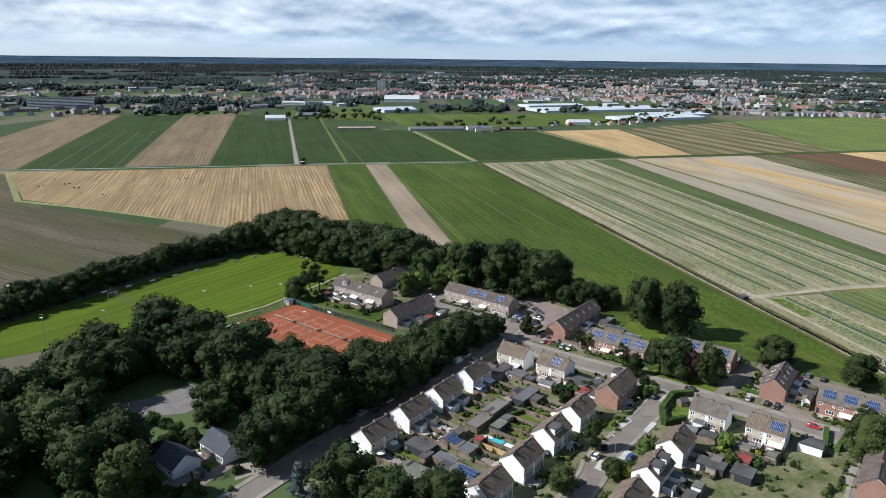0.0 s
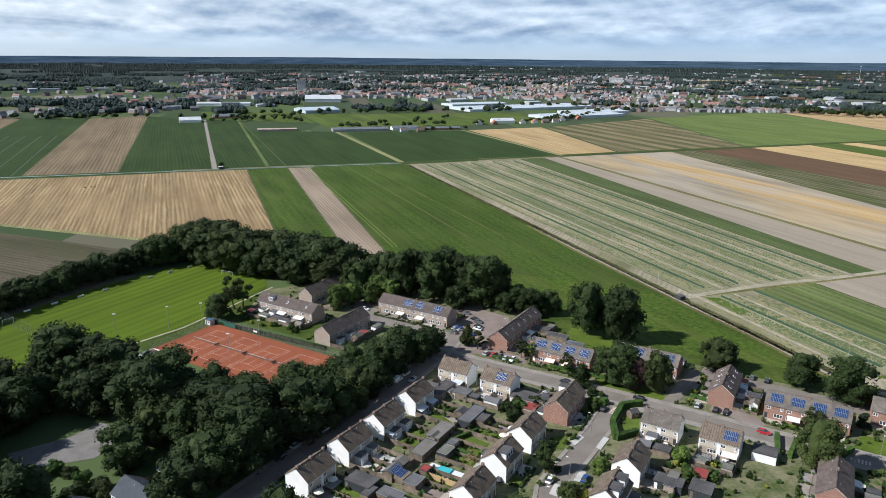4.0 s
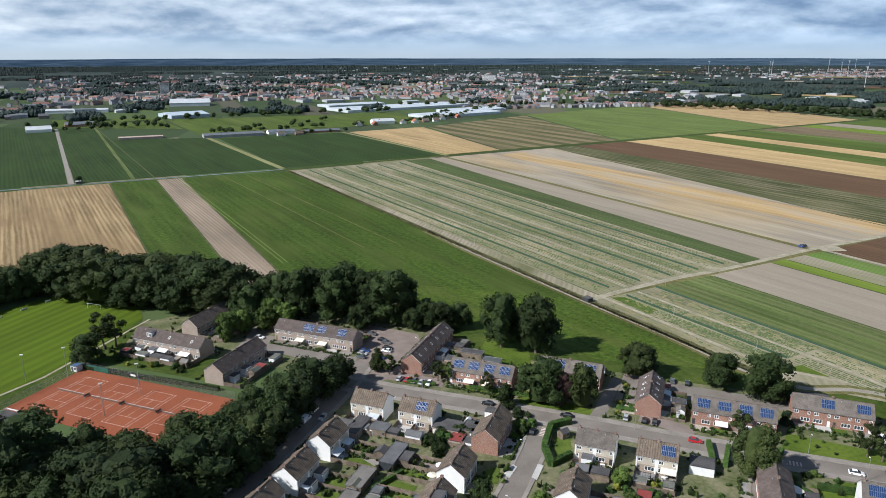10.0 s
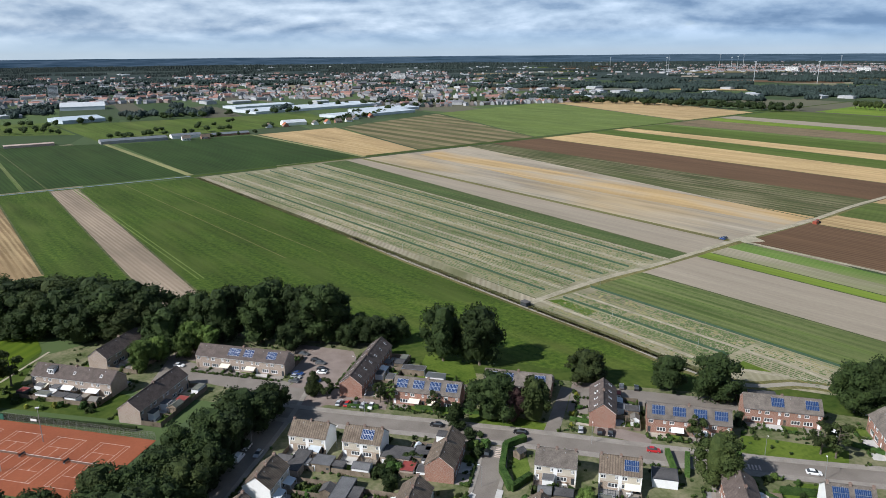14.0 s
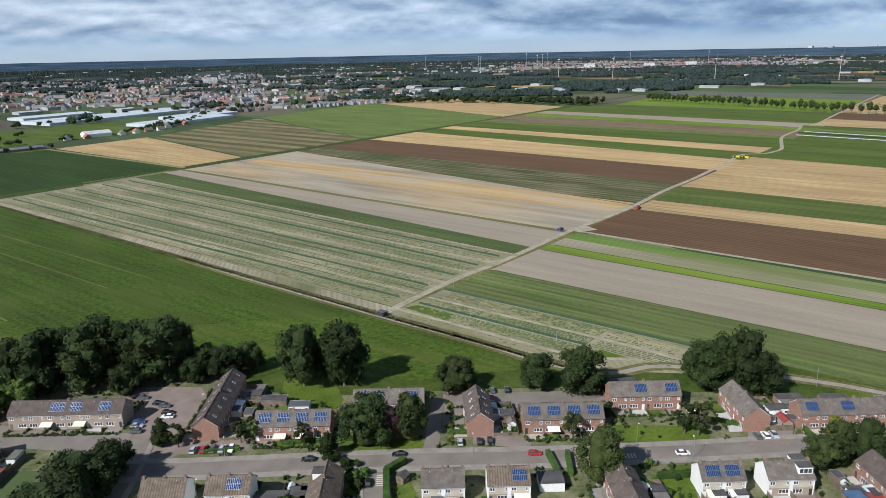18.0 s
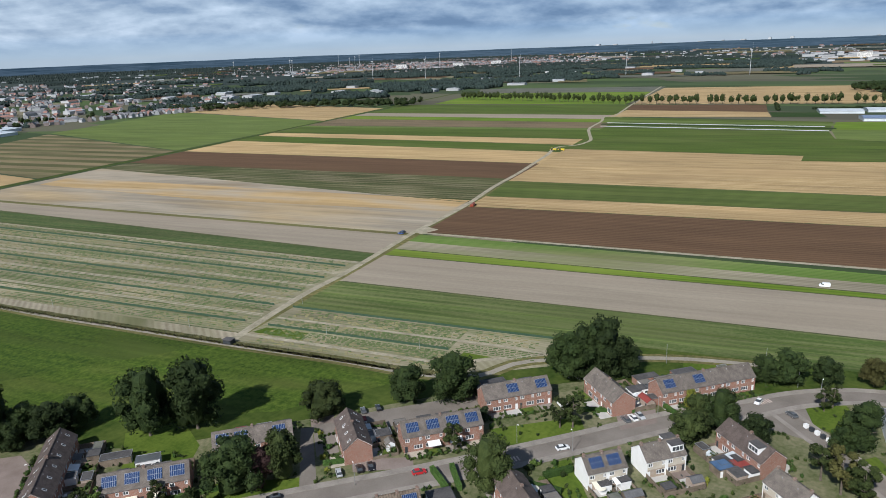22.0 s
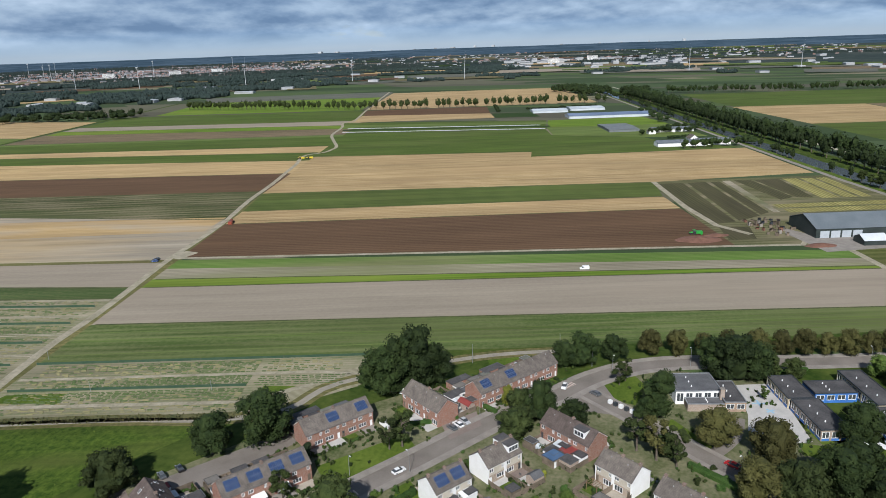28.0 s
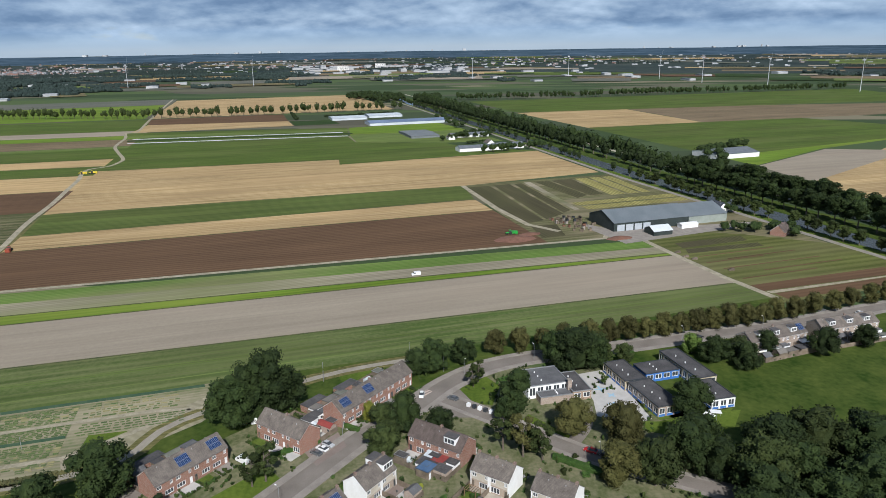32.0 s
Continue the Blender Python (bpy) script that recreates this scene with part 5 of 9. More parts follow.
def window(parent, w, h, m, panes=2, frame=None, name="window"):
    """A framed window of its own: frame, sill and glass panes; local x along the wall, y into it."""
    key = (round(w, 2), round(h, 2), panes, name)
    if key not in WCACHE:
        s = Shape()
        t = 0.15
        xs = [0, t]
        for i in range(1, panes):
            xs += [w * i / panes - t / 2, w * i / panes + t / 2]
        xs += [w - t, w]
        s.lattice(xs, [0, t, h - t, h], [(1 + 2 * i, 1) for i in range(panes)], -0.03, 0.06)
        g_ = Shape()
        g_.box(t / 2, w - t / 2, 0.02, 0.035, t / 2, h - t / 2)
        WCACHE[key] = (s.mesh(name, frame or WHITE_PAINT, weld=True), g_.mesh("pane", GLASS))
    a, b = WCACHE[key]
    ob = part(name, a, None, parent, "", m)
    part("pane", b, None, ob)
    return ob


def door(parent, w, h, m, mat):
    key = ("door", w, h, mat.name)
    if key not in WCACHE:
        s = Shape()
        s.box(0, w, 0, 0.06, 0, h).box(0.1, w - 0.1, -0.02, 0, 0.15, h * 0.45)
        g_ = Shape()
        g_.box(0.2, w - 0.2, -0.012, 0.0, h * 0.55, h - 0.2)
        WCACHE[key] = (s.mesh("door", mat), g_.mesh("pane", GLASS))
    a, b = WCACHE[key]
    ob = part("door", a, None, parent, "", m)
    if rnd.random() < 0.25:
        part("pane", b, None, ob)


PANEL = {}


def solar(parent, x, y, z, tilt, cols, rows_, dark=False, pw=1.0, ph=1.62):
    """An array of panels lying on a slope: local frame at the slope's point, tilted about x."""
    mat = SOLAR_DARK if dark else SOLAR
    if mat.name not in PANEL:
        s = Shape()
        s.box(0, pw - 0.04, 0, ph - 0.04, 0, 0.035, 0)
        for i in range(2):
            s.box(0.05 + i * (pw - 0.06) / 2, -0.02 + (i + 1) * (pw - 0.06) / 2, 0.05, ph - 0.10, 0.035, 0.042, 1)
        PANEL[mat.name] = s.mesh("solar_panel", [DARK_PAINT if dark else ALU, mat])
    base = pose(x, y, z, tilt, 0, 0)
    for i in range(cols):
        for j in range(rows_):
            part("solar_panel", PANEL[mat.name], None, parent, "", base @ pose((i - cols / 2) * pw, (j - rows_ / 2) * ph, 0.08))


def house(x, y, ang, L, D, eave, ridge, units, wall, gable, roof, label, arrays=(), dormers=(), chimneys=(0.0,), awnings=(), front=-1, dark=False, skylights=0, category="house", group=""):
    """A gabled house or terrace. Local x along the ridge; the street side is y * front."""
    t = thing("house", label, category, pose(x, y, 0, 0, 0, ang), group)
    hl, hd = L / 2, D / 2
    uw = L / units
    s = Shape()
    wins = []
    for side in (-1, 1):
        holes = []
        for i in range(units):
            x0 = i * uw
            flip = i % 2
            dx = x0 + (uw - 1.35 if flip else 0.35)
            holes.append((dx, dx + 0.95, 0.05, 2.15, "d"))
            big_w = min(2.8, uw - 2.4)
            wx = x0 + (0.5 if flip else uw - 0.5 - big_w)
            holes.append((wx, wx + big_w, 0.75 if side == front else 0.35, 2.2, "b"))
            for q in (() if eave < 5 else (0.5, 1.9) if uw > 4.6 else (0.5,)):
                ww = 1.5 if q == 0.5 else 0.9
                a = x0 + (q if q == 0.5 else uw - 0.55 - ww)
                holes.append((a, a + ww, 3.45, 4.65, "u"))
        o = Vector((-hl, -hd, 0)) if side < 0 else Vector((hl, hd, 0))
        ux = Vector((1, 0, 0)) if side < 0 else Vector((-1, 0, 0))
        facade(s, o, ux, L, eave, holes, bands=(lambda cx, cz: 1 if cx < 0.4 or cx > L - 0.4 or abs(cx - L / 2) < 0.2 else 2 if cz < 2.6 else 0) if gable is WHITE_WALL and eave > 5 else None)
        for h in holes:
            m = Matrix.Translation(o + ux * h[0] + Vector((0, 0, h[2]))) @ pose(0, 0, 0, 0, 0, 0 if side < 0 else 180) @ pose(0, 0.07, 0)
            wins.append((h, m))
    # gable ends with the peak
    for side in (-1, 1):
        xx = side * hl
        pts = [(xx, -hd, 0), (xx, hd, 0), (xx, hd, eave), (xx, 0, ridge), (xx, -hd, eave)]
        s.poly(pts if side > 0 else pts[::-1], 1)
    part("wall", s, [wall, gable, BUFF_BRICK] if gable is WHITE_WALL else [wall, gable], t)
    for h, m in wins:
        if h[4] == "d":
            door(t, 0.95, 2.1, m, rnd.choice([WHITE_PAINT, DARK_PAINT, WOOD]))
        else:
            window(t, h[1] - h[0], h[3] - h[2], m, 3 if h[4] == "b" else 2)
    # roof slopes, ridge, gutters
    tilt = math.degrees(math.atan2(ridge - eave, hd))
    slope = math.hypot(ridge - eave, hd) + 0.35
    key = ("slope", round(L, 1), round(slope, 2), roof.name)
    if key not in WCACHE:
        q = Shape()
        q.box(-hl - 0.15, hl + 0.15, -slope, 0.0, 0.0, 0.16)
        WCACHE[key] = q.mesh("roof_slope", roof)
    part("roof_slope", WCACHE[key], None, t, "", pose(0, 0, ridge, tilt, 0, 0))
    part("roof_slope", WCACHE[key], None, t, "", pose(0, 0, ridge, 0, 0, 180) @ pose(0, 0, 0, tilt, 0, 0))
    q = Shape()
    n = int(L / 0.9)
    for i in range(n):
        q.box(-hl + i * L / n + 0.02, -hl + (i + 1) * L / n - 0.02, -0.14, 0.14, ridge + 0.05, ridge + 0.22 + 0.012 * (i % 2))
    part("ridge_tiles", q, roof, t)
    for side in (-1, 1):
        q = Shape()
        q.box(-hl - 0.1, hl + 0.1, side * (hd + 0.26) - 0.07, side * (hd + 0.26) + 0.07, eave - 0.24, eave - 0.10)
        part("gutter", q, WHITE_PAINT if gable is not RED_BRICK else STEEL, t)
        q = Shape()
        z1, z0 = ridge + 0.02, eave - 0.02
        for e in (-1, 1):
            pts = [(0, z1), (e * hd, z0), (e * hd, z0 - 0.2), (0, z1 - 0.22)]
            xx = side * (hl + 0.05)
            pp = [(xx + side * 0.03, a, b) for a, b in pts]
            q.poly(pp)
            q.poly(pp[::-1])
        part("bargeboard", q, WHITE_PAINT, t)
    for c in chimneys:
        q = Shape()
        cx = c * (hl - 0.5)
        q.box(cx - 0.36, cx + 0.36, -0.45, 0.30, ridge - 0.6, ridge + 0.6)
        q.box(cx - 0.43, cx + 0.43, -0.52, 0.37, ridge + 0.6, ridge + 0.7)
        for d in (-0.2, 0.12):
            q.tube((cx, d, ridge + 0.7), (cx, d, ridge + 0.95), 0.11, 0.09, 7)
        part("chimney", q, CHIMNEY, t)
    for i in range(units):
        q = Shape()
        px = -hl + (i + 0.5) * uw + rnd.uniform(-1, 1)
        for dy in (-0.9, 1.3):
            zz = ridge - abs(dy) * (ridge - eave) / hd
            q.tube((px, dy, zz), (px, dy, zz + 0.5), 0.08, 0.08, 6)
            q.tube((px, dy, zz + 0.5), (px, dy, zz + 0.56), 0.14, 0.10, 6)
        part("vent_pipe", q, STEEL, t)
    for cx, cols, nr in arrays:
        zz = (ridge + eave) / 2 + 0.12
        sd = -1 if nr > 0 else 1
        if sd < 0:
            solar(t, cx, -hd / 2, zz + 0.1, tilt, cols, abs(nr), dark)
        else:
            solar(t, cx, hd / 2, zz + 0.1, -tilt, cols, abs(nr), dark)
    for cx, w, sd in dormers:
        q = Shape()
        y0, y1 = sd * hd * 0.78, sd * hd * 0.05
        zt = ridge - 0.25
        zb = eave + (ridge - eave) * 0.22
        q.box(cx - w / 2, cx + w / 2, min(y0, y1), max(y0, y1), zb - 0.2, zt, 0)
        q.box(cx - w / 2 - 0.12, cx + w / 2 + 0.12, min(y0, y1) - 0.12, max(y0, y1) + 0.12, zt, zt + 0.14, 1)
        d = part("dormer", q, [WHITE_PAINT, FELT], t, "flat-roofed white dormer")
        wm = pose(cx - w / 2 + 0.2, y0 - 0.05, zb + 0.35) if sd < 0 else pose(cx + w / 2 - 0.2, y0 + 0.05, zb + 0.35, 0, 0, 180)
        window(d, w - 0.4, zt - zb - 0.6, wm, 3)
    for i in range(skylights):
        cx = -hl + (i + 0.5) * L / skylights
        for sd in (-1, 1):
            q = Shape()
            q.lattice([-0.45, -0.37, 0.37, 0.45], [-0.65, -0.57, 0.57, 0.65], [], 0.0, 0.1)
            mm = (Matrix.Identity(4) if sd < 0 else pose(0, 0, 0, 0, 0, 180)) @ pose(cx * -sd + 0.6, -hd * 0.55, ridge - (ridge - eave) * 0.55 + 0.26, tilt - 90)
            k = part("skylight", q, WHITE_PAINT, t, "", mm)
            part("pane", Shape().box(-0.30, 0.30, -0.02, 0.0, -0.48, 0.48), GLASS, k)
    for cx, w, sd, mat in awnings:
        q = Shape()
        y0, y1 = sd * (hd + 0.03), sd * (hd + 2.2)
        pts = [(cx - w / 2, y0, 2.75), (cx + w / 2, y0, 2.75), (cx + w / 2, y1, 2.1), (cx - w / 2, y1, 2.1)]
        q.poly(pts if sd > 0 else pts[::-1])
        q.poly([(p[0], p[1], p[2] - 0.05) for p in (pts[::-1] if sd > 0 else pts)])
        q.poly([pts[3], pts[2], (pts[2][0], pts[2][1], 1.9), (pts[3][0], pts[3][1], 1.9)])
        part("awning", q, mat, t)
    return t


CREAM_CLOTH = surface("cream_cloth", (0.66, 0.62, 0.50), (0.74, 0.70, 0.58), 1, 5, 0.9)
WHITE_CLOTH = surface("white_cloth", (0.74, 0.74, 0.73), (0.80, 0.80, 0.79), 1, 5, 0.9)
LW = "white gabled house pair with brown tile roof"
WHITE = dict(D=8.4, eave=5.3, ridge=8.5, units=2, wall=CREAM_PANEL, gable=WHITE_WALL, roof=ROOF_BROWN)
A, B = 54.0, -36.0
HOUSES = []


def put(x, y, ang, L, style, label, back, **kw):
    st = dict(style)
    st.update(kw)
    dx, dy = math.cos(radians(ang)) * 6, math.sin(radians(ang)) * 6
    (x0, y0), (x1, y1) = S(x - dx, y - dy), S(x + dx, y + dy)
    x, y, ang, L = (x0 + x1) / 2, (y0 + y1) / 2, math.degrees(math.atan2(y1 - y0, x1 - x0)), L * math.hypot(x1 - x0, y1 - y0) / 12
    house(x, y, ang, L, st.pop("D"), st.pop("eave"), st.pop("ridge"), st.pop("units"), st.pop("wall"), st.pop("gable"), st.pop("roof"), label, **st)
    HOUSES.append((x, y, ang, L, style["D"], kw.get("units", style["units"]), back))


CH = dict(chimneys=(-1.0, 1.0, 0.0))
put(-19.6, 198.3, A, 12.2, WHITE, LW + " beside the shaded street", -1, **CH)
put(-8.8, 213.6, A, 12.2, WHITE, LW + " beside the shaded street", -1, **CH)
put(2.0, 227.8, A, 12.2, WHITE, LW + " beside the shaded street", -1, **CH)
put(13.1, 243.2, A, 12.2, WHITE, LW + " with a white awning", -1, awnings=((-4, 3, -1, WHITE_CLOTH),), **CH)
put(31.0, 262.9, B, 12.3, WHITE, "pair of white houses with grey-brown roof facing the parking court", -1, **CH)
put(45.6, 253.0, B, 12.3, WHITE, "pair of white houses with solar panels on the roof", -1, arrays=((1.6, 4, 2),), **CH)
put(47.7, 217.2, A, 12.0, WHITE, LW + " along the asphalt street", 1, **CH)
put(36.8, 202.4, A, 12.0, WHITE, "white gabled house pair with a dark dormer", 1, dormers=((-2, 4.5, -1),), **CH)
put(25.8, 187.2, A, 12.0, WHITE, LW + " along the asphalt street", 1, **CH)
put(15.0, 171.8, A, 12.0, WHITE, LW + " along the asphalt street", 1, **CH)
put(75.2, 197.5, A, 12.2, WHITE, LW + " behind a hedge", -1, **CH)
put(63.8, 182.6, A, 12.2, WHITE, "white gabled house pair with large white dormers", -1, dormers=((-2.5, 4.2, -1), (2.8, 3.6, -1)), arrays=(), **CH)
put(53.0, 167.6, A, 12.2, WHITE, LW + " behind a hedge", -1, **CH)
put(93.9, 218.7, B, 12.0, WHITE, "pair of white houses with cream fronts and grey roof", -1, roof=ROOF_GREY, **CH)
put(108.9, 208.1, B, 12.0, WHITE, "pair of white houses with dark solar panels", -1, roof=ROOF_BROWN, arrays=((3.0, 4, 2),), awnings=((3.5, 4.5, -1, CREAM_CLOTH),), **CH)
put(172.6, 161.2, B, 13.2, WHITE, "pair of white houses with a tall white dormer", -1, roof=ROOF_GREY, dormers=((4.0, 4.0, -1), (4.0, 4.0, 1)), **CH)
put(157.2, 172.4, B, 12.4, WHITE, "pair of white houses with two solar arrays and awnings", -1, roof=ROOF_GREY, arrays=((-2.6, 4, 2), (2.8, 4, 2)), awnings=((-3, 4, -1, CREAM_CLOTH), (3, 3.5, -1, CREAM_CLOTH)), **CH)
put(173.4, 124.7, A, 12.8, WHITE, "pair of white houses with yellow doors and grey roof", 1, roof=ROOF_GREY, **CH)
put(162.8, 108.8, A, 12.2, WHITE, "pair of white houses with grey roof beside the lane", 1, roof=ROOF_GREY, **CH)
BRICK = dict(D=8.6, eave=5.3, ridge=8.6, units=4, wall=RED_BRICK, gable=RED_BRICK, roof=ROOF_GREY)
TAN = dict(D=8.6, eave=5.2, ridge=8.4, units=5, wall=TAN_BRICK, gable=TAN_BRICK, roof=ROOF_PURPLE)
put(65.4, 235.6, A, 18.0, BRICK, "red brick corner house with brown roof and white dormer", 1, units=3, roof=ROOF_BROWN, dormers=((4, 3.4, 1),))
put(19.8, 331.3, B, 38.2, TAN, "tan brick terrace with plum roof and solar panels", 1, units=6, arrays=((-3, 5, 2), (3.2, 4, 2), (13, 4, 2)), awnings=((-6, 4, -1, CREAM_CLOTH), (5, 4, -1, CREAM_CLOTH)))
put(62.4, 305.1, A, 37.5, BRICK, "long red brick terrace with dark tile roof and skylights", -1, units=6, roof=ROOF_PURPLE, skylights=6)
put(76.5, 276.2, B, 24.5, BRICK, "red brick terrace with four blue solar arrays", 1, units=4, arrays=((-9, 4, 2), (-3, 4, 2), (3.0, 4, 2), (9, 4, 2)), awnings=((-4, 4, -1, CREAM_CLOTH), (3, 3.5, -1, CREAM_CLOTH)))
put(109.4, 269.4, B, 24.5, BRICK, "red brick terrace half hidden behind trees", 1, units=4, arrays=((-9, 4, 2), (-3.5, 4, 2), (8, 4, 2)))
put(129.1, 244.7, A, 20.2, BRICK, "red brick row with dark roof and gable to the street", -1, units=3, roof=ROOF_PURPLE, skylights=4)
put(148.6, 224.4, B, 26.5, BRICK, "red brick terrace with blue solar arrays and awnings", 1, units=4, arrays=((-9.5, 4, 2), (-3, 4, 2), (3.5, 4, 2), (9.8, 4, 2)), awnings=((-3.5, 4, -1, WHITE_CLOTH), (3.5, 4.2, -1, WHITE_CLOTH)))
put(182.9, 217.7, B, 24.8, BRICK, "red brick terrace with two blue solar arrays", 1, units=4, arrays=((-1.5, 4, 2), (9, 4, 2)))
put(202.3, 190.6, A, 20.4, BRICK, "red brick row with plain grey roof", -1, units=3)
put(226.8, 166.1, B, 38.3, BRICK, "long red brick terrace with two blue solar arrays", 1, units=6, arrays=((-14.5, 4, 2), (-3.0, 4, 2)))
put(191.6, 140.4, A, 20.0, BRICK, "brick house row with skylights and a dark dormer", 1, units=3, roof=ROOF_PURPLE, dormers=((-5, 4, 1),))
put(-40.0, 336.8, B, 34.0, TAN, "tan brick terrace with plum roof and long gardens", -1, units=5, skylights=3, dormers=((-9, 2.6, -1),), awnings=((-12, 5, -1, CREAM_CLOTH), (-1, 5, -1, WHITE_CLOTH), (10, 5, -1, WHITE_CLOTH)))
put(-26.2, 362.1, A, 27.5, TAN, "tan brick terrace with plum roof near the wood", -1, units=4)
put(-14.4, 311.6, A, 28.7, TAN, "tan brick terrace beside the tennis courts", -1, units=4)
put(130.0, 182.5, A, 20.0, BRICK, "brick house row with brown roof beside the cross street", -1, units=3, roof=ROOF_PURPLE)
WT = dict(D=9.0, eave=5.4, ridge=8.4, units=4, wall=TAN_BRICK, gable=TAN_BRICK, roof=ROOF_GREY)
put(266.0, 0.5, -70, 30, WT, "tan brick terrace with white dormers beside the avenue", -1, units=5, dormers=((-9, 3, -1), (-1, 3, -1), (8, 3, -1)), arrays=((12.5, 3, 2),))
put(276.5, -36, -75, 30, WT, "tan brick terrace with white dormers beside the avenue", -1, units=5, dormers=((-9, 3, -1), (0, 3, -1), (9, 3, -1)))
BUNG = dict(D=9, eave=3.0, ridge=6.2, units=1, wall=WHITE_WALL, gable=WHITE_WALL, roof=SLATE)
put(-65.5, 192.8, -40, 12.5, BUNG, "white bungalow with blue slate roof in the wood", 1, chimneys=())
put(-77.0, 184.5, -40, 11.0, BUNG, "white bungalow with blue slate roof in the wood", 1, chimneys=())
put(-61.0, 205.5, -40, 5.0, dict(BUNG, D=4.5, eave=2.4, ridge=3.6), "small white outbuilding in the wood", 1, chimneys=())

# ---- gardens, sheds, fences ----
SHED_M, FENCE_M = {}, {}


def fence(m, length, tall=1.8, mat=None, label="weathered wooden garden fence"):
    """A fence along local x from 0: posts and boarded panels."""
    mat = mat or WOOD
    t = thing("fence", label, "fence", m, "garden fences")
    n = max(1, round(length / 5.6))
    w = length / n
    key = (round(w, 2), tall, mat.name)
    if key not in FENCE_M:
        s = Shape()
        s.lattice([0.03, w / 2 - 0.02, w / 2 + 0.02, w - 0.03], [0.05, tall * 0.5, tall * 0.5 + 0.03, tall], [(0, 1), (2, 1)], -0.02, 0.02)
        q = Shape()
        q.box(-0.045, 0.045, -0.045, 0.045, 0, tall + 0.06)
        FENCE_M[key] = (s.mesh("panel", mat, weld=True), q.mesh("post", mat))
    a, b = FENCE_M[key]
    for i in range(n):
        part("panel", a, None, t, "", pose(i * w, 0, 0))
        part("post", b, None, t, "", pose(i * w, 0, 0))
    return t


def shed(m, w, d, h, roof_mat, wall_mat, label, gable=False):
    t = thing("shed", label, "shed", m, "garden sheds")
    s = Shape()
    s.box(-w / 2, w / 2, -d / 2, d / 2, 0, h)
    if gable:
        for e in (-1, 1):
            pts = [(e * w / 2, -d / 2, h), (e * w / 2, d / 2, h), (e * w / 2, 0, h + 0.9)]
            s.poly(pts if e > 0 else pts[::-1])
    part("wall", s, wall_mat, t)
    r = Shape()
    if gable:
        for e in (-1, 1):
            a = [(-w / 2 - 0.15, 0, h + 0.95), (w / 2 + 0.15, 0, h + 0.95), (w / 2 + 0.15, e * (d / 2 + 0.2), h - 0.1), (-w / 2 - 0.15, e * (d / 2 + 0.2), h - 0.1)]
            r.poly(a if e < 0 else a[::-1])
            b = [(p[0], p[1], p[2] + 0.08) for p in a]
            r.poly(b[::-1] if e > 0 else b)
            r.poly([a[2], b[2], b[3], a[3]])
    else:
        r.box(-w / 2 - 0.12, w / 2 + 0.12, -d / 2 - 0.12, d / 2 + 0.12, h, h + 0.12)
    part("roof", r, roof_mat, t)
    if not gable:
        e = Shape()
        e.lattice([-w / 2 - 0.15, -w / 2, w / 2, w / 2 + 0.15], [-d / 2 - 0.15, -d / 2, d / 2, d / 2 + 0.15], [(1, 1)], 0, 0.06)
        e.v = [(x, z, h + 0.12 + y) for x, y, z in e.v]
        part("roof_trim", e, rnd.choice([STEEL, DARK_PAINT, DARK_PAINT, FELT, SHED_ROOFS[2], DARK_PAINT]), t)
    dd = Shape()
    dd.box(-w / 2 + 0.4, -w / 2 + 1.3, -d / 2 - 0.04, -d / 2, 0.05, min(h - 0.15, 2.0))
    part("door", dd, rnd.choice([WHITE_PAINT, WOOD, DARK_PAINT]), t)
    g_ = Shape()
    g_.box(w / 2 - 1.2, w / 2 - 0.4, -d / 2 - 0.03, -d / 2, 1.0, min(h - 0.2, 1.8))
    part("window", g_, GLASS, t)
    return t


def slab(name, label, category, m, x0, x1, y0, y1, mat, z=0.05, kind="structure"):
    s = Shape()
    s.box(x0, x1, y0, y1, -0.02, z)
    return solid(name, s, mat, label, category, m, kind=kind)


PATIOS = [PAVING, CLINKER, PAVING, surface("pale_slabs", (0.40, 0.385, 0.36), (0.50, 0.48, 0.45), 0.4, 3.0, 0.9), surface("grey_slabs", (0.20, 0.195, 0.19), (0.28, 0.27, 0.26), 0.4, 3.0, 0.9)]
GARDEN_GRASS = surface("garden_grass", (0.058, 0.092, 0.014), (0.108, 0.145, 0.028), 0.3, 1.6, 0.95, 0.05, spec=0.1)
PATIOS += [PATIOS[3], PATIOS[3], PATIOS[3], surface("buff_slabs", (0.34, 0.295, 0.235), (0.44, 0.39, 0.32), 0.4, 2.0, 0.9)]
SHED_ROOFS = [FELT, FELT, surface("grey_felt", (0.085, 0.085, 0.088), (0.145, 0.145, 0.147), 0.3, 3.0, 0.85), surface("corrugated_sheet", (0.125, 0.115, 0.10), (0.19, 0.175, 0.155), 0.3, 2.0, 0.8), surface("mossy_sheet", (0.10, 0.105, 0.085), (0.17, 0.17, 0.14), 0.3, 2.0, 0.9)]
RED_SHEET = surface("red_roof_sheet", (0.20, 0.04, 0.035), (0.27, 0.06, 0.05), 0.4, 3.0, 0.7)
BLUE_SHEET = surface("blue_cover", (0.05, 0.10, 0.19), (0.09, 0.15, 0.25), 0.5, 3.0, 0.5)
SHRUBS = [HEDGE, HEDGE, LEAF, LEAF_OLIVE, LEAF_LIGHT, LEAF_LIGHT, LEAF_YELLOW]


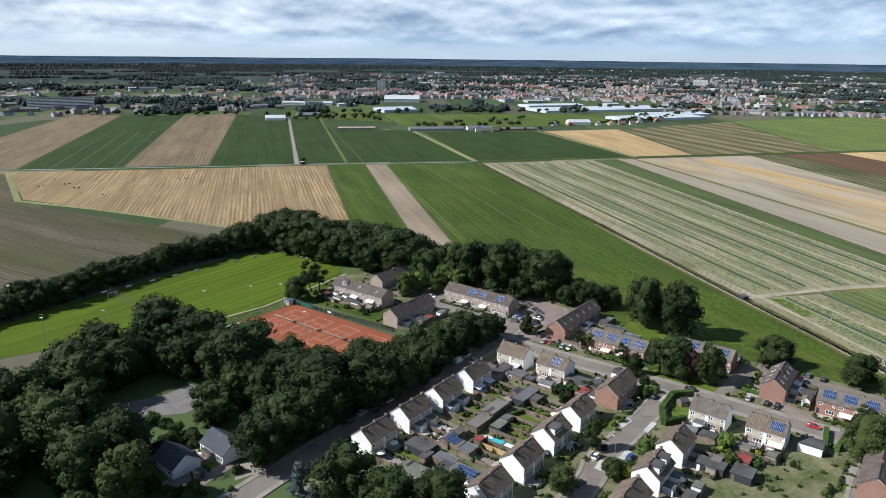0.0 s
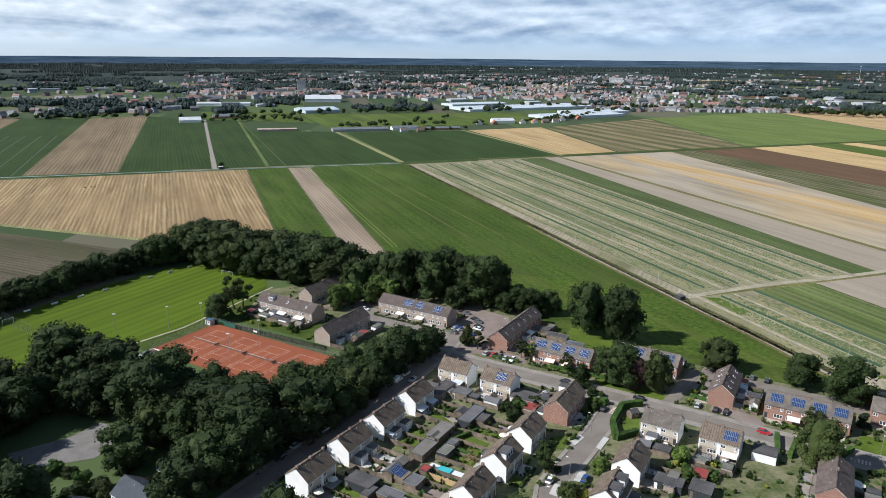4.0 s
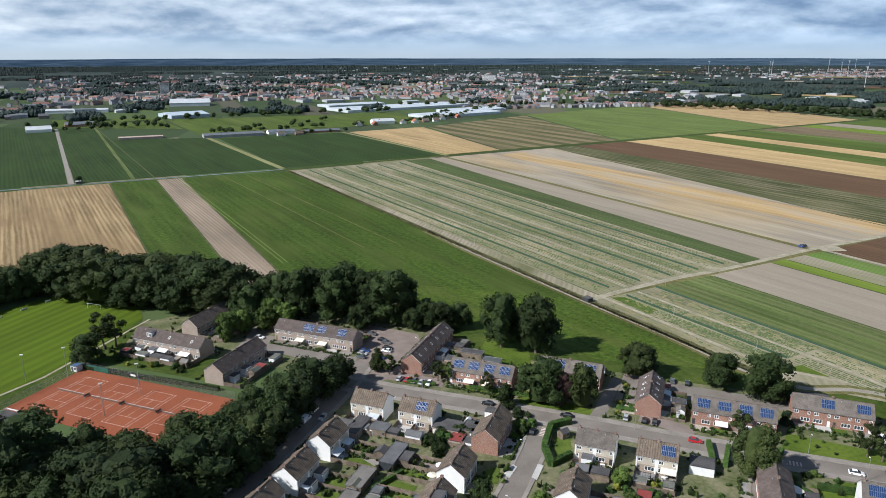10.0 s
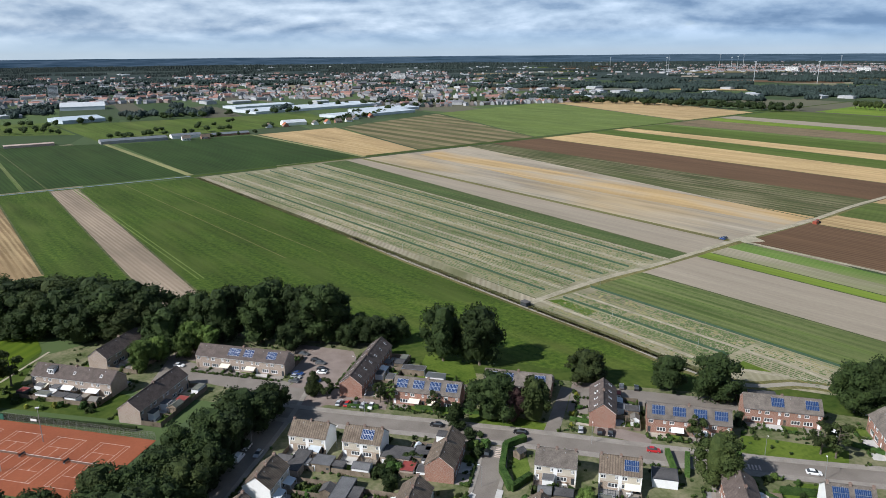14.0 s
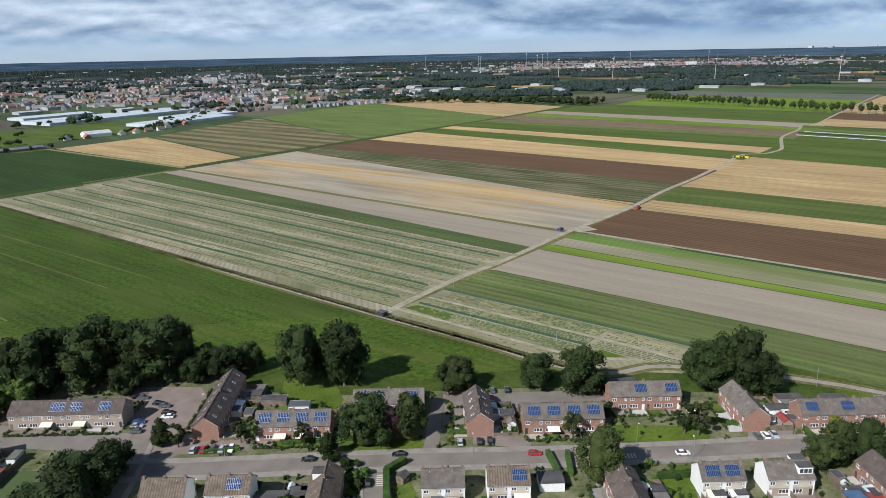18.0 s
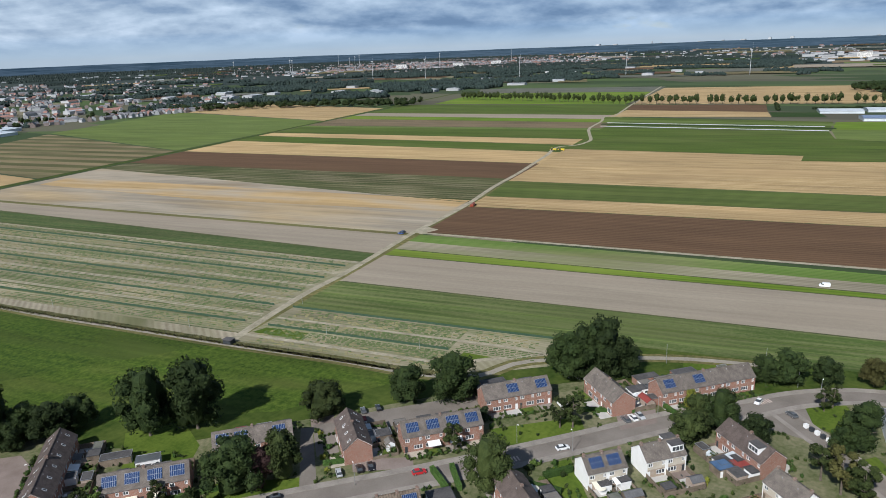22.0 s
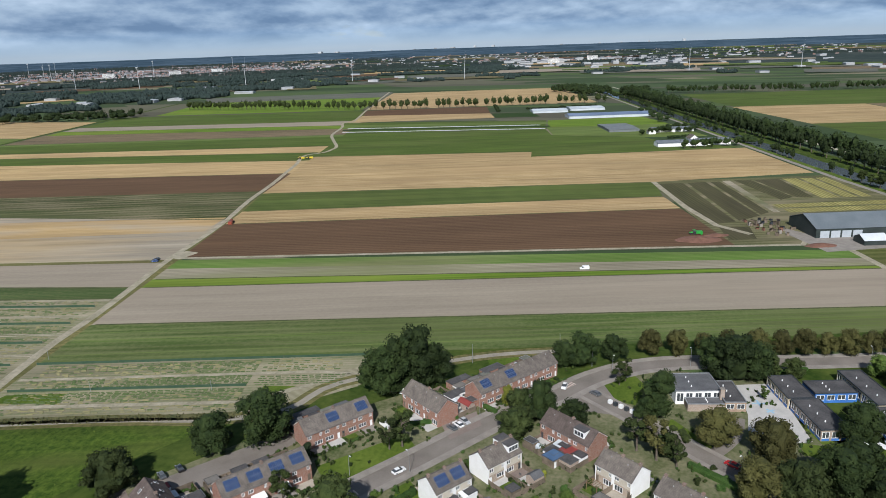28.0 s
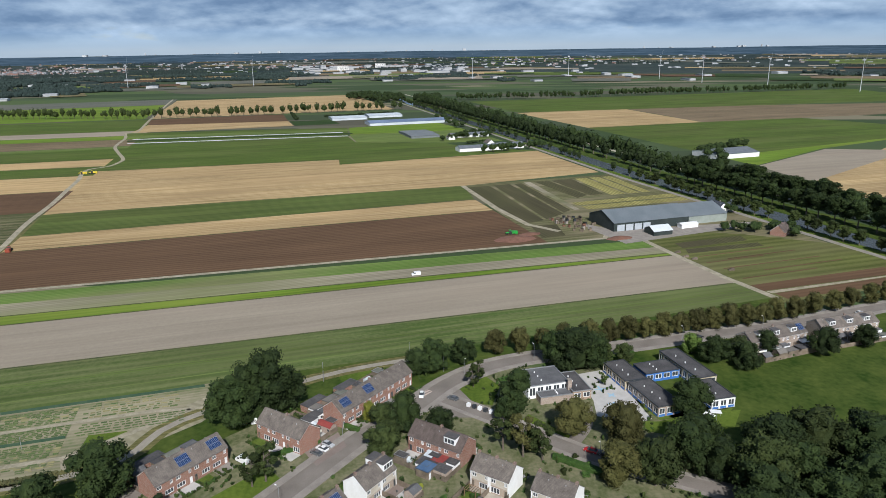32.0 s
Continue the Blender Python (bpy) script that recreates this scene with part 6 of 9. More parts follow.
def parasol(m, mat):
    t = thing("parasol", "round garden parasol standing open on a patio", "parasol", m)
    part("pole", Shape().tube((0, 0, 0), (0, 0, 2.4), 0.03, 0.03, 6), ALU, t)
    s = Shape()
    n = 10
    for i in range(n):
        a, b = 6.2832 * i / n, 6.2832 * (i + 1) / n
        s.poly([(0, 0, 2.5), (1.5 * math.cos(a), 1.5 * math.sin(a), 2.05), (1.5 * math.cos(b), 1.5 * math.sin(b), 2.05)])
    part("canopy", s, mat, t)


def garden_set(m):
    t = thing("garden_table", "small garden table on a patio", "table", m)
    part("tabletop", Shape().box(-0.7, 0.7, -0.4, 0.4, 0.70, 0.74), WHITE_PAINT, t)
    for x in (-0.6, 0.6):
        for y in (-0.3, 0.3):
            part("leg", Shape().box(x - 0.03, x + 0.03, y - 0.03, y + 0.03, 0, 0.70), WHITE_PAINT, t)


TEAK = surface("garden_teak", (0.16, 0.10, 0.055), (0.26, 0.17, 0.10), 0.6, 6.0, 0.7, per_object=0.2)
RATTAN = surface("grey_rattan", (0.06, 0.06, 0.06), (0.12, 0.115, 0.11), 0.6, 8.0, 0.8)


def garden_chair(m, mat):
    t = thing("garden_chair", "garden chair standing on a patio", "chair", m, "garden chairs")
    part("seat", Shape().box(-0.26, 0.26, -0.26, 0.26, 0.38, 0.45), mat, t)
    part("backrest", Shape().box(-0.26, 0.26, 0.22, 0.28, 0.45, 0.95), mat, t)
    s = Shape()
    for x in (-0.22, 0.22):
        s.box(x - 0.03, x + 0.03, -0.24, 0.24, 0.0, 0.06).box(x - 0.03, x + 0.03, -0.03, 0.03, 0.06, 0.38)
    part("frame", s, mat, t)


def pergola(m, w, d, mat):
    t = thing("pergola", "open garden pergola with slats over a terrace", "pergola", m, "garden pergolas")
    for x in (-w / 2, w / 2):
        for y in (-d / 2, d / 2):
            part("post", Shape().box(x - 0.07, x + 0.07, y - 0.07, y + 0.07, 0, 2.3), mat, t)
    for y in (-d / 2, d / 2):
        part("beam", Shape().box(-w / 2 - 0.2, w / 2 + 0.2, y - 0.05, y + 0.05, 2.3, 2.45), mat, t)
    n = int(w / 0.7)
    for i in range(n + 1):
        x = -w / 2 + w * i / n
        part("slat", Shape().box(x - 0.05, x + 0.05, -d / 2 - 0.2, d / 2 + 0.2, 2.45, 2.56), mat, t)


def veranda(m, w, d, roof):
    t = thing("veranda", "lean-to veranda with a pale roof behind a house", "veranda", m, "verandas")
    s = Shape()
    s.faces([(-w / 2, 0, 2.75), (w / 2, 0, 2.75), (w / 2, d, 2.25), (-w / 2, d, 2.25), (-w / 2, 0, 2.67), (w / 2, 0, 2.67), (w / 2, d, 2.17), (-w / 2, d, 2.17)], [(0, 1, 2, 3), (7, 6, 5, 4), (1, 5, 6, 2), (2, 6, 7, 3), (3, 7, 4, 0)])
    part("roof", s, roof, t)
    for x in (-w / 2 + 0.1, w / 2 - 0.1):
        part("post", Shape().box(x - 0.05, x + 0.05, d - 0.15, d - 0.05, 0, 2.19), WHITE_PAINT, t)


def glasshouse(m):
    t = thing("garden_greenhouse", "small glass greenhouse in a back garden", "greenhouse", m)
    part("base", Shape().box(-1.3, 1.3, -1.0, 1.0, 0, 0.35), PAVING, t)
    s = Shape()
    s.box(-1.25, 1.25, -0.95, 0.95, 0.35, 1.6)
    for e in (-1, 1):
        s.poly([(-1.25, e * 0.95, 1.6), (1.25, e * 0.95, 1.6), (1.25, 0, 2.2), (-1.25, 0, 2.2)][::e])
    part("glazing", s, GREENHOUSE, t)


def raised_bed(m, w, d, mat):
    t = thing("raised_bed", "timber raised bed with dark soil", "planter", m, "raised beds")
    s = Shape()
    s.lattice([-w / 2, -w / 2 + 0.08, w / 2 - 0.08, w / 2], [-d / 2, -d / 2 + 0.08, d / 2 - 0.08, d / 2], [(1, 1)], 0, 0.45)
    s.v = [(x, z, y) for x, y, z in s.v]
    part("frame", s, mat, t)
    part("soil", Shape().box(-w / 2 + 0.08, w / 2 - 0.08, -d / 2 + 0.08, d / 2 - 0.08, 0.0, 0.38), SOIL_HEAP, t)


def garden_extra(m, w, depth):
    """One or two of the usual things of a back garden, w wide and depth deep from the patio's edge."""
    k = _y.random()
    if k < 0.22:
        garden_set(m @ pose(_y.uniform(-0.6, 0.6), -1.4, 0.06, 0, 0, _y.uniform(-20, 20)))
        for e in (-1, 1):
            garden_chair(m @ pose(e * 0.35, -1.4 + e * 0.75, 0.06, 0, 0, 0 if e > 0 else 180), _y.choice([TEAK, RATTAN, WHITE_PAINT]))
    elif k < 0.36:
        pergola(m @ pose(0, 1.4, 0), min(w - 1.2, 3.6), 2.6, _y.choice([TEAK, WOOD, DARK_PAINT, WHITE_PAINT]))
    elif k < 0.46:
        glasshouse(m @ pose(_y.choice([-1, 1]) * (w / 2 - 1.7), depth * 0.55, 0.0, 0, 0, _y.choice([0, 90])))
    elif k < 0.60:
        raised_bed(m @ pose(_y.uniform(-0.8, 0.8), depth * 0.4, 0.04), 2.2, 1.1, TEAK)
    elif k < 0.72:
        parasol(m @ pose(_y.uniform(-1, 1), -1.2, 0.05), _y.choice([CREAM_CLOTH, WHITE_CLOTH, CREAM_CLOTH, BLUE_SHEET]))
    elif k < 0.80:
        garden_chair(m @ pose(_y.uniform(-1, 1), -0.9, 0.06, 0, 0, _y.uniform(0, 360)), RATTAN)


_y = random.Random(31)
PLANTS = {m.name: (m, Shape()) for m in (HEDGE, LEAF, LEAF_LIGHT, LEAF_OLIVE)}


def planting(m, x0, y0, x1, y1, n, h=1.0):
    """Low garden plants along a line, gathered over all gardens."""
    for _ in range(n):
        s = PLANTS[_y.choice(list(PLANTS))][1]
        t = _y.random()
        p = m @ Vector((x0 + (x1 - x0) * t + _y.uniform(-0.3, 0.3), y0 + (y1 - y0) * t + _y.uniform(-0.3, 0.3), 0))
        w, hh = _y.uniform(0.25, 0.7), h * _y.uniform(0.4, 1.3)
        s.faces([(p.x + v.x * w * 0.8, p.y + v.y * w * 0.8, hh * 0.45 + v.z * hh * 0.5) for v in ICO1_V], ICO1_F)
        for _ in range(9):
            nn = Vector((_y.gauss(0, 1), _y.gauss(0, 1), _y.gauss(0.3, 1))).normalized()
            leaf(s, Vector((p.x + nn.x * w, p.y + nn.y * w, hh * 0.5 + nn.z * hh * 0.5)), nn, 0.28, _y)



def shrub(p, h):
    """A rounded shrub of several clumps, gathered with the garden plants."""
    s = PLANTS[_y.choice(list(PLANTS))][1]
    for _ in range(5):
        c = Vector((p.x + _y.uniform(-0.35, 0.35) * h, p.y + _y.uniform(-0.35, 0.35) * h, h * _y.uniform(0.3, 0.7)))
        w = h * _y.uniform(0.22, 0.34)
        s.faces([c + v * w for v in ICO1_V], ICO1_F)
        for _ in range(22):
            nn = Vector((_y.gauss(0, 1), _y.gauss(0, 1), _y.gauss(0.3, 1))).normalized()
            leaf(s, c + nn * w * 1.15, nn, 0.24, _y)


def yard(hx, hy, ang, L, D, units, back, deep):
    """Back gardens and front strips of one house block."""
    base = pose(hx, hy, 0, 0, 0, ang)
    hd, uw = D / 2, L / units
    flip = Matrix.Identity(4) if back > 0 else pose(0, 0, 0, 0, 0, 180)
    m0 = base @ flip
    for i in range(units):
        x0, x1 = -L / 2 + i * uw, -L / 2 + (i + 1) * uw
        cx = (x0 + x1) / 2
        pd = _y.uniform(2.5, 4.5)
        zo = _y.uniform(0, 0.012)
        slab("patio", "paved garden patio behind a house", "patio", m0, x0 + 0.06, x1 - 0.06, hd, hd + pd, _y.choice(PATIOS), 0.05 + zo)
        g0, g1 = hd + pd, hd + deep
        if _y.random() < 0.7:
            slab("lawn", "small back garden lawn", "lawn", m0, x0 + 0.4, x1 - 0.5, g0, g1 - _y.uniform(2.0, 3.5), GARDEN_GRASS, 0.06 + zo)
        else:
            slab("patio", "paved garden court", "patio", m0, x0 + 0.3, x1 - 0.3, g0, g1 - 1, _y.choice(PATIOS), 0.06 + zo)
        fence(m0 @ pose(x1, hd, 0, 0, 0, 90), deep, 1.8 if _y.random() < 0.8 else 1.1)
        if i == 0:
            fence(m0 @ pose(x0, hd, 0, 0, 0, 90), deep)
        fence(m0 @ pose(x0, hd + deep, 0, 0, 0, 0), uw)
        r = _y.random()
        if r < 0.85:
            w, d = min(uw - 0.6, _y.uniform(2.8, 5.5)), _y.uniform(2.4, 4.2)
            shed(m0 @ pose(_y.choice([x0 + w / 2 + 0.3, x1 - w / 2 - 0.3]), hd + deep - d / 2 - 0.3, 0), w, d, _y.uniform(2.2, 2.6), _y.choice(SHED_ROOFS if r < 0.8 else [RED_SHEET]), _y.choice([WOOD, WOOD, TAN_BRICK, DARK_PAINT, WHITE_PAINT]), "garden shed with a weathered roof", _y.random() < 0.3)
        if _y.random() < 0.35:
            w, d = min(uw * 0.55, 3.2), _y.uniform(2.2, 3.2)
            shed(m0 @ pose(x0 + w / 2 + 0.2, hd + d / 2 + 0.02, 0), w, d, 2.6, _y.choice([FELT, SHED_ROOFS[2]]), WHITE_PAINT, "white flat-roofed kitchen extension of a house")
        for _ in range(_y.randrange(1, 4)):
            e = _y.choice([x0 + 0.7, x1 - 0.7, cx + _y.uniform(-1.5, 1.5)])
            shrub(m0 @ Vector((e, _y.uniform(g0, g1 - 0.6), 0)), _y.uniform(0.8, 2.4))
        garden_extra(m0 @ pose(cx, g0, 0), uw, g1 - g0)
        if _y.random() < 0.22:
            veranda(m0 @ pose(cx, hd + 0.04, 0), min(uw - 1.0, 3.8), _y.uniform(2.2, 3.0), _y.choice([WHITE_PAINT, GREENHOUSE, GREENHOUSE, SHED_ROOFS[2]]))
        planting(m0, x0 + 0.5, g0, x0 + 0.5, g1 - 2, 9)
        planting(m0, x1 - 0.5, g0, x1 - 0.5, g1 - 2, 9)
        planting(m0, x0, g1 - 0.6, x1, g1 - 0.6, 6, 1.4)
        planting(m0, x0 + 0.3, -hd - 4.4, x1 - 0.3, -hd - 4.4, 14, 0.9)
        planting(m0, x0 + 0.3, -hd - 4, x0 + 0.3, -hd - 0.5, 6, 0.9)
        # front strip
        if _y.random() < 0.6:
            slab("front_path", "paved front path of a house", "path", m0, x0 + 0.1, x1 - 0.1, -hd - 4.2, -hd, _y.choice(PATIOS), 0.05 + zo)
        else:
            slab("lawn", "small front lawn of a house", "lawn", m0, x0 + 0.3, x1 - 1.4, -hd - 4.2, -hd - 0.4, GARDEN_GRASS, 0.05 + zo)
        for _ in range(_y.randrange(0, 3)):
            shrub(m0 @ Vector((_y.uniform(x0 + 0.5, x1 - 0.5), -hd - _y.uniform(1.2, 3.9), 0)), _y.uniform(0.6, 1.7))


for k, (hx, hy, ang, L, D, units, back) in enumerate(HOUSES):
    white = k < 19
    yard(hx, hy, ang, L, D, units, back, 15.5 if k in (0, 1, 2, 3, 6, 7, 8, 9) else 9.5 if white else 8.0 if k < 31 else 13.0 if k == 31 else 7.5)


# plants scattered in clumps over the open ground of the village
VXL = [S(*p) for p in VX]


def open_ground(x, y):
    if not inside((x, y), VXL) or any(inside((x, y), q) for q in PAVED):
        return False
    for line, w in ROAD_LINES:
        for (x0, y0), (x1, y1) in zip(line, line[1:]):
            t = max(0.0, min(1.0, ((x - x0) * (x1 - x0) + (y - y0) * (y1 - y0)) / max(1e-6, (x1 - x0) ** 2 + (y1 - y0) ** 2)))
            if (x - x0 - t * (x1 - x0)) ** 2 + (y - y0 - t * (y1 - y0)) ** 2 < w * w:
                return False
    for hx, hy, ang, L, D, units, back in HOUSES:
        c, s = math.cos(radians(ang)), math.sin(radians(ang))
        if abs((x - hx) * c + (y - hy) * s) < L / 2 + 0.8 and abs(-(x - hx) * s + (y - hy) * c) < D / 2 + 2.0:
            return False
    return True


_n = 0
for _ in range(30000):
    x, y = _y.uniform(-70, 260), _y.uniform(60, 395)
    if _n > 1500:
        break
    if noise.noise(Vector((x * 0.11, y * 0.11, 7.0))) < _y.uniform(-0.15, 0.45) or not open_ground(x, y):
        continue
    _n += 1
    planting(pose(x, y, 0), -0.6, 0, 0.6, 0, 2, _y.choice([0.6, 0.9, 1.2, 1.6]))
for _m, _s in PLANTS.values():
    solid("garden_plants", _s, _m, "mixed low garden plants and borders", "plants", kind="stuff")


# the larger sheds and garages of the inner gardens
def at(x, y, ang, z=0.0):
    X, Y = S(x, y)
    return pose(X, Y, z, 0, 0, ang)


for x, y, ang, w, d, h, rm, wm, lb in (
        (53, 244, -37, 9, 6.5, 2.8, FELT, TAN_BRICK, "brick garage with dark felt roof"), (61, 241, -37, 7, 6.5, 2.6, FELT, WOOD, "dark timber carport beside a garage"),
        (24, 252, 53, 11, 4.5, 2.6, FELT, TAN_BRICK, "row of brick garages with felt roof"), (31, 249, -37, 6, 5, 2.6, SHED_ROOFS[2], WOOD, "timber garage behind a house"),
        (32, 232, 53, 12, 4.6, 2.6, SHED_ROOFS[2], DARK_PAINT, "long grey shed with ribbed roof"), (20, 222, 53, 10, 5, 2.5, SHED_ROOFS[3], WOOD, "long weathered shed in the gardens"),
        (14, 212, 53, 9, 4.5, 2.5, SHED_ROOFS[3], WOOD, "long weathered shed in the gardens"), (-5, 196, -37, 8.5, 5.5, 2.6, FELT, DARK_PAINT, "dark timber garage behind a house"),
        (3, 189, -37, 7, 4, 2.4, SHED_ROOFS[2], WOOD, "grey timber workshop in a back garden"), (-6, 180, -37, 12, 8, 3.0, SHED_ROOFS[4], WHITE_WALL, "white garage building with mossy flat roof"),
        (9, 181, -37, 11, 6, 2.8, SHED_ROOFS[4], WHITE_WALL, "long flat garage with solar panels"), (121, 203, 53, 6, 7, 2.8, FELT, WHITE_PAINT, "white garage with dark flat roof"),
        (84, 190, -37, 8, 5, 2.5, SHED_ROOFS[0], DARK_PAINT, "dark timber shed in a back garden"), (92, 186, -37, 6, 6, 2.6, FELT, DARK_PAINT, "black timber garden room with flat roof"), (95, 193, 53, 5, 4, 2.4, RED_SHEET, WOOD, "shed with a red roof"),
        (180, 145, -37, 5, 4.5, 2.5, BLUE_SHEET, WOOD, "shed with a blue covered roof"), (184, 141, -37, 4.5, 4, 2.5, RED_SHEET, WOOD, "shed with a red sheet roof"),
        (214, 184, -37, 4.5, 3.5, 2.5, FELT, WHITE_PAINT, "white garden cabin with a dark roof"), (212, 176, -37, 10, 3.4, 2.5, FELT, RED_BRICK, "row of brick storage sheds"),
        (138, 240, -37, 5, 4, 2.4, FELT, RED_BRICK, "brick storage shed with felt roof"),
        (140, 252, -37, 4, 3, 2.4, RED_SHEET, WHITE_PAINT, "white garden cabin with a red roof"), (80, 300, 53, 4, 9, 2.4, FELT, WOOD, "row of weathered timber sheds"), (85, 290, -37, 7, 4, 2.6, ALU, WHITE_PAINT, "white garden annex with metal roof"),
        (-75, 326, -37, 3, 3, 2.3, BLUE_SHEET, WHITE_PAINT, "small shed with a blue roof"), (236, 176, -37, 9, 3.5, 2.5, FELT, RED_BRICK, "row of brick storage sheds"), (224, 186, -37, 9, 3.5, 2.5, FELT, RED_BRICK, "row of brick storage sheds"),
        (189, 231, -37, 9, 3.4, 2.5, FELT, RED_BRICK, "row of brick storage sheds"), (178, 238, -37, 7, 3.4, 2.5, FELT, RED_BRICK, "row of brick storage sheds")):
    shed(at(x, y, ang), w, d, h, rm, wm, lb)
# solar array on the flat garage
_t = thing("solar_array", "solar panels in a frame on a garage roof", "solar array", at(9, 181, -37, 2.95))
solar(_t, 0, 0, 0.25, 12, 7, 2)
_t = thing("solar_array", "solar panels in a frame on a shed roof", "solar array", at(6, 199, 53, 2.2))
solar(_t, 0, 0, 0.3, 15, 4, 3)
part("frame", Shape().box(-2.2, 2.2, -2.6, 2.6, -2.2, 0.0), WOOD, _t)
# pool
_t = thing("swimming_pool", "turquoise garden pool with a pale deck", "pool", at(19.2, 201.2, -37))
part("deck", Shape().box(-6, 6, -3, 3, 0, 0.09), surface("pale_deck", (0.55, 0.56, 0.57), (0.64, 0.65, 0.66), 0.4, 3), _t)
part("basin", Shape().box(-2.6, 1.6, 0.4, 2.6, 0.0, 0.5), surface("turquoise_liner", (0.05, 0.38, 0.42), (0.08, 0.45, 0.48), 0.4, 3, 0.3), _t)


def hedge(pts, w, h, label="clipped green hedge beside a garden", mat=None):
    pts = [S(*p) for p in pts]
    s = Shape()
    r = random.Random(int(pts[0][0] * 10))
    for (x0, y0), (x1, y1) in zip(pts, pts[1:]):
        L_ = math.hypot(x1 - x0, y1 - y0)
        m = pose(x0, y0, 0, 0, 0, math.degrees(math.atan2(y1 - y0, x1 - x0)))
        n = max(2, int(L_ / 0.7))
        for i in range(n):
            s.box(i * L_ / n, (i + 1) * L_ / n, -w / 2 * r.uniform(0.92, 1.05), w / 2 * r.uniform(0.92, 1.05), 0, h * r.uniform(0.95, 1.03), 0, m)
        for _ in range(int(L_ * (w + 2 * h) * 9)):
            q = m @ Vector((r.uniform(0, L_), r.uniform(-w / 2, w / 2), h)) if r.random() < 0.45 else m @ Vector((r.uniform(0, L_), r.choice([-1, 1]) * w / 2, r.uniform(0.1, h)))
            leaf(s, q, Vector((r.gauss(0, 1), r.gauss(0, 1), r.gauss(0.4, 1))).normalized(), 0.16, r)
    solid("hedge", s, mat or HEDGE, label, "hedge")


hedge([(77.5, 216.5), (79.5, 226), (87, 237.5), (95, 239)], 1.8, 2.3, "tall clipped hedge round a corner garden")
hedge([(77.5, 216.5), (86, 220)], 1.6, 2.0)
for a, b in (((132.4, 215.3), (127, 205.7)), ((137, 211.3), (129, 202.4)), ((152, 205), (139, 198)), ((139, 198), (144, 178)), ((148, 186), (156, 181))):
    hedge([a, b], 1.4, 1.9)
for a, b in (((190, 197), (200, 180)), ((206, 168), (213, 178)), ((70, 273), (92, 259)), ((48, 283), (58, 278)), ((187, 106), (177, 92)), ((176, 93), (186, 106)), ((240, 118), (262, 60)), ((116, 245), (126, 236))):
    hedge([a, b], 1.3, 1.2)
# inner gardens: larger lawns, shrubberies and pale drives
for lw in ([(27.3, 223.9), (35.6, 216.7), (29.6, 207.6), (22, 213.2)], [(33.5, 226.7), (40.4, 221.1), (37.6, 217.6), (31, 223.3)], [(22.4, 210.9), (29.4, 206.3), (27.1, 202.9), (20.2, 207.3)], [(17.6, 237.5), (24.7, 231.8), (22.9, 230.5), (15.8, 235.5)], [(7.7, 220.3), (14.3, 216.8), (12.2, 213.8), (5.4, 216.9)], [(85.1, 261.5), (90.6, 263.8), (88.6, 252.9), (83.5, 254.8)], [(54, 212.4), (57.6, 219.6), (62.9, 221), (58.6, 211.9)]):
    field("mown garden lawn", lw, GARDEN_GRASS, rot=False, name="lawn", z=0.088)
for dv in ([(62, 216.2), (66.6, 220.2), (67.4, 218.6), (62.8, 213.7)], [(69.4, 212.5), (74.1, 218.6), (75.5, 217.3), (70.3, 210.6)], [(56.9, 195), (60.6, 200.2), (62.1, 198.9), (58.5, 194)], [(48, 189), (51, 194), (55, 191), (52, 186)]):
    field("pale slab drive beside the street", dv, PATIOS[3], rot=False, name="drive", z=0.215)
field("paved garden court", [(20.1, 239.4), (26.1, 234.4), (31.1, 230.7), (27.3, 227)], PATIOS[0], rot=False, name="patio", z=0.086)
GB = random.Random(44)


def shrubbery(poly, n, h0, h1, mats):
    xs, ys = [p[0] for p in poly], [p[1] for p in poly]
    k = 0
    while k < n:
        x, y = GB.uniform(min(xs), max(xs)), GB.uniform(min(ys), max(ys))
        if inside((x, y), poly):
            bush(x, y, GB.uniform(h0, h1), GB.choice(mats), GB.uniform(0.9, 1.25), "dense green garden shrub")
            k += 1


shrubbery([(40.4, 232.9), (45.8, 242.4), (58.5, 245.9), (61.3, 240.8), (50, 230.8), (43.3, 231)], 20, 1.8, 4.0, [LEAF, HEDGE, LEAF, LEAF_OLIVE])
shrubbery([(19.5, 234), (22.9, 244.9), (28.5, 243.1), (26.6, 237.6)], 6, 1.2, 2.4, SHRUBS)
shrubbery([(72, 240), (80, 250), (86, 246), (78, 236)], 9, 1.8, 3.4, [LEAF, HEDGE, LEAF_LIGHT])
shrubbery([(58, 212), (66, 227), (69, 225), (61, 211)], 8, 0.9, 2.0, SHRUBS)
shrubbery([(44, 190), (54, 206), (57, 204), (47, 188)], 8, 0.9, 2.2, SHRUBS)
shrubbery([(64, 196), (78, 214), (81, 212), (67, 194)], 8, 0.9, 2.4, SHRUBS)
shrubbery([(86, 196), (92, 206), (104, 198), (97, 188)], 9, 1.0, 2.6, SHRUBS)
shrubbery([(112, 240), (128, 262), (131, 259), (115, 238)], 8, 0.8, 1.6, SHRUBS)
shrubbery([(146, 196), (158, 188), (152, 178), (142, 186)], 9, 1.0, 2.4, SHRUBS)
shrubbery([(160, 156), (176, 146), (168, 136), (152, 146)], 10, 1.0, 2.6, SHRUBS)
shrubbery([(112, 196), (122, 190), (114, 176), (104, 184)], 8, 1.0, 2.4, SHRUBS)
field("paved yard of the bungalows", [(-84, 176), (-74, 192), (-60, 186), (-68, 172)], CLINKER, rot=False, name="patio", z=0.03)
field("paved drive of the bungalows", [(-60, 186), (-52, 192), (-47, 186), (-58, 178)], PAVING, rot=False, name="drive", z=0.032)
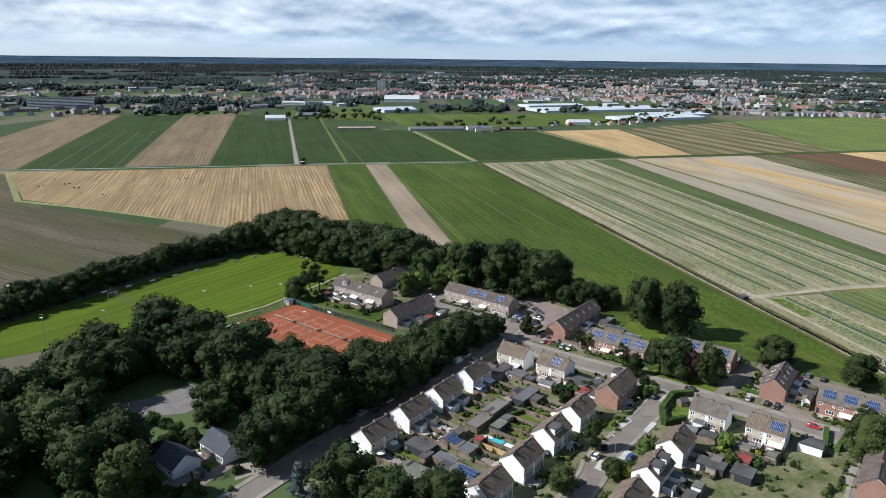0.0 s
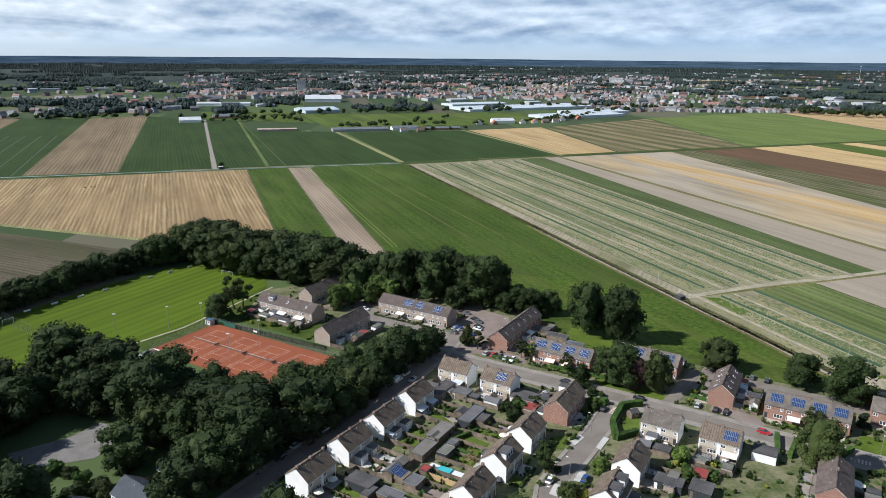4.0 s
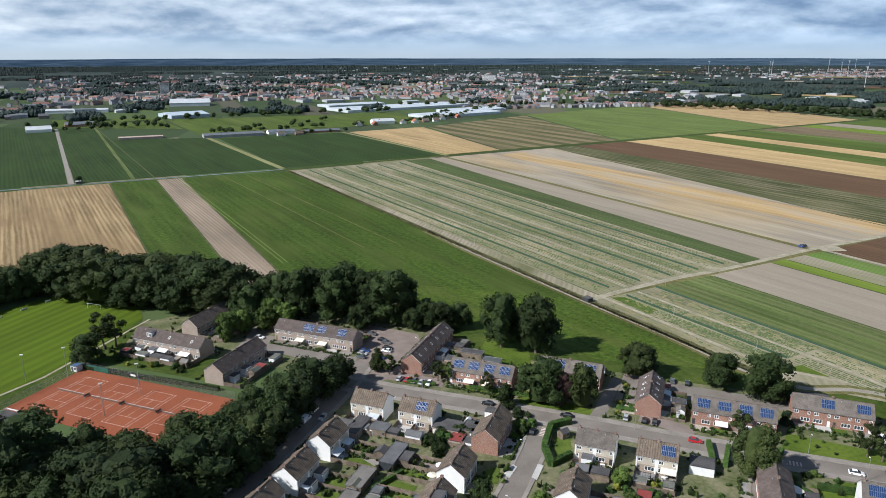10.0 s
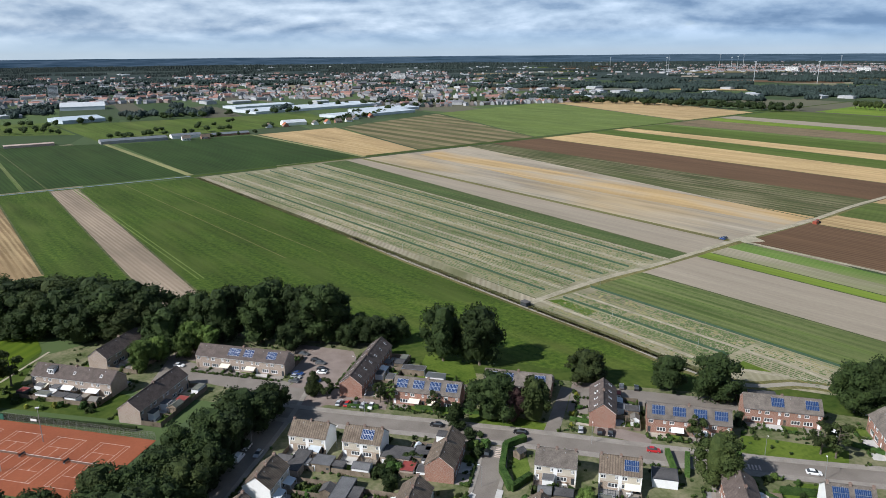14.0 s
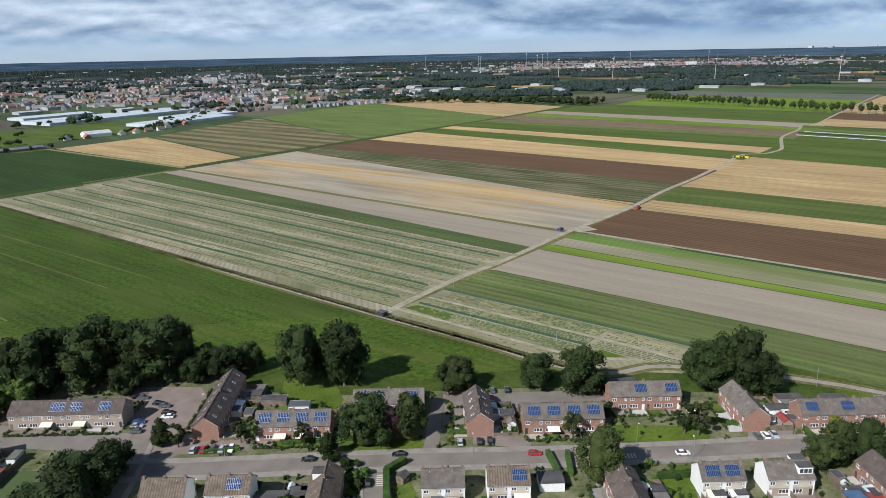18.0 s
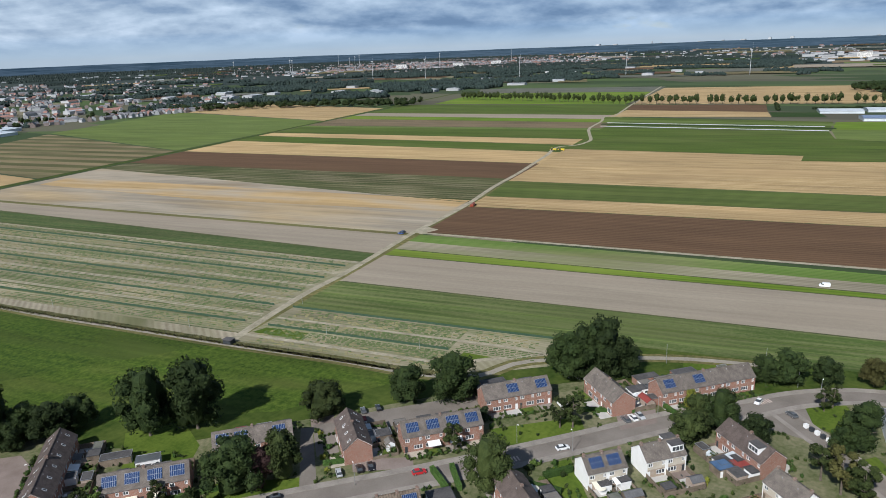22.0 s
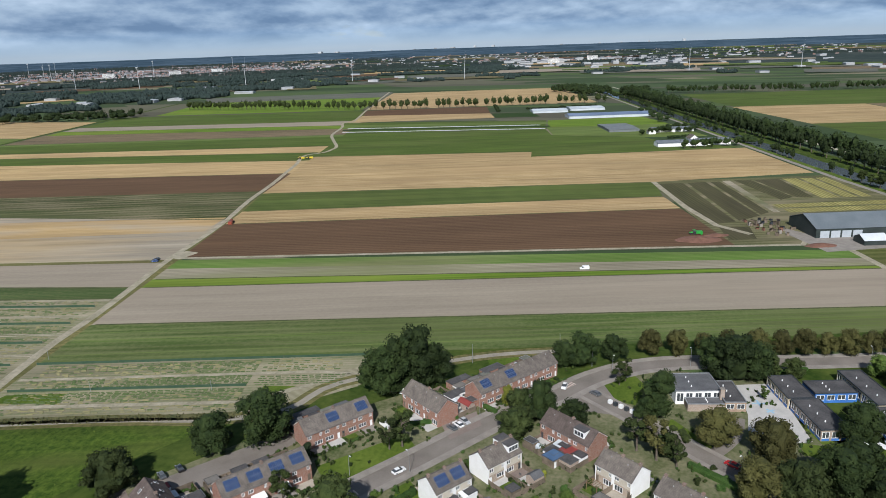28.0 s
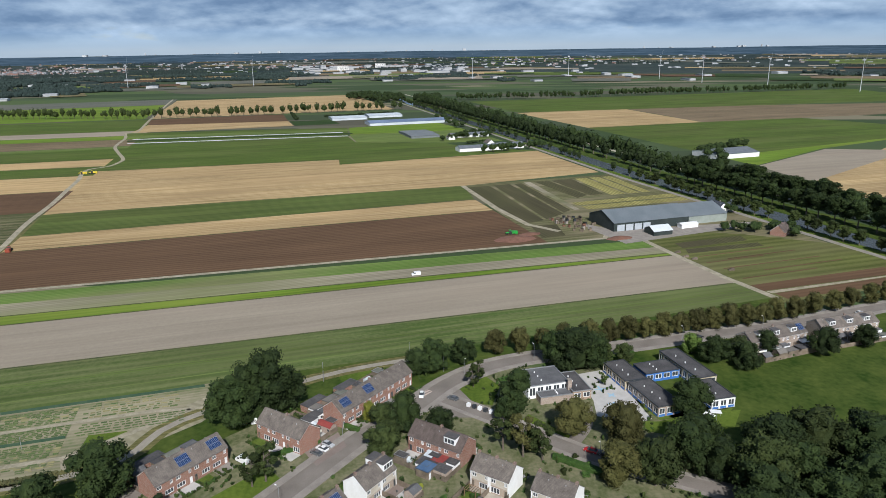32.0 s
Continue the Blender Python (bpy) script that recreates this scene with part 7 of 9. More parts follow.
for x, y, ang, w, d, h, rm, wm, lb in ((-71, 199, -40, 4, 3, 2.3, FELT, WOOD, "timber garden shed beside a bungalow"), (-86, 181, -40, 3.4, 2.6, 2.2, SHED_ROOFS[2], WOOD, "timber garden shed beside a bungalow"), (-69, 179, 50, 3, 2.4, 2.2, FELT, DARK_PAINT, "dark garden shed beside a bungalow")):
    shed(at(x, y, ang), w, d, h, rm, wm, lb, True)
parasol(at(-72, 185, 0, 0.04), WHITE_CLOTH)
shrubbery([(-93, 170), (-84, 188), (-74, 196), (-76, 202), (-98, 192), (-104, 174)], 18, 2.2, 5.0, [LEAF, LEAF_OLIVE, LEAF, HEDGE])
shrubbery([(-82, 162), (-66, 160), (-56, 172), (-62, 176), (-76, 172)], 12, 1.6, 3.6, [LEAF, LEAF_OLIVE, HEDGE])
shrubbery([(-58, 192), (-50, 200), (-45, 194), (-52, 187)], 7, 1.4, 3.2, [LEAF, HEDGE])
hedge([(22.7, 217.9), (24.6, 212.6), (28.6, 208.7)], 1.2, 1.6)
hedge([(22.7, 217.9), (33.1, 224.4)], 0.9, 1.5)
shed(at(88.7, 231.4, 20), 3.2, 2.6, 2.1, FELT, WOOD, "small dark garden house behind the hedge", True)
field("lawn behind the corner hedge", [(80, 219), (84, 228), (89, 236), (93, 236), (88, 223.6), (84, 219.5)], GARDEN_GRASS, rot=False, name="lawn", z=0.088)
solid("board_fence", Shape().box(0, 12, -0.05, 0.05, 0, 1.9), surface("new_larch", (0.40, 0.27, 0.13), (0.50, 0.36, 0.19), 0.5, 4.0, 0.8), "fresh wooden board fence beside the pool", "fence", at(12.8, 200.4, -37))
_t = thing("trampoline", "round garden trampoline with teal mat", "trampoline", at(9.9, 229.9, 0))
part("mat", Shape().tube((0, 0, 0.7), (0, 0, 0.74), 1.7, 1.7, 16), surface("teal_mat", (0.03, 0.10, 0.11), (0.05, 0.14, 0.15), 0.5, 3), _t)
for i in range(4):
    part("leg", Shape().tube((1.5 * math.cos(i * 1.57), 1.5 * math.sin(i * 1.57), 0), (1.5 * math.cos(i * 1.57), 1.5 * math.sin(i * 1.57), 0.72), 0.04, 0.04, 6), STEEL, _t)
field("garden ground behind the tennis court", [(-71.8, 334.3), (-27.8, 305.1), (-23, 322), (-30, 330), (-61.6, 347.7), (-75.8, 344.4)], ROUGH_GRASS, rot=False, name="lawn", z=0.02)
shrubbery([(-71, 333), (-28, 306), (-26, 312), (-66, 340)], 18, 0.9, 2.6, SHRUBS)
field("paved parking strip beside the street", [(41, 288), (47, 294), (64, 284.5), (60, 276)], CLINKER, rot=False, z=0.068)

# ---- cars ----
WHEEL = Shape()
WHEEL.tube((0, -0.11, 0), (0, 0.11, 0), 0.32, 0.32, 12)
WHEEL.tube((0, -0.12, 0), (0, 0.12, 0), 0.2, 0.2, 10, 1)
WHEEL_M = WHEEL.mesh("wheel", [surface("tyre", (0.02, 0.02, 0.02), (0.035, 0.035, 0.035), 2, 8, 0.9), ALU])
LAMP_M = Shape().box(-0.03, 0.03, -0.18, 0.18, -0.07, 0.07).mesh("headlight", glass_mat("lamp_glass", (0.7, 0.7, 0.7)))
TAIL_M = Shape().box(-0.03, 0.03, -0.16, 0.16, -0.08, 0.08).mesh("taillight", glass_mat("red_lamp", (0.35, 0.02, 0.02)))
CARS = {}


def loft(sections, k=0):
    """A closed skin through rectangles (x, half width, z0, z1, half width at the top)."""
    s = Shape()
    v = []
    for x, w, z0, z1, wt in sections:
        v += [(x, -w, z0), (x, w, z0), (x, w * 1.0, (z0 + z1) / 2), (x, wt, z1), (x, -wt, z1), (x, -w, (z0 + z1) / 2)]
    f = []
    for i in range(len(sections) - 1):
        a, b = i * 6, (i + 1) * 6
        f += [(a + j, b + j, b + (j + 1) % 6, a + (j + 1) % 6) for j in range(6)]
    f += [tuple(range(5, -1, -1)), tuple(range(len(v) - 6, len(v)))]
    s.faces(v, f, k)
    return s


def car(x, y, ang, colour, name, van=False, group="parked cars", exact=False, where="parked on the street"):
    if not exact:
        x, y = S(x, y)
    key = (colour, van)
    if key not in CARS:
        paint = bpy.data.materials.new("car_paint")
        paint.use_nodes = True
        p = paint.node_tree.nodes["Principled BSDF"]
        p.inputs["Base Color"].default_value = (*colour, 1)
        p.inputs["Roughness"].default_value = 0.3
        p.inputs["Coat Weight"].default_value = 0.6
        if van:
            body = loft([(-2.5, 0.9, 0.35, 1.9, 0.85), (-2.4, 0.95, 0.3, 2.05, 0.85), (1.0, 0.95, 0.3, 2.05, 0.85), (1.35, 0.95, 0.3, 1.35, 0.9), (2.3, 0.93, 0.3, 1.05, 0.85), (2.5, 0.85, 0.4, 0.8, 0.8)])
            cab = loft([(0.3, 0.96, 1.25, 1.8, 0.87), (1.05, 0.955, 1.25, 1.85, 0.86), (1.5, 0.93, 1.2, 1.32, 0.85)])
        else:
            body = loft([(-2.15, 0.78, 0.4, 0.85, 0.72), (-2.05, 0.86, 0.28, 0.95, 0.8), (-1.2, 0.88, 0.22, 0.98, 0.82), (0.9, 0.88, 0.22, 0.95, 0.82), (1.9, 0.86, 0.26, 0.78, 0.76), (2.15, 0.76, 0.36, 0.62, 0.68)])
            cab = loft([(-1.95, 0.80, 0.9, 0.97, 0.74), (-1.35, 0.80, 0.9, 1.40, 0.62), (0.15, 0.80, 0.9, 1.44, 0.62), (1.05, 0.80, 0.88, 0.94, 0.74)])
        roof = Shape().box(-1.3, 0.12, -0.61, 0.61, 1.405, 1.455) if not van else Shape().box(-2.3, 0.95, -0.84, 0.84, 2.05, 2.075)
        CARS[key] = (body.mesh("body", paint), cab.mesh("glass", GLASS), roof.mesh("roof", paint))
    b, c, r = CARS[key]
    t = thing("van" if van else "car", f"{name} {'van' if van else 'car'} {where}", "van" if van else "car", pose(x, y, 0.09, 0, 0, ang), group)
    part("body", b, None, t)
    part("glass", c, None, t)
    part("roof", r, None, t)
    wx = 1.45 if van else 1.3
    for sx in (-wx, wx):
        for sy in (-0.78, 0.78):
            part("wheel", WHEEL_M, None, t, "", pose(sx, sy, 0.32))
    for sy in (-0.6, 0.6):
        part("headlight", LAMP_M, None, t, "", pose(2.42 if van else 2.08, sy, 0.66))
        part("taillight", TAIL_M, None, t, "", pose(-2.5 if van else -2.1, sy, 0.75))
    return t


WHT, BLK, GRY, SIL, RED_, BLU = (0.78, 0.78, 0.77), (0.012, 0.012, 0.014), (0.10, 0.105, 0.11), (0.42, 0.43, 0.44), (0.42, 0.015, 0.02), (0.02, 0.06, 0.22)
NAMES = {WHT: "white", BLK: "black", GRY: "dark grey", SIL: "silver", RED_: "bright red", BLU: "dark blue"}
A_, B_ = 53.5, -37.4
for x, y, a, c in ((95.7, 243.6, B_, BLK), (143.5, 260.2, A_, GRY), (147.7, 258.2, A_, GRY), (152.1, 255.1, A_, BLK), (115.2, 237.2, A_, SIL), (120.3, 233.7, A_, BLK), (123, 231.6, A_, BLK), (129.2, 217.6, B_, RED_), (80, 236.5, A_, BLK), (72.1, 258.7, B_, BLK),
                   (-4.7, 341.9, B_, WHT), (-14.3, 352.8, A_, BLK), (-11.9, 357.1, A_, GRY), (50.1, 195.3, A_, WHT), (41.9, 180.6, A_, BLK), (35.4, 196.8, A_, BLK), (60.6, 195.1, A_, BLU), (165.2, 189.0, B_, WHT), (192.8, 180.1, A_, GRY), (195.2, 178.6, A_, WHT), (197.6, 177.0, A_, SIL), (229.8, 147.4, A_ - 60, WHT), (226.5, 136, A_, GRY),
                   (188.9, 93.8, A_, RED_), (186.6, 90, A_, BLK), (275.9, 27.4, -72, BLK), (304, -42, -72, GRY), (299, -57.9, -72, WHT), (292.7, -46.2, -72, SIL),
                   (46.0, 286.4, A_, SIL), (48.6, 284.7, A_, RED_), (51.0, 283.0, A_, GRY), (53.4, 281.4, A_, SIL), (55.8, 279.6, A_, WHT), (47.1, 325.8, B_, BLK), (48.2, 322.6, B_, GRY), (47.4, 316.7, B_, BLK), (46.4, 313.8, B_, WHT), (37.6, 316.3, B_, BLU), (36.2, 313.6, B_, SIL), (34.8, 310.2, B_, GRY), (35.0, 336.4, B_, BLK), (44, 334, B_, GRY), (40.5, 305.5, B_, GRY), (42.5, 307.8, B_, BLU),
                   (-23.5, 223.8, A_, GRY), (-17.4, 228.4, A_, WHT), (-15.2, 240.6, A_, RED_), (-7.2, 252.7, A_, WHT), (-2.4, 255.2, A_, GRY), (-4.6, 250.6, A_, BLK), (-10, 247, A_, BLK), (11.2, 268.9, A_, WHT), (13.8, 263.5, A_, SIL), (-30, 212, A_, BLK), (-26, 219, A_, SIL)):
    car(x, y, a + (180 if (int(x * 7) % 3 == 0) else 0), c, NAMES[c])
for x, y, a in ((7.9, 263.2, A_), (213.6, 209.2, A_ + 20), (189.8, 202.4, A_)):
    car(x, y, a, WHT, "white", True)
car(378, 153, 104, WHT, "white", True, where="standing on the fallow strip")


def caravan(x, y, a):
    t = thing("caravan", "white caravan parked beside the house", "caravan", at(x, y, a))
    part("body", loft([(-2.2, 1.0, 0.5, 2.3, 0.9), (-2.0, 1.05, 0.4, 2.5, 0.95), (1.8, 1.05, 0.4, 2.5, 0.95), (2.3, 1.0, 0.6, 1.6, 0.9)]), WHITE_PAINT, t)
    part("glass", Shape().box(-1.4, 1.2, -1.07, 1.07, 1.3, 1.9), GLASS, t)
    for s in (-0.9, 0.9):
        part("wheel", WHEEL_M, None, t, "", pose(0, s, 0.32))


caravan(214.5, 205, 20)


# ---- street lamps ----
def street_lamp(x, y, ang, h=7.0, label="grey street lamp with a curved arm"):
    t = thing("street_lamp", label, "street lamp", at(x, y, ang), "street lamps")
    part("pole", Shape().tube((0, 0, 0), (0, 0, h - 0.4), 0.09, 0.05, 7), STEEL, t)
    part("arm", Shape().tube((0, 0, h - 0.45), (0.9, 0, h), 0.04, 0.035, 6), STEEL, t)
    part("lamp_head", Shape().box(0.7, 1.35, -0.13, 0.13, h - 0.04, h + 0.1), WHITE_PAINT, t)


for x, y, a in ((-25.3, 228.8, -37), (70.7, 221.7, 143), (97, 261.8, -127), (13.2, 272.9, -37), (165.8, 185.8, 53), (160.3, 202.7, -127), (113.9, 229.2, 53), (94.9, 251.8, -127), (56, 196, 143), (45, 183, -37), (52.3, 276, 53), (59, 309, 143), (203, 173, -127), (247, 131, 200), (250, 139, 200), (184, 92, 143), (258, 102, 20), (210, 160, 53), (-36, 204, -37), (37.6, 258.4, 53), (128, 246, 143), (272, 36, 15), (281, -3, 15)):
    street_lamp(x, y, a)

# ---- tennis courts ----
TC = at(-71, 324, -37.2)     # local x along the row of courts, y negative towards the wood
_t = thing("tennis_courts", "four red clay tennis courts with white lines", "tennis court", TC)
part("clay", Shape().box(-3, 69, -34, 1.0, 0, 0.06), CLAY, _t)
for cx in (9.3, 25.4, 41.6, 57.8):
    for x0, x1, y0, y1 in ((cx - 5.49, cx - 5.41, -27.9, -4.1), (cx + 5.41, cx + 5.49, -27.9, -4.1), (cx - 4.15, cx - 4.07, -27.9, -4.1), (cx + 4.07, cx + 4.15, -27.9, -4.1), (cx - 5.49, cx + 5.49, -28.0, -27.9), (cx - 5.49, cx + 5.49, -4.1, -4.0), (cx - 4.1, cx + 4.1, -22.45, -22.37), (cx - 4.1, cx + 4.1, -9.63, -9.55), (cx - 0.04, cx + 0.04, -22.4, -9.6)):
        e = 0.012
        part("court_line", Shape().box(x0 - e, x1 + e, y0 - e, y1 + e, 0.05, 0.07), WHITE_LINE, _t)
    n_ = Shape()
    n_.box(cx - 6.4, cx + 6.4, -16.01, -15.99, 0.1, 0.9)
    part("net", n_, surface("net", (0.12, 0.075, 0.055), (0.18, 0.11, 0.08), 1, 8), _t)
    part("net_band", Shape().box(cx - 6.4, cx + 6.4, -16.03, -15.97, 0.9, 0.97), WHITE_PAINT, _t)
for bx in (17, 33.5, 49.8):
    b_ = thing("bench", "dark bench between two tennis courts", "bench", TC @ pose(bx, -16, 0.06))
    part("seat", Shape().box(-0.3, 0.3, -1.2, 1.2, 0.4, 0.47), DARK_PAINT, b_)
    part("backrest", Shape().box(-0.04, 0.04, -1.2, 1.2, 0.55, 0.95), DARK_PAINT, b_)
    for sy in (-1, 1):
        part("leg", Shape().box(-0.25, 0.25, sy - 0.05, sy + 0.05, 0, 0.4), STEEL, b_)


def mesh_fence(m, length, tall, label, step=3.0, mat=None):
    t = thing("fence", label, "fence", m)
    n = round(length / step)
    pm = Shape().tube((0, 0, 0), (0, 0, tall), 0.04, 0.04, 6).mesh("post", STEEL)
    w = Shape()
    for k in range(5):
        z = 0.1 + (tall - 0.15) * k / 4
        w.box(0, step, -0.012, 0.012, z - 0.012, z + 0.012)
    for k in range(12):
        w.box(step * k / 12 - 0.01, step * k / 12 + 0.01, -0.01, 0.01, 0.1, tall - 0.04)
    wm = w.mesh("wire_mesh", mat or STEEL)
    for i in range(n):
        part("post", pm, None, t, "", pose(i * step, 0, 0))
        part("wire_mesh", wm, None, t, "", pose(i * step, 0, 0))


GREEN_NET = surface("green_windscreen", (0.02, 0.085, 0.06), (0.035, 0.12, 0.085), 0.5, 4, 0.9)
mesh_fence(TC @ pose(-3, 1.2, 0), 72, 3.0, "wire fence round the tennis courts")
mesh_fence(TC @ pose(-3, -34, 0, 0, 0, 90), 36, 3.0, "wire fence round the tennis courts")
hedge([(-73, 327), (-21, 294)], 1.2, 1.6, "ivy hedge along the tennis fence", LEAF)
solid("windscreen", Shape().box(0, 11, -0.03, 0.03, 0.2, 2.4), GREEN_NET, "green windscreen on the tennis fence", "windscreen", TC @ pose(-1, 1.0, 0))
solid("sign", Shape().box(0, 2.4, -0.03, 0.03, 1.2, 2.0), WHITE_PAINT, "plain white board on the tennis fence", "sign", TC @ pose(21, 1.0, 0))


def flood_mast(x, y, h, label="tall grey floodlight mast"):
    t = thing("floodlight_mast", label, "floodlight", at(x, y, 0), "floodlight masts")
    part("pole", Shape().tube((0, 0, 0), (0, 0, h), 0.14, 0.07, 8), STEEL, t)
    part("lamp_head", Shape().box(-0.6, 0.6, -0.25, 0.25, h, h + 0.35), WHITE_PAINT, t)


for x, y, h in ((-48.7, 298.2, 12), (-58.5, 284.1, 12), (-77.2, 320.5, 12), (-196, 299.8, 15), (-91.4, 319.4, 11), (-142, 277, 13), (-164, 269.4, 12), (-172, 250, 16), (-110, 308, 12)):
    flood_mast(x, y, h)
_t = thing("clubhouse", "small white clubhouse with a railed roof terrace", "building", at(-88, 285, -37))
part("wall", Shape().box(-4.5, 4.5, -3.5, 3.5, 0, 2.8), WHITE_WALL, _t)
part("roof", Shape().box(-4.7, 4.7, -3.7, 3.7, 2.8, 2.95), FELT, _t)
for sx in (-4.5, 4.5):
    part("railing", Shape().box(sx - 0.04, sx + 0.04, -3.6, 3.6, 3.5, 3.95), WHITE_PAINT, _t)
for sy in (-3.5, 3.5):
    part("railing", Shape().box(-4.5, 4.5, sy - 0.04, sy + 0.04, 3.5, 3.95), WHITE_PAINT, _t)
    for k in range(5):
        part("post", Shape().box(-4.4 + k * 2.2 - 0.04, -4.4 + k * 2.2 + 0.04, sy - 0.04, sy + 0.04, 2.95, 3.95), WHITE_PAINT, _t)

# ---- sports field ----
field("mown football field with pale stripes", [(-62, 404), (-104, 425), (-120, 411), (-146, 378), (-172, 333), (-196, 286), (-178, 252), (-150, 272), (-103, 304), (-84, 325), (-57, 380)], rows("football_turf", (0.058, 0.095, 0.005), (0.082, 0.120, 0.007), (0.070, 0.107, 0.006), 5.5, 56, streak=0.35, contrast=(0.3, 0.7)), rot=False, z=0.05)
field("mown grass beside the tennis courts", [(-84, 325), (-103, 304), (-92, 294), (-74, 318), (-62, 338), (-57, 380)], ROUGH_GRASS, rot=False, z=0.045)
strip("gravel path beside the football field", [(-54, 378), (-86, 322), (-106, 300)], 1.2, TRACK, 0.07, rot=False, name="path", category="path")


def goal(x, y, ang, w=7.3, h=2.44):
    t = thing("football_goal", "white football goal with net", "goal", at(x, y, ang), "football goals")
    for sx in (-w / 2, w / 2):
        part("post", Shape().tube((sx, 0, 0), (sx, 0, h), 0.08, 0.08, 7), WHITE_PAINT, t)
        part("back_stay", Shape().tube((sx, 0, h), (sx, 1.6, 0), 0.03, 0.03, 5), WHITE_PAINT, t)
    part("crossbar", Shape().tube((-w / 2, 0, h), (w / 2, 0, h), 0.08, 0.08, 7), WHITE_PAINT, t)
    n = Shape()
    for i in range(15):
        a = -w / 2 + w * i / 14
        n.tube((a, 0, h), (a, 1.6, 0), 0.012, 0.012, 3)
    part("net", n, WHITE_PAINT, t)


goal(-81.5, 400.0, -30)
goal(-164, 330, 56, 5)
goal(-148, 268, 56, 5)
for i in range(9):
    x, y = -172 + i * 8.2, 334 + i * 10.1
    solid("board", Shape().box(0, 3.2, -0.05, 0.05, 0.1, 1.0), WHITE_PAINT, "white board along the football field", "board", at(x, y, 52), "field boards") if i != 5 else None
_t = thing("ball_net", "tall net frame at the end of the field", "net", at(-168, 333, -42))
for k in range(9):
    part("post", Shape().tube((k * 4, 0, 0), (k * 4, 0, 5), 0.06, 0.05, 6), STEEL, _t)
for z in (0.6, 1.9, 3.2, 5.0):
    part("wire", Shape().box(0, 32, -0.015, 0.015, z - 0.015, z + 0.015), STEEL, _t)
mesh_fence(at(-104, 424, -27), 48, 1.2, "low rail fence at the end of the football field")

# ---- school and gym ----
def block(name, label, x, y, ang, w, d, h, wall_mat, roof_mat, glazed=(), panels=None):
    """A flat-roofed block with window bands; local centre at x, y."""
    t = thing(name, label, "building", at(x, y, ang))
    s = Shape()
    hw, hd = w / 2, d / 2
    sides = {"s": (Vector((-hw, -hd, 0)), Vector((1, 0, 0)), w), "n": (Vector((hw, hd, 0)), Vector((-1, 0, 0)), w), "e": (Vector((hw, -hd, 0)), Vector((0, 1, 0)), d), "w": (Vector((-hw, hd, 0)), Vector((0, -1, 0)), d)}
    for k, (o, ux, L_) in sides.items():
        holes = []
        if k in glazed:
            n = int(L_ / 3)
            for i in range(n):
                a = (i + 0.12) * L_ / n
                holes.append((a, a + L_ / n * 0.76, 1.0, h - 0.6))
        facade(s, o, ux, L_, h, holes)
        for q in holes:
            rot = {"s": 0, "e": 90, "n": 180, "w": 270}[k]
            window(t, q[1] - q[0], q[3] - q[2], Matrix.Translation(o + ux * q[0] + Vector((0, 0, q[2]))) @ pose(0, 0, 0, 0, 0, rot) @ pose(0, 0.07, 0), 2)
            if panels:
                pn = Shape().box(0, q[1] - q[0], -0.03, 0.0, 0.15, 0.95)
                part("panel", pn, panels, t, "blue panel", Matrix.Translation(o + ux * q[0]) @ pose(0, 0, 0, 0, 0, rot))
    part("wall", s, wall_mat, t)
    part("roof", Shape().box(-hw, hw, -hd, hd, h - 0.1, h + 0.02), roof_mat, t)
    e = Shape()
    e.lattice([-hw - 0.15, -hw + 0.15, hw - 0.15, hw + 0.15], [-hd - 0.15, -hd + 0.15, hd - 0.15, hd + 0.15], [(1, 1)], 0, 0.3)
    e.v = [(x_, z_, h - 0.05 + y_) for x_, y_, z_ in e.v]
    part("roof_edge", e, DARK_PAINT if panels else STEEL, t)
    for k in range(3):
        part("vent_pipe", Shape().tube((-hw + (k + 1) * w / 4, hd * 0.2, h), (-hw + (k + 1) * w / 4, hd * 0.2, h + 0.6), 0.22, 0.18, 7), WHITE_PAINT, t)
    return t


BROWN_PANELS = surface("brown_panels", (0.28, 0.20, 0.14), (0.36, 0.27, 0.2), 0.5, 4)
PALE_BRICK = brickwork("pale_school_brick", (0.42, 0.34, 0.20), (0.52, 0.43, 0.28), (0.42, 0.38, 0.32))
block("school_wing", "dark-roofed school wing with pale brick walls", 238.4, 70.2, 14, 16.2, 8.6, 3.8, PALE_BRICK, FELT, "nw", BLUE_PANEL)
block("school_wing", "low school wing with blue window panels", 219.7, 64.5, 15, 19, 9, 3.8, TAN_BRICK, FELT, "nw", BLUE_PANEL)
block("school_wing", "long dark-roofed school wing with pale brick ends", 242.4, 44.7, 14, 24.5, 8, 4.2, PALE_BRICK, FELT, "nw", BLUE_PANEL)
block("school_wing", "school wing with a dark roof and blue panels", 221, 43.3, 12, 14, 9, 3.8, WHITE_WALL, FELT, "nw", BLUE_PANEL)
block("school_link", "low school link with blue panels and a dark flat roof", 241.3, 57, 14, 9, 14, 3.5, BLUE_PANEL, FELT, "w", BLUE_PANEL)
block("gym_hall", "flat-roofed gym hall with a band of windows", 233.3, 102.7, 13, 13, 15.2, 4.8, WHITE_WALL, SHED_ROOFS[2], "w")
block("gym_annex", "low annex of the gym with a dark roof", 231, 91, 11, 15, 6.8, 3.5, BROWN_PANELS, FELT, "w")
block("gym_annex", "low brick front of the gym", 224.3, 97, 11, 4.4, 16.5, 2.7, TAN_BRICK, SHED_ROOFS[2], "")
_t = thing("chimney_stack", "square brick chimney of the gym", "chimney", at(226.5, 93.6, 11))
part("stack", Shape().box(-0.7, 0.7, -0.7, 0.7, 0, 6.4), TAN_BRICK, _t)
part("cap", Shape().box(-0.8, 0.8, -0.8, 0.8, 6.4, 6.6), PAVING, _t)
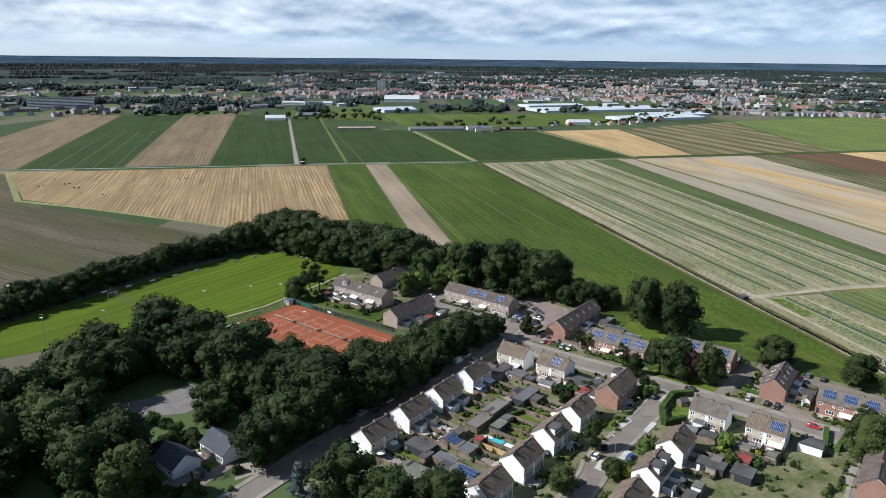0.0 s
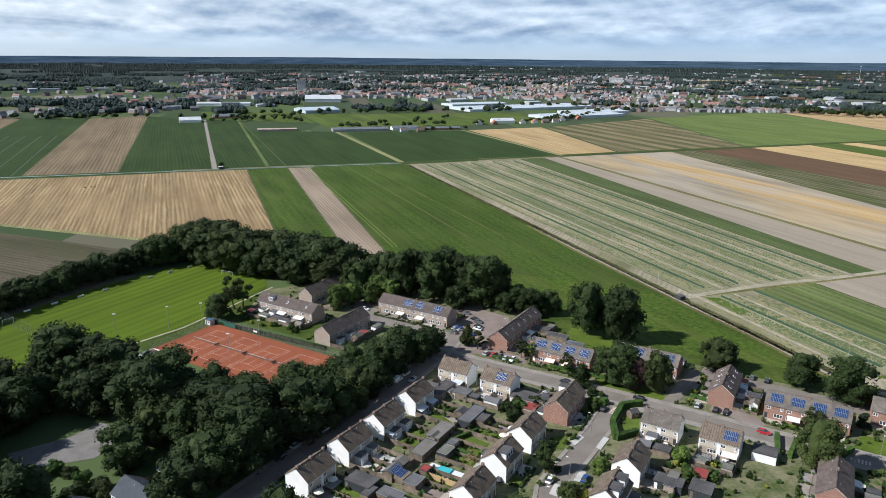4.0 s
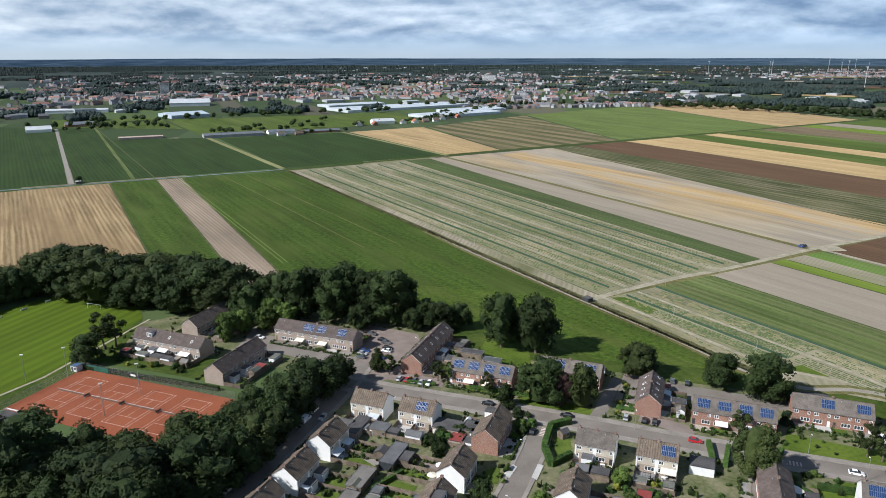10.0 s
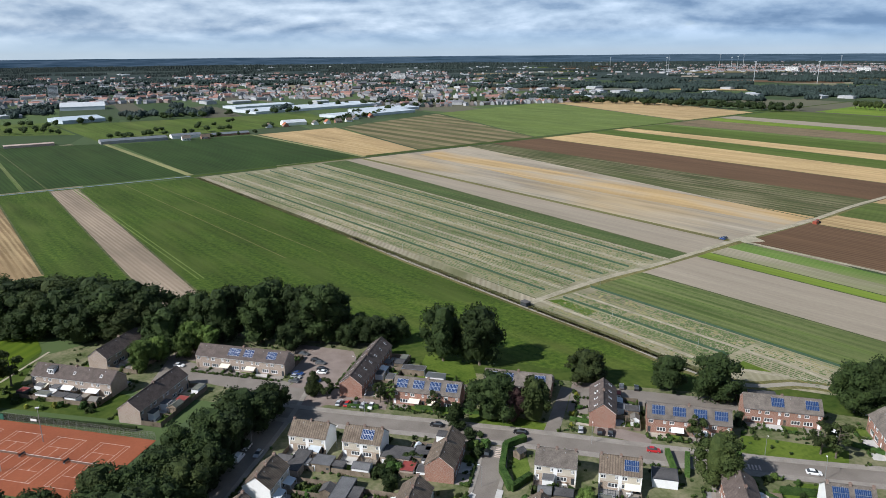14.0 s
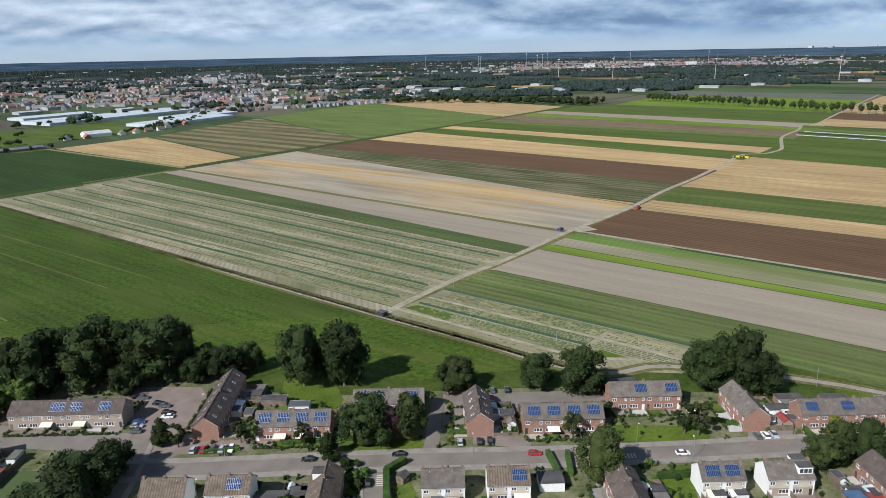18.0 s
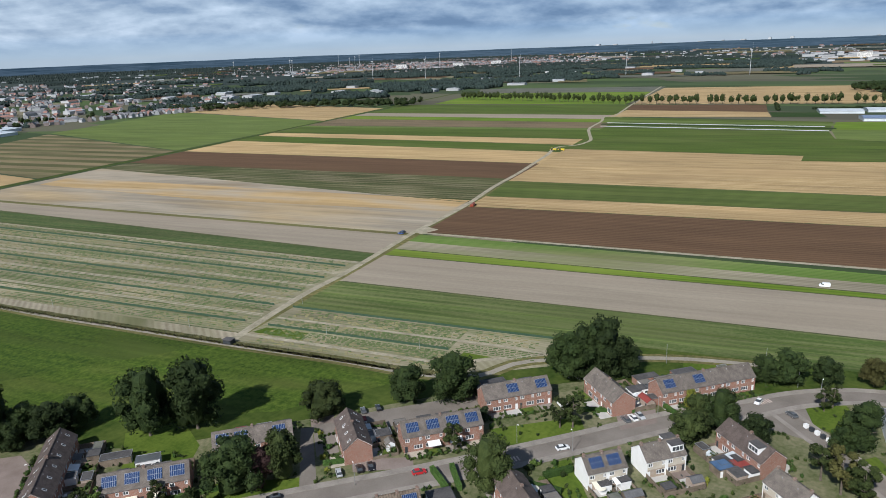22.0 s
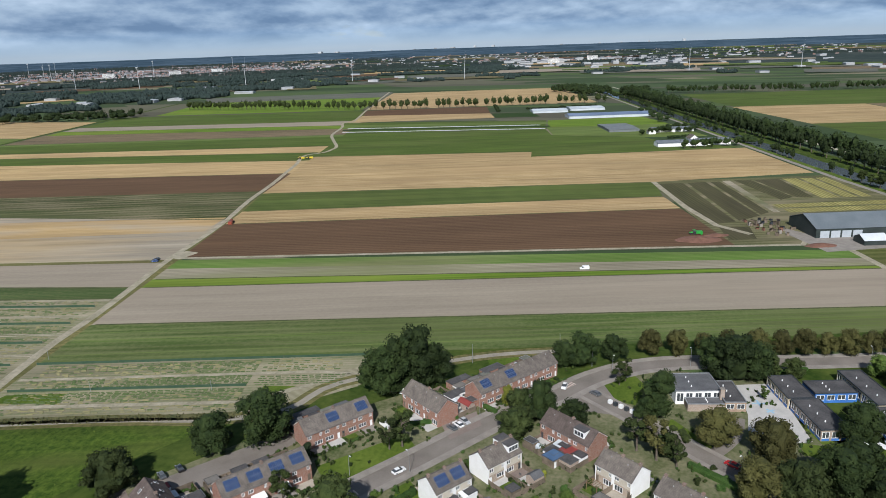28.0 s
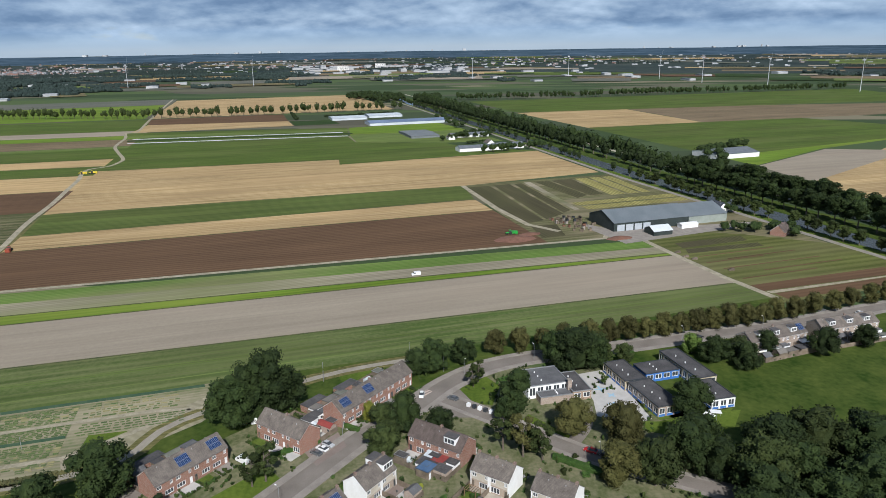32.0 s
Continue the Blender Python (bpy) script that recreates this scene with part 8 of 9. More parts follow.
field("paved school playground", [(244, 87), (247, 77), (246, 75.5), (229, 71.5), (208, 68.5), (206.2, 73), (211, 86.7), (222, 85.5)], PATIOS[3], rot=False, z=0.075)
field("lawn in front of the school", [(206.6, 73), (206.2, 66.6), (209, 58.5), (212.4, 36), (201.2, 42.8), (193.9, 57), (199.7, 72)], GRASS, rot=False, name="lawn", z=0.062)
for x, y, a, w in ((231, 81, 10, 2.2), (226, 78, 40, 1.6), (219, 79, 70, 1.8)):
    solid("painted_game", Shape().box(-w, w, -0.4, 0.4, 0, 0.006).box(-0.4, 0.4, -w, w, 0, 0.005), surface("blue_marking", (0.25, 0.40, 0.52), (0.35, 0.50, 0.60), 0.5, 3), "blue game painted on the playground", "road marking", at(x, y, a, 0.077), kind="structure")
for x, y, a in ((206.5, 55, 0), (205.5, 50, 40), (207.5, 47, 80)):
    t = thing("shade_sail", "white shade sail on poles in the school garden", "shade sail", at(x, y, a))
    part("sail", Shape().box(-1.8, 1.8, -1.2, 1.2, 2.3, 2.34), WHITE_CLOTH, t)
    for px, py in ((-2, -1.2), (2, -1.2), (0, 1.6)):
        part("pole", Shape().tube((px, py, 0), (px, py, 2.5), 0.05, 0.05, 6), STEEL, t)
_t = thing("sign_pillar", "plain white sign pillar beside the road", "sign", at(256, 77, 20))
part("pole", Shape().tube((0, 0, 0), (0, 0, 5), 0.08, 0.08, 6), STEEL, _t)
part("board", Shape().box(-0.9, 0.9, -0.06, 0.06, 5, 7.5), WHITE_PAINT, _t)
for i in range(6):
    solid("container", Shape().box(-0.6, 0.6, -0.6, 0.6, 0, 1.3), DARK_PAINT if i % 2 else WHITE_PAINT, "waste container beside the turning area", "container", at(221 - i * 1.4, 130.5 - i * 1.9, -37), "waste containers")

# ---- farm buildings ----
def FM(u, v, turn=0.0, z=0.0):
    (x0, y0, _), (x1, y1, _), (xm, ym, _) = F(u - 5, v), F(u + 5, v), F(u, v)
    return pose(xm, ym, z, 0, 0, math.degrees(math.atan2(y1 - y0, x1 - x0)) + turn)


ROLLER = surface("grey_roller_door", (0.34, 0.37, 0.40), (0.44, 0.47, 0.50), 0.4, 4.0, 0.5)


def barn(m, L, D, eave, ridge, wall, roof, label, doors=0, skylights=0, name="barn"):
    """A long gabled shed; ridge along local x."""
    t = thing(name, label, "barn", m)
    hl, hd = L / 2, D / 2
    s = Shape()
    s.box(-hl, hl, -hd, hd, 0, eave)
    for e in (-1, 1):
        p = [(e * hl, -hd, eave), (e * hl, hd, eave), (e * hl, 0, ridge)]
        s.poly(p if e > 0 else p[::-1])
    part("wall", s, wall, t)
    tilt, sl = math.degrees(math.atan2(ridge - eave, hd)), math.hypot(ridge - eave, hd) + 0.4
    q = Shape()
    q.box(-hl - 0.3, hl + 0.3, -sl, 0, 0, 0.15)
    me = q.mesh("roof_slope", roof)
    part("roof_slope", me, None, t, "", pose(0, 0, ridge, tilt))
    part("roof_slope", me, None, t, "", pose(0, 0, ridge, 0, 0, 180) @ pose(0, 0, 0, tilt))
    part("ridge_cap", Shape().box(-hl, hl, -0.3, 0.3, ridge + 0.05, ridge + 0.22), roof, t)
    for i in range(doors):
        x = -hl + 2.5 + i * 6.6
        part("door", Shape().box(x, x + 5.5, -hd - 0.08, -hd, 0.1, 4.4), ROLLER, t)
    for i in range(skylights):
        x = -hl + (i + 0.5) * L / skylights
        part("skylight", Shape().box(x - 0.5, x + 0.5, -sl * 0.8, -sl * 0.25, 0.15, 0.2), GREENHOUSE, t, "", pose(0, 0, ridge, tilt))
    return t


def house_far(u, v, turn=0, L=11, D=8, wall=None, roof=None, label="farmhouse with a tiled roof beside the road"):
    m = FM(u, v, turn)
    house(m.translation.x, m.translation.y, math.degrees(m.to_euler().z), L, D, 3.0, 7.0, 2, wall or WHITE_WALL, wall or WHITE_WALL, roof or ROOF_GREY, label)


# the barn by the canal: front towards the village
barn(FM(474, -136, -90), 60, 33, 5.8, 11.3, BARN_WALL, BARN_ROOF, "long dark green barn with white roller doors", 4, 0)
barn(FM(474, -181.6, -90), 31, 32.6, 5.6, 10.9, surface("pale_green_cladding", (0.22, 0.25, 0.22), (0.30, 0.33, 0.30), 0.2, 2, 0.7), BARN_ROOF, "pale green barn joined to the dark one", 0, 0)
barn(FM(441, -131, -90), 14, 11, 3.0, 5.6, BARN_WALL, surface("pale_roof", (0.5, 0.53, 0.55), (0.6, 0.63, 0.65), 0.2, 2, 0.6), "small farm shed with a pale roof")
barn(FM(449, -160, -90), 13, 5, 2.8, 3.2, WHITE_WALL, WHITE_PAINT, "low white farm cabin beside the barn")
house_far(410, -206, -60, 13, 9, RED_BRICK, ROOF_PURPLE, "brick farmhouse with dark roof among trees")
house_far(486, -214, 0, 9, 8, WHITE_WALL, SLATE, "white house with a slate roof beside the canal")
barn(FM(914, -160, -90), 55, 16, 4, 6.5, WHITE_WALL, surface("slate_blue_roof", (0.10, 0.115, 0.13), (0.16, 0.175, 0.19), 0.2, 2, 0.7), "white barn with grey roof near the canal")
barn(FM(918, -202, -90), 36, 15, 5, 7, WHITE_WALL, MATS["slate_blue_roof"], "white storage hall near the canal")
house_far(960, -190, 0, 14, 10, WHITE_WALL, ROOF_GREY, "farmhouse near the canal")
barn(FM(1072, -195, -90), 55, 14, 3.5, 6, WHITE_WALL, MATS["slate_blue_roof"], "long farm shed near the canal")
house_far(1050, -160, 0, 12, 9, WHITE_WALL, ROOF_GREY, "house with a grey roof among trees")
barn(FM(740, -412, -90), 58, 38, 5, 8.5, WHITE_WALL, MATS["slate_blue_roof"], "wide barn with dark roof east of the canal", 0, 0)
barn(FM(1350, -160, -90), 130, 40, 4, 6.5, GREENHOUSE, surface("blue_glass_roof", (0.085, 0.115, 0.19), (0.20, 0.25, 0.35), 0.02, 0.3, 0.35), "large glasshouse with blue panes", name="greenhouse")
barn(FM(1500, -70, -90), 60, 45, 3.5, 5, GREENHOUSE, GREENHOUSE, "white glasshouse beside the far trees", name="greenhouse")
barn(FM(1530, -150, -90), 60, 45, 3.5, 5, GREENHOUSE, GREENHOUSE, "white glasshouse beside the far trees", name="greenhouse")
barn(FM(1130, -130, -90), 40, 70, 3, 4, surface("plastic_house", (0.13, 0.145, 0.15), (0.18, 0.195, 0.2), 0.2, 2), MATS["plastic_house"], "low grey plant tunnels near the canal", name="greenhouse")
# north-west hamlet and greenhouses
barn(FM(32, 1345, 10), 36, 30, 4.5, 9, WHITE_WALL, surface("white_roof", (0.42, 0.44, 0.455), (0.52, 0.54, 0.555), 0.1, 1), "white farm barn at the end of the pale road")
barn(FM(98, 1420, 10), 48, 22, 4, 8, RED_BRICK, MATS["slate_blue_roof"], "dark farm barn at the end of the pale road")
barn(FM(292, 1155, 3), 88, 24, 4, 6, surface("grey_wall", (0.25, 0.25, 0.25), (0.33, 0.33, 0.33), 0.2, 2), MATS["slate_blue_roof"], "long grey barn at the field edge")
barn(FM(372, 1165, 3), 42, 18, 4, 6.5, WHITE_WALL, MATS["slate_blue_roof"], "farm barn at the field edge")
barn(FM(440, 1158, 3), 56, 14, 3, 5, RED_BRICK, MATS["slate_blue_roof"], "long brick farm shed")
barn(FM(160, 1175, 3), 60, 12, 3, 4, surface("pinkish_crates", (0.35, 0.26, 0.22), (0.5, 0.4, 0.35), 0.1, 1), MATS["pinkish_crates"], "stacked crates along the field edge", name="crate_stack")
barn(FM(604, 1262, 0), 40, 22, 5, 9, WHITE_WALL, MATS["white_roof"], "white roofed barn in the hamlet")
for u, v, w, r in ((545, 1240, WHITE_WALL, ROOF_BROWN), (575, 1236, RED_BRICK, surface("orange_tiles", (0.30, 0.10, 0.055), (0.40, 0.15, 0.08), 0.4, 3)), (640, 1246, WHITE_WALL, ROOF_GREY), (668, 1250, WHITE_WALL, MATS["orange_tiles"]), (695, 1256, RED_BRICK, ROOF_GREY), (722, 1262, WHITE_WALL, ROOF_BROWN), (760, 1300, WHITE_WALL, ROOF_GREY), (810, 1320, RED_BRICK, MATS["orange_tiles"]), (390, 1130, RED_BRICK, ROOF_BROWN), (360, 1128, WHITE_WALL, ROOF_GREY)):
    house_far(u, v, rnd.choice([0, 90]), 12, 9, w, r, "house in the hamlet beyond the fields")
barn(FM(300, 1565, 20), 75, 75, 6, 10, surface("steel_hall", (0.36, 0.42, 0.47), (0.45, 0.51, 0.56), 0.1, 1), MATS["steel_hall"], "grey industrial hall in the distance", name="hall")
barn(FM(385, 1910, 0), 90, 60, 8, 16, GREENHOUSE, MATS["white_roof"], "white domed hall in the distance", name="hall")
barn(FM(120, 1760, 0), 120, 40, 6, 8, WHITE_WALL, MATS["white_roof"], "long white hall in the distance", name="hall")
for u, v, L_, D_ in ((840, 1640, 330, 100), (760, 1760, 150, 60), (850, 1390, 190, 70), (950, 1480, 140, 70), (1635, 1540, 220, 60)):
    barn(FM(u, v, 18), L_, D_, 5, 6.5, GREENHOUSE, GREENHOUSE, "large pale greenhouse with a glass roof", name="greenhouse")

# ---- machines and small things in the fields ----
def tractor(m, colour, label):
    t = thing("tractor", label, "tractor", m)
    p = surface(colour[0], colour[1], colour[2], 0.5, 3, 0.5)
    part("hood", loft([(0.2, 0.5, 0.9, 1.7, 0.45), (2.0, 0.5, 0.9, 1.6, 0.4), (2.4, 0.4, 1.0, 1.4, 0.35)]), p, t)
    part("cab", loft([(-1.2, 0.8, 1.0, 2.8, 0.7), (0.2, 0.8, 1.0, 2.8, 0.7)]), GLASS, t)
    part("cab_roof", Shape().box(-1.35, 0.35, -0.85, 0.85, 2.8, 2.95), p, t)
    for x, r in ((-0.7, 0.95), (1.7, 0.65)):
        for y in (-1.0, 1.0):
            part("wheel", Shape().tube((x, y - 0.25, r), (x, y + 0.25, r), r, r, 14), MATS["tyre"], t)
    part("implement", Shape().box(-5.5, -1.6, -1.3, 1.3, 0.7, 2.2).box(-5.2, -4.4, -1.5, 1.5, 0.1, 1.1), p, t)


_x, _y2 = S(467, 90.2)
tractor(pose(_x, _y2, 0.06, 0, 0, 100), ("green_machine", (0.02, 0.22, 0.03), (0.04, 0.30, 0.05)), "green tractor with a green implement on ploughed soil")
_x, _y2 = S(790.2, 540.3)
for dx in (0, 9):
    tractor(pose(_x + dx * 0.3, _y2 - dx, 0.06, 0, 0, 104), ("yellow_machine", (0.55, 0.42, 0.03), (0.65, 0.5, 0.05)), "yellow harvester on the stubble field")
_x, _y2 = S(457.4, 427.9)
tractor(pose(_x, _y2, 0.06, 0, 0, 15), ("red_machine", (0.22, 0.05, 0.03), (0.3, 0.07, 0.04)), "small red field machine beside the track")
_x, _y2 = S(352.6, 417.4)
car(_x, _y2, 100, BLU, "dark blue", exact=True, where="standing beside the field track")
car(_x + 3.5, _y2 + 1.5, 100, BLK, "black", exact=True, where="standing beside the field track")


def heap(u, v, w, h, mat, label):
    r = random.Random(int(u * 3 + v))
    s = Shape()
    n, k = 14, 5
    v_ = [(0, 0, h)]
    for j in range(1, k + 1):
        for i in range(n):
            a, q = 6.2832 * i / n, j / k
            v_.append((w * q * math.cos(a) * r.uniform(0.85, 1.15), w * q * 0.55 * math.sin(a) * r.uniform(0.85, 1.15), h * (1 - q) ** 0.8 * r.uniform(0.7, 1.1) if j < k else -0.05))
    f_ = [(0, 1 + i, 1 + (i + 1) % n) for i in range(n)]
    for j in range(k - 1):
        a, b = 1 + j * n, 1 + (j + 1) * n
        f_ += [(a + i, b + i, b + (i + 1) % n, a + (i + 1) % n) for i in range(n)]
    s.faces(v_, f_)
    solid("soil_heap", s, mat, label, "heap", FM(u, v, 90), smooth=True)


heap(461, -33, 15, 1.8, SOIL_HEAP, "heap of brown soil at the field end")
heap(470, -48, 8, 1.0, SOIL_HEAP, "heap of brown soil at the field end")
heap(438, -100, 9, 1.6, SOIL_HEAP, "heap of rusty soil beside the farmyard")
CR = random.Random(5)
for i in range(42):
    u, v = CR.uniform(463, 506), CR.uniform(-103, -78)
    if u < 478 and v < -96:
        continue
    w, d, h = CR.uniform(1, 2.4), CR.uniform(1, 1.8), CR.uniform(0.8, 2.6)
    c_ = CR.choice([WOOD, WOOD, WOOD, SOIL_HEAP, PAVING, DARK_PAINT])
    solid("crate", Shape().box(-w / 2, w / 2, -d / 2, d / 2, 0, h).box(-w / 2 - 0.04, w / 2 + 0.04, -d / 2 - 0.04, d / 2 + 0.04, h - 0.1, h), c_, "stacked farm crates in the yard", "crate", FM(u, v, CR.uniform(0, 90)), "farm crates")
# hut and tree at the head of the pale road
_x, _y2 = S(-164, 780)
_t = thing("hut", "small dark hut beside the farm road", "hut", pose(_x + 4, _y2, 0, 0, 0, 15))
part("wall", Shape().box(-2.2, 2.2, -2, 2, 0, 2.4), DARK_PAINT, _t)
part("roof", Shape().box(-2.5, 2.5, -2.3, 2.3, 2.4, 2.6), WHITE_PAINT, _t)
tree(-160, 784, 7, "round", LEAF, 1.0, "beside the farm road hut")
_x, _y2 = S(160, 352)
_t = thing("pump_shed", "small dark pump shed beside the ditch bridge", "shed", pose(_x, _y2, 0, 0, 0, 105))
part("wall", Shape().box(-2, 2, -1.5, 1.5, 0, 2.0), DARK_PAINT, _t)
part("roof", Shape().box(-2.3, 2.3, -1.8, 1.8, 2.0, 2.2), FELT, _t)
for u, v in ((256, 330), (256, 420), (256, 520), (300, 296), (268, 262), (266, 215)):
    solid("field_post", Shape().tube((0, 0, 0), (0, 0, 4.5), 0.09, 0.07, 6), STEEL, "thin grey post beside the ditch", "post", FM(u, v), "field posts")
for u, v in ((284, 116), (292, 80)):
    solid("field_post", Shape().tube((0, 0, 0), (0, 0, 8), 0.10, 0.07, 6), STEEL, "tall grey post beside the cycle path", "post", FM(u, v), "field posts")
BL = random.Random(12)
for u, v in ((-190, 680), (-187, 684), (-186, 716), (-171, 690), (-168, 693), (-159, 670), (-155, 669), (-129, 634), (-75, 708), (-70, 710), (-67, 709)):
    solid("straw_bale", Shape().box(-0.9, 0.9, -0.45, 0.45, 0, 0.7).box(-0.7, 0.8, -0.4, 0.4, 0.7, 1.0), SOIL_HEAP, "dark straw bales lying on the stubble", "bale", FM(u, v, BL.uniform(0, 180)), "straw bales")
# the nursery: low plant rows, wheel tracks and windbreak nets
PB = random.Random(3)
NET = surface("green_net", (0.025, 0.058, 0.034), (0.05, 0.085, 0.05), 0.3, 3.0, 0.9)
ROWS_ = [Shape(), Shape()]


def plant_rows(u0, u1, v0, v1, pitch, skip, spread=0.0):
    u = u0
    while u < u1:
        if min(abs(u - q) for q in skip) > 1.4:
            v = v0
            while v < v1 - 4:
                st = PB.uniform(1.0, 2.6)
                k = (v - v0) / 480 * spread
                ua = 258 + (u - 258) * (1 + k)
                g_ = noise.noise(Vector((ua * 0.05, v * 0.012, 3.0)))
                if PB.random() < 0.80 + g_ * 0.5:
                    a, b = F(ua, v), F(ua, v + st)
                    d = Vector((b[0] - a[0], b[1] - a[1])).normalized()
                    w, h = PB.uniform(0.28, 0.55), PB.uniform(0.15, 0.38)
                    n_ = Vector((-d.y, d.x)) * w
                    s = ROWS_[0 if PB.random() < 0.6 + g_ else 1]
                    s.faces([(a[0] + n_.x, a[1] + n_.y, 0.05), (b[0] + n_.x, b[1] + n_.y, 0.05), (b[0], b[1], h), (a[0], a[1], h), (a[0] - n_.x, a[1] - n_.y, 0.05), (b[0] - n_.x, b[1] - n_.y, 0.05)], [(3, 2, 1, 0), (4, 5, 2, 3), (0, 4, 3), (1, 2, 5)])
                v += st + PB.uniform(0.2, 1.1)
        u += pitch


def net(pts):
    t = thing("windbreak_net", "dark green windbreak net along nursery beds", "net", None, "windbreak nets")
    p = [F(*q) for q in pts]
    part("mesh", ribbon(p, -0.04, 0.04, 1.1, 1.05), NET, t)
    for (x0, y0, _), (x1, y1, _) in zip(p, p[1:]):
        n = max(1, int(math.hypot(x1 - x0, y1 - y0) / 30))
        for i in range(n):
            part("post", Shape().tube((x0 + (x1 - x0) * i / n, y0 + (y1 - y0) * i / n, 0), (x0 + (x1 - x0) * i / n, y0 + (y1 - y0) * i / n, 1.3), 0.07, 0.06, 6), WOOD, t)


TR = [257 + 23.8 * i for i in range(6)]
NT = [270.5 + 23.9 * i for i in range(5)]
plant_rows(260.5, 377, 309, 770, 1.75, TR + NT, 0.22)
plant_rows(251, 294, 203, 295, 1.25, [257, 280, 269.5, 294.5])
plant_rows(270, 294, 166, 203, 1.75, [280, 294.5])
for q in TR[1:]:
    for e in (-0.85, 0.85):
        strip("pale wheel track between plant beds", [(q + e, 306), (258 + (q - 258) * 1.21 + e, vt(q) - 8)], 0.9, TRACK, 0.10, name="wheel_track", category="track")
for q in NT:
    net([(q, 309), (258 + (q - 258) * 1.21, vt(q) - 12)])
net([(294.5, 298), (294.5, 160)])
net([(269.5, 295), (269.3, 203)])
strip("pale wheel track between plant beds", [(280, 297), (280, 178), (277, 160)], 1.8, TRACK, 0.10, name="wheel_track", category="track")
strip("pale wheel track between plant beds", [(257, 299), (256, 200), (265, 184), (277, 164)], 2.2, TRACK, 0.10, name="wheel_track", category="track")
for s, mt in zip(ROWS_, (foliage("bed_leaves", (0.060, 0.098, 0.032), (0.115, 0.150, 0.055)), surface("dry_plants", (0.15, 0.145, 0.065), (0.225, 0.20, 0.10), 0.3, 3.0, 0.95))):
    solid("plant_rows", s, mt, "low rows of bulb plants in the nursery", "plants", kind="stuff")
# thin dug rows of the kitchen garden
for u, v0, v1 in ((382, -122, -178), (372, -135, -186), (369, -118, -160), (356, -120, -190), (346, -140, -196), (337, -118, -170)):
    strip("dark row in the kitchen garden", [(u, v0), (u + 2, v1)], 1.3, M_BROWN, 0.095, name="garden_row", category="row")
for u, v in ((384, -114), (378, -116), (394, -115), (352, -122)):
    solid("crate", Shape().box(-1.6, 1.6, -0.8, 0.8, 0, 0.7).box(-1.5, 0.4, -0.7, 0.7, 0.7, 1.2), WOOD, "flat farm trailer load beside the garden", "crate", FM(u, v, 80), "farm crates")
# reeds along the ditch and tufts in the meadows
RT = random.Random(15)
reed, tuft_ = Shape(), Shape()
for _ in range(4200):
    v = RT.uniform(196, 780)
    u = 246 + max(0, v - 306) * 0.0128 + RT.uniform(-2.4, 2.4)
    x, y, _z = F(u, v)
    h = RT.uniform(0.25, 0.95)
    a = RT.uniform(0, 6.28)
    reed.poly([(x + 0.35 * math.cos(a), y + 0.35 * math.sin(a), 0.05), (x - 0.35 * math.cos(a), y - 0.35 * math.sin(a), 0.05), (x + RT.uniform(-0.3, 0.3), y + RT.uniform(-0.3, 0.3), h)])
solid("reeds", reed, surface("reed_blades", (0.035, 0.045, 0.014), (0.12, 0.105, 0.04), 0.1, 1.0, 0.9), "brown and green reeds along the ditch", "reeds", kind="stuff")
TP = [(120, 425), (247, 300), (250, 780), (142, 783)]
TQ = [(247, 302), (120, 425), (132, 330), (170, 300), (200, 240), (240, 206)]
for _ in range(14000):
    u, v = RT.uniform(120, 250), RT.uniform(206, 620)
    if not (inside((u, v), TP) or inside((u, v), TQ)) or noise.noise(Vector((u * 0.06, v * 0.06, 1.0))) < RT.uniform(-0.5, 0.3):
        continue
    x, y, _z = F(u, v)
    leaf(tuft_, Vector((x, y, RT.uniform(0.15, 0.35))), Vector((RT.gauss(0, 0.6), RT.gauss(0, 0.6), 1)).normalized(), RT.uniform(0.2, 0.42), RT)
solid("grass_tufts", tuft_, surface("tuft_grass", (0.045, 0.078, 0.010), (0.092, 0.122, 0.022), 0.2, 1.5, 0.9, spec=0.1), "lighter tufts of grass in the meadow", "grass", kind="stuff")

# ---- distance: woods, town, tree rows, turbines ----
FR = random.Random(77)


def lump(s, x, y, z, w, h, k=0):
    j = [FR.uniform(0.75, 1.2) for _ in range(12)]
    a = FR.uniform(0, 6.28)
    ca, sa = math.cos(a), math.sin(a)
    s.faces([(x + (v.x * ca - v.y * sa) * w * q, y + (v.x * sa + v.y * ca) * w * q, z + h * 0.5 + v.z * h * 0.55 * q) for v, q in zip(ICO1_V, j)], ICO1_F, k)


def rough_tree(s, x, y, z, h, w):
    s.tube((x, y, z), (x, y, z + h * 0.35), h * 0.025, h * 0.018, 5, 1, False)
    for _ in range(7):
        a, d = FR.uniform(0, 6.28), w * FR.uniform(0.1, 0.55)
        lump(s, x + d * math.cos(a), y + d * math.sin(a), z + h * FR.uniform(0.22, 0.5), w * FR.uniform(0.38, 0.6), h * FR.uniform(0.32, 0.5))
    for _ in range(36):
        n = Vector((FR.gauss(0, 1), FR.gauss(0, 1), FR.gauss(0.2, 1))).normalized()
        leaf(s, Vector((x + n.x * w * 0.95, y + n.y * w * 0.95, z + h * 0.58 + n.z * h * 0.40)), n, 0.07 * h, FR)


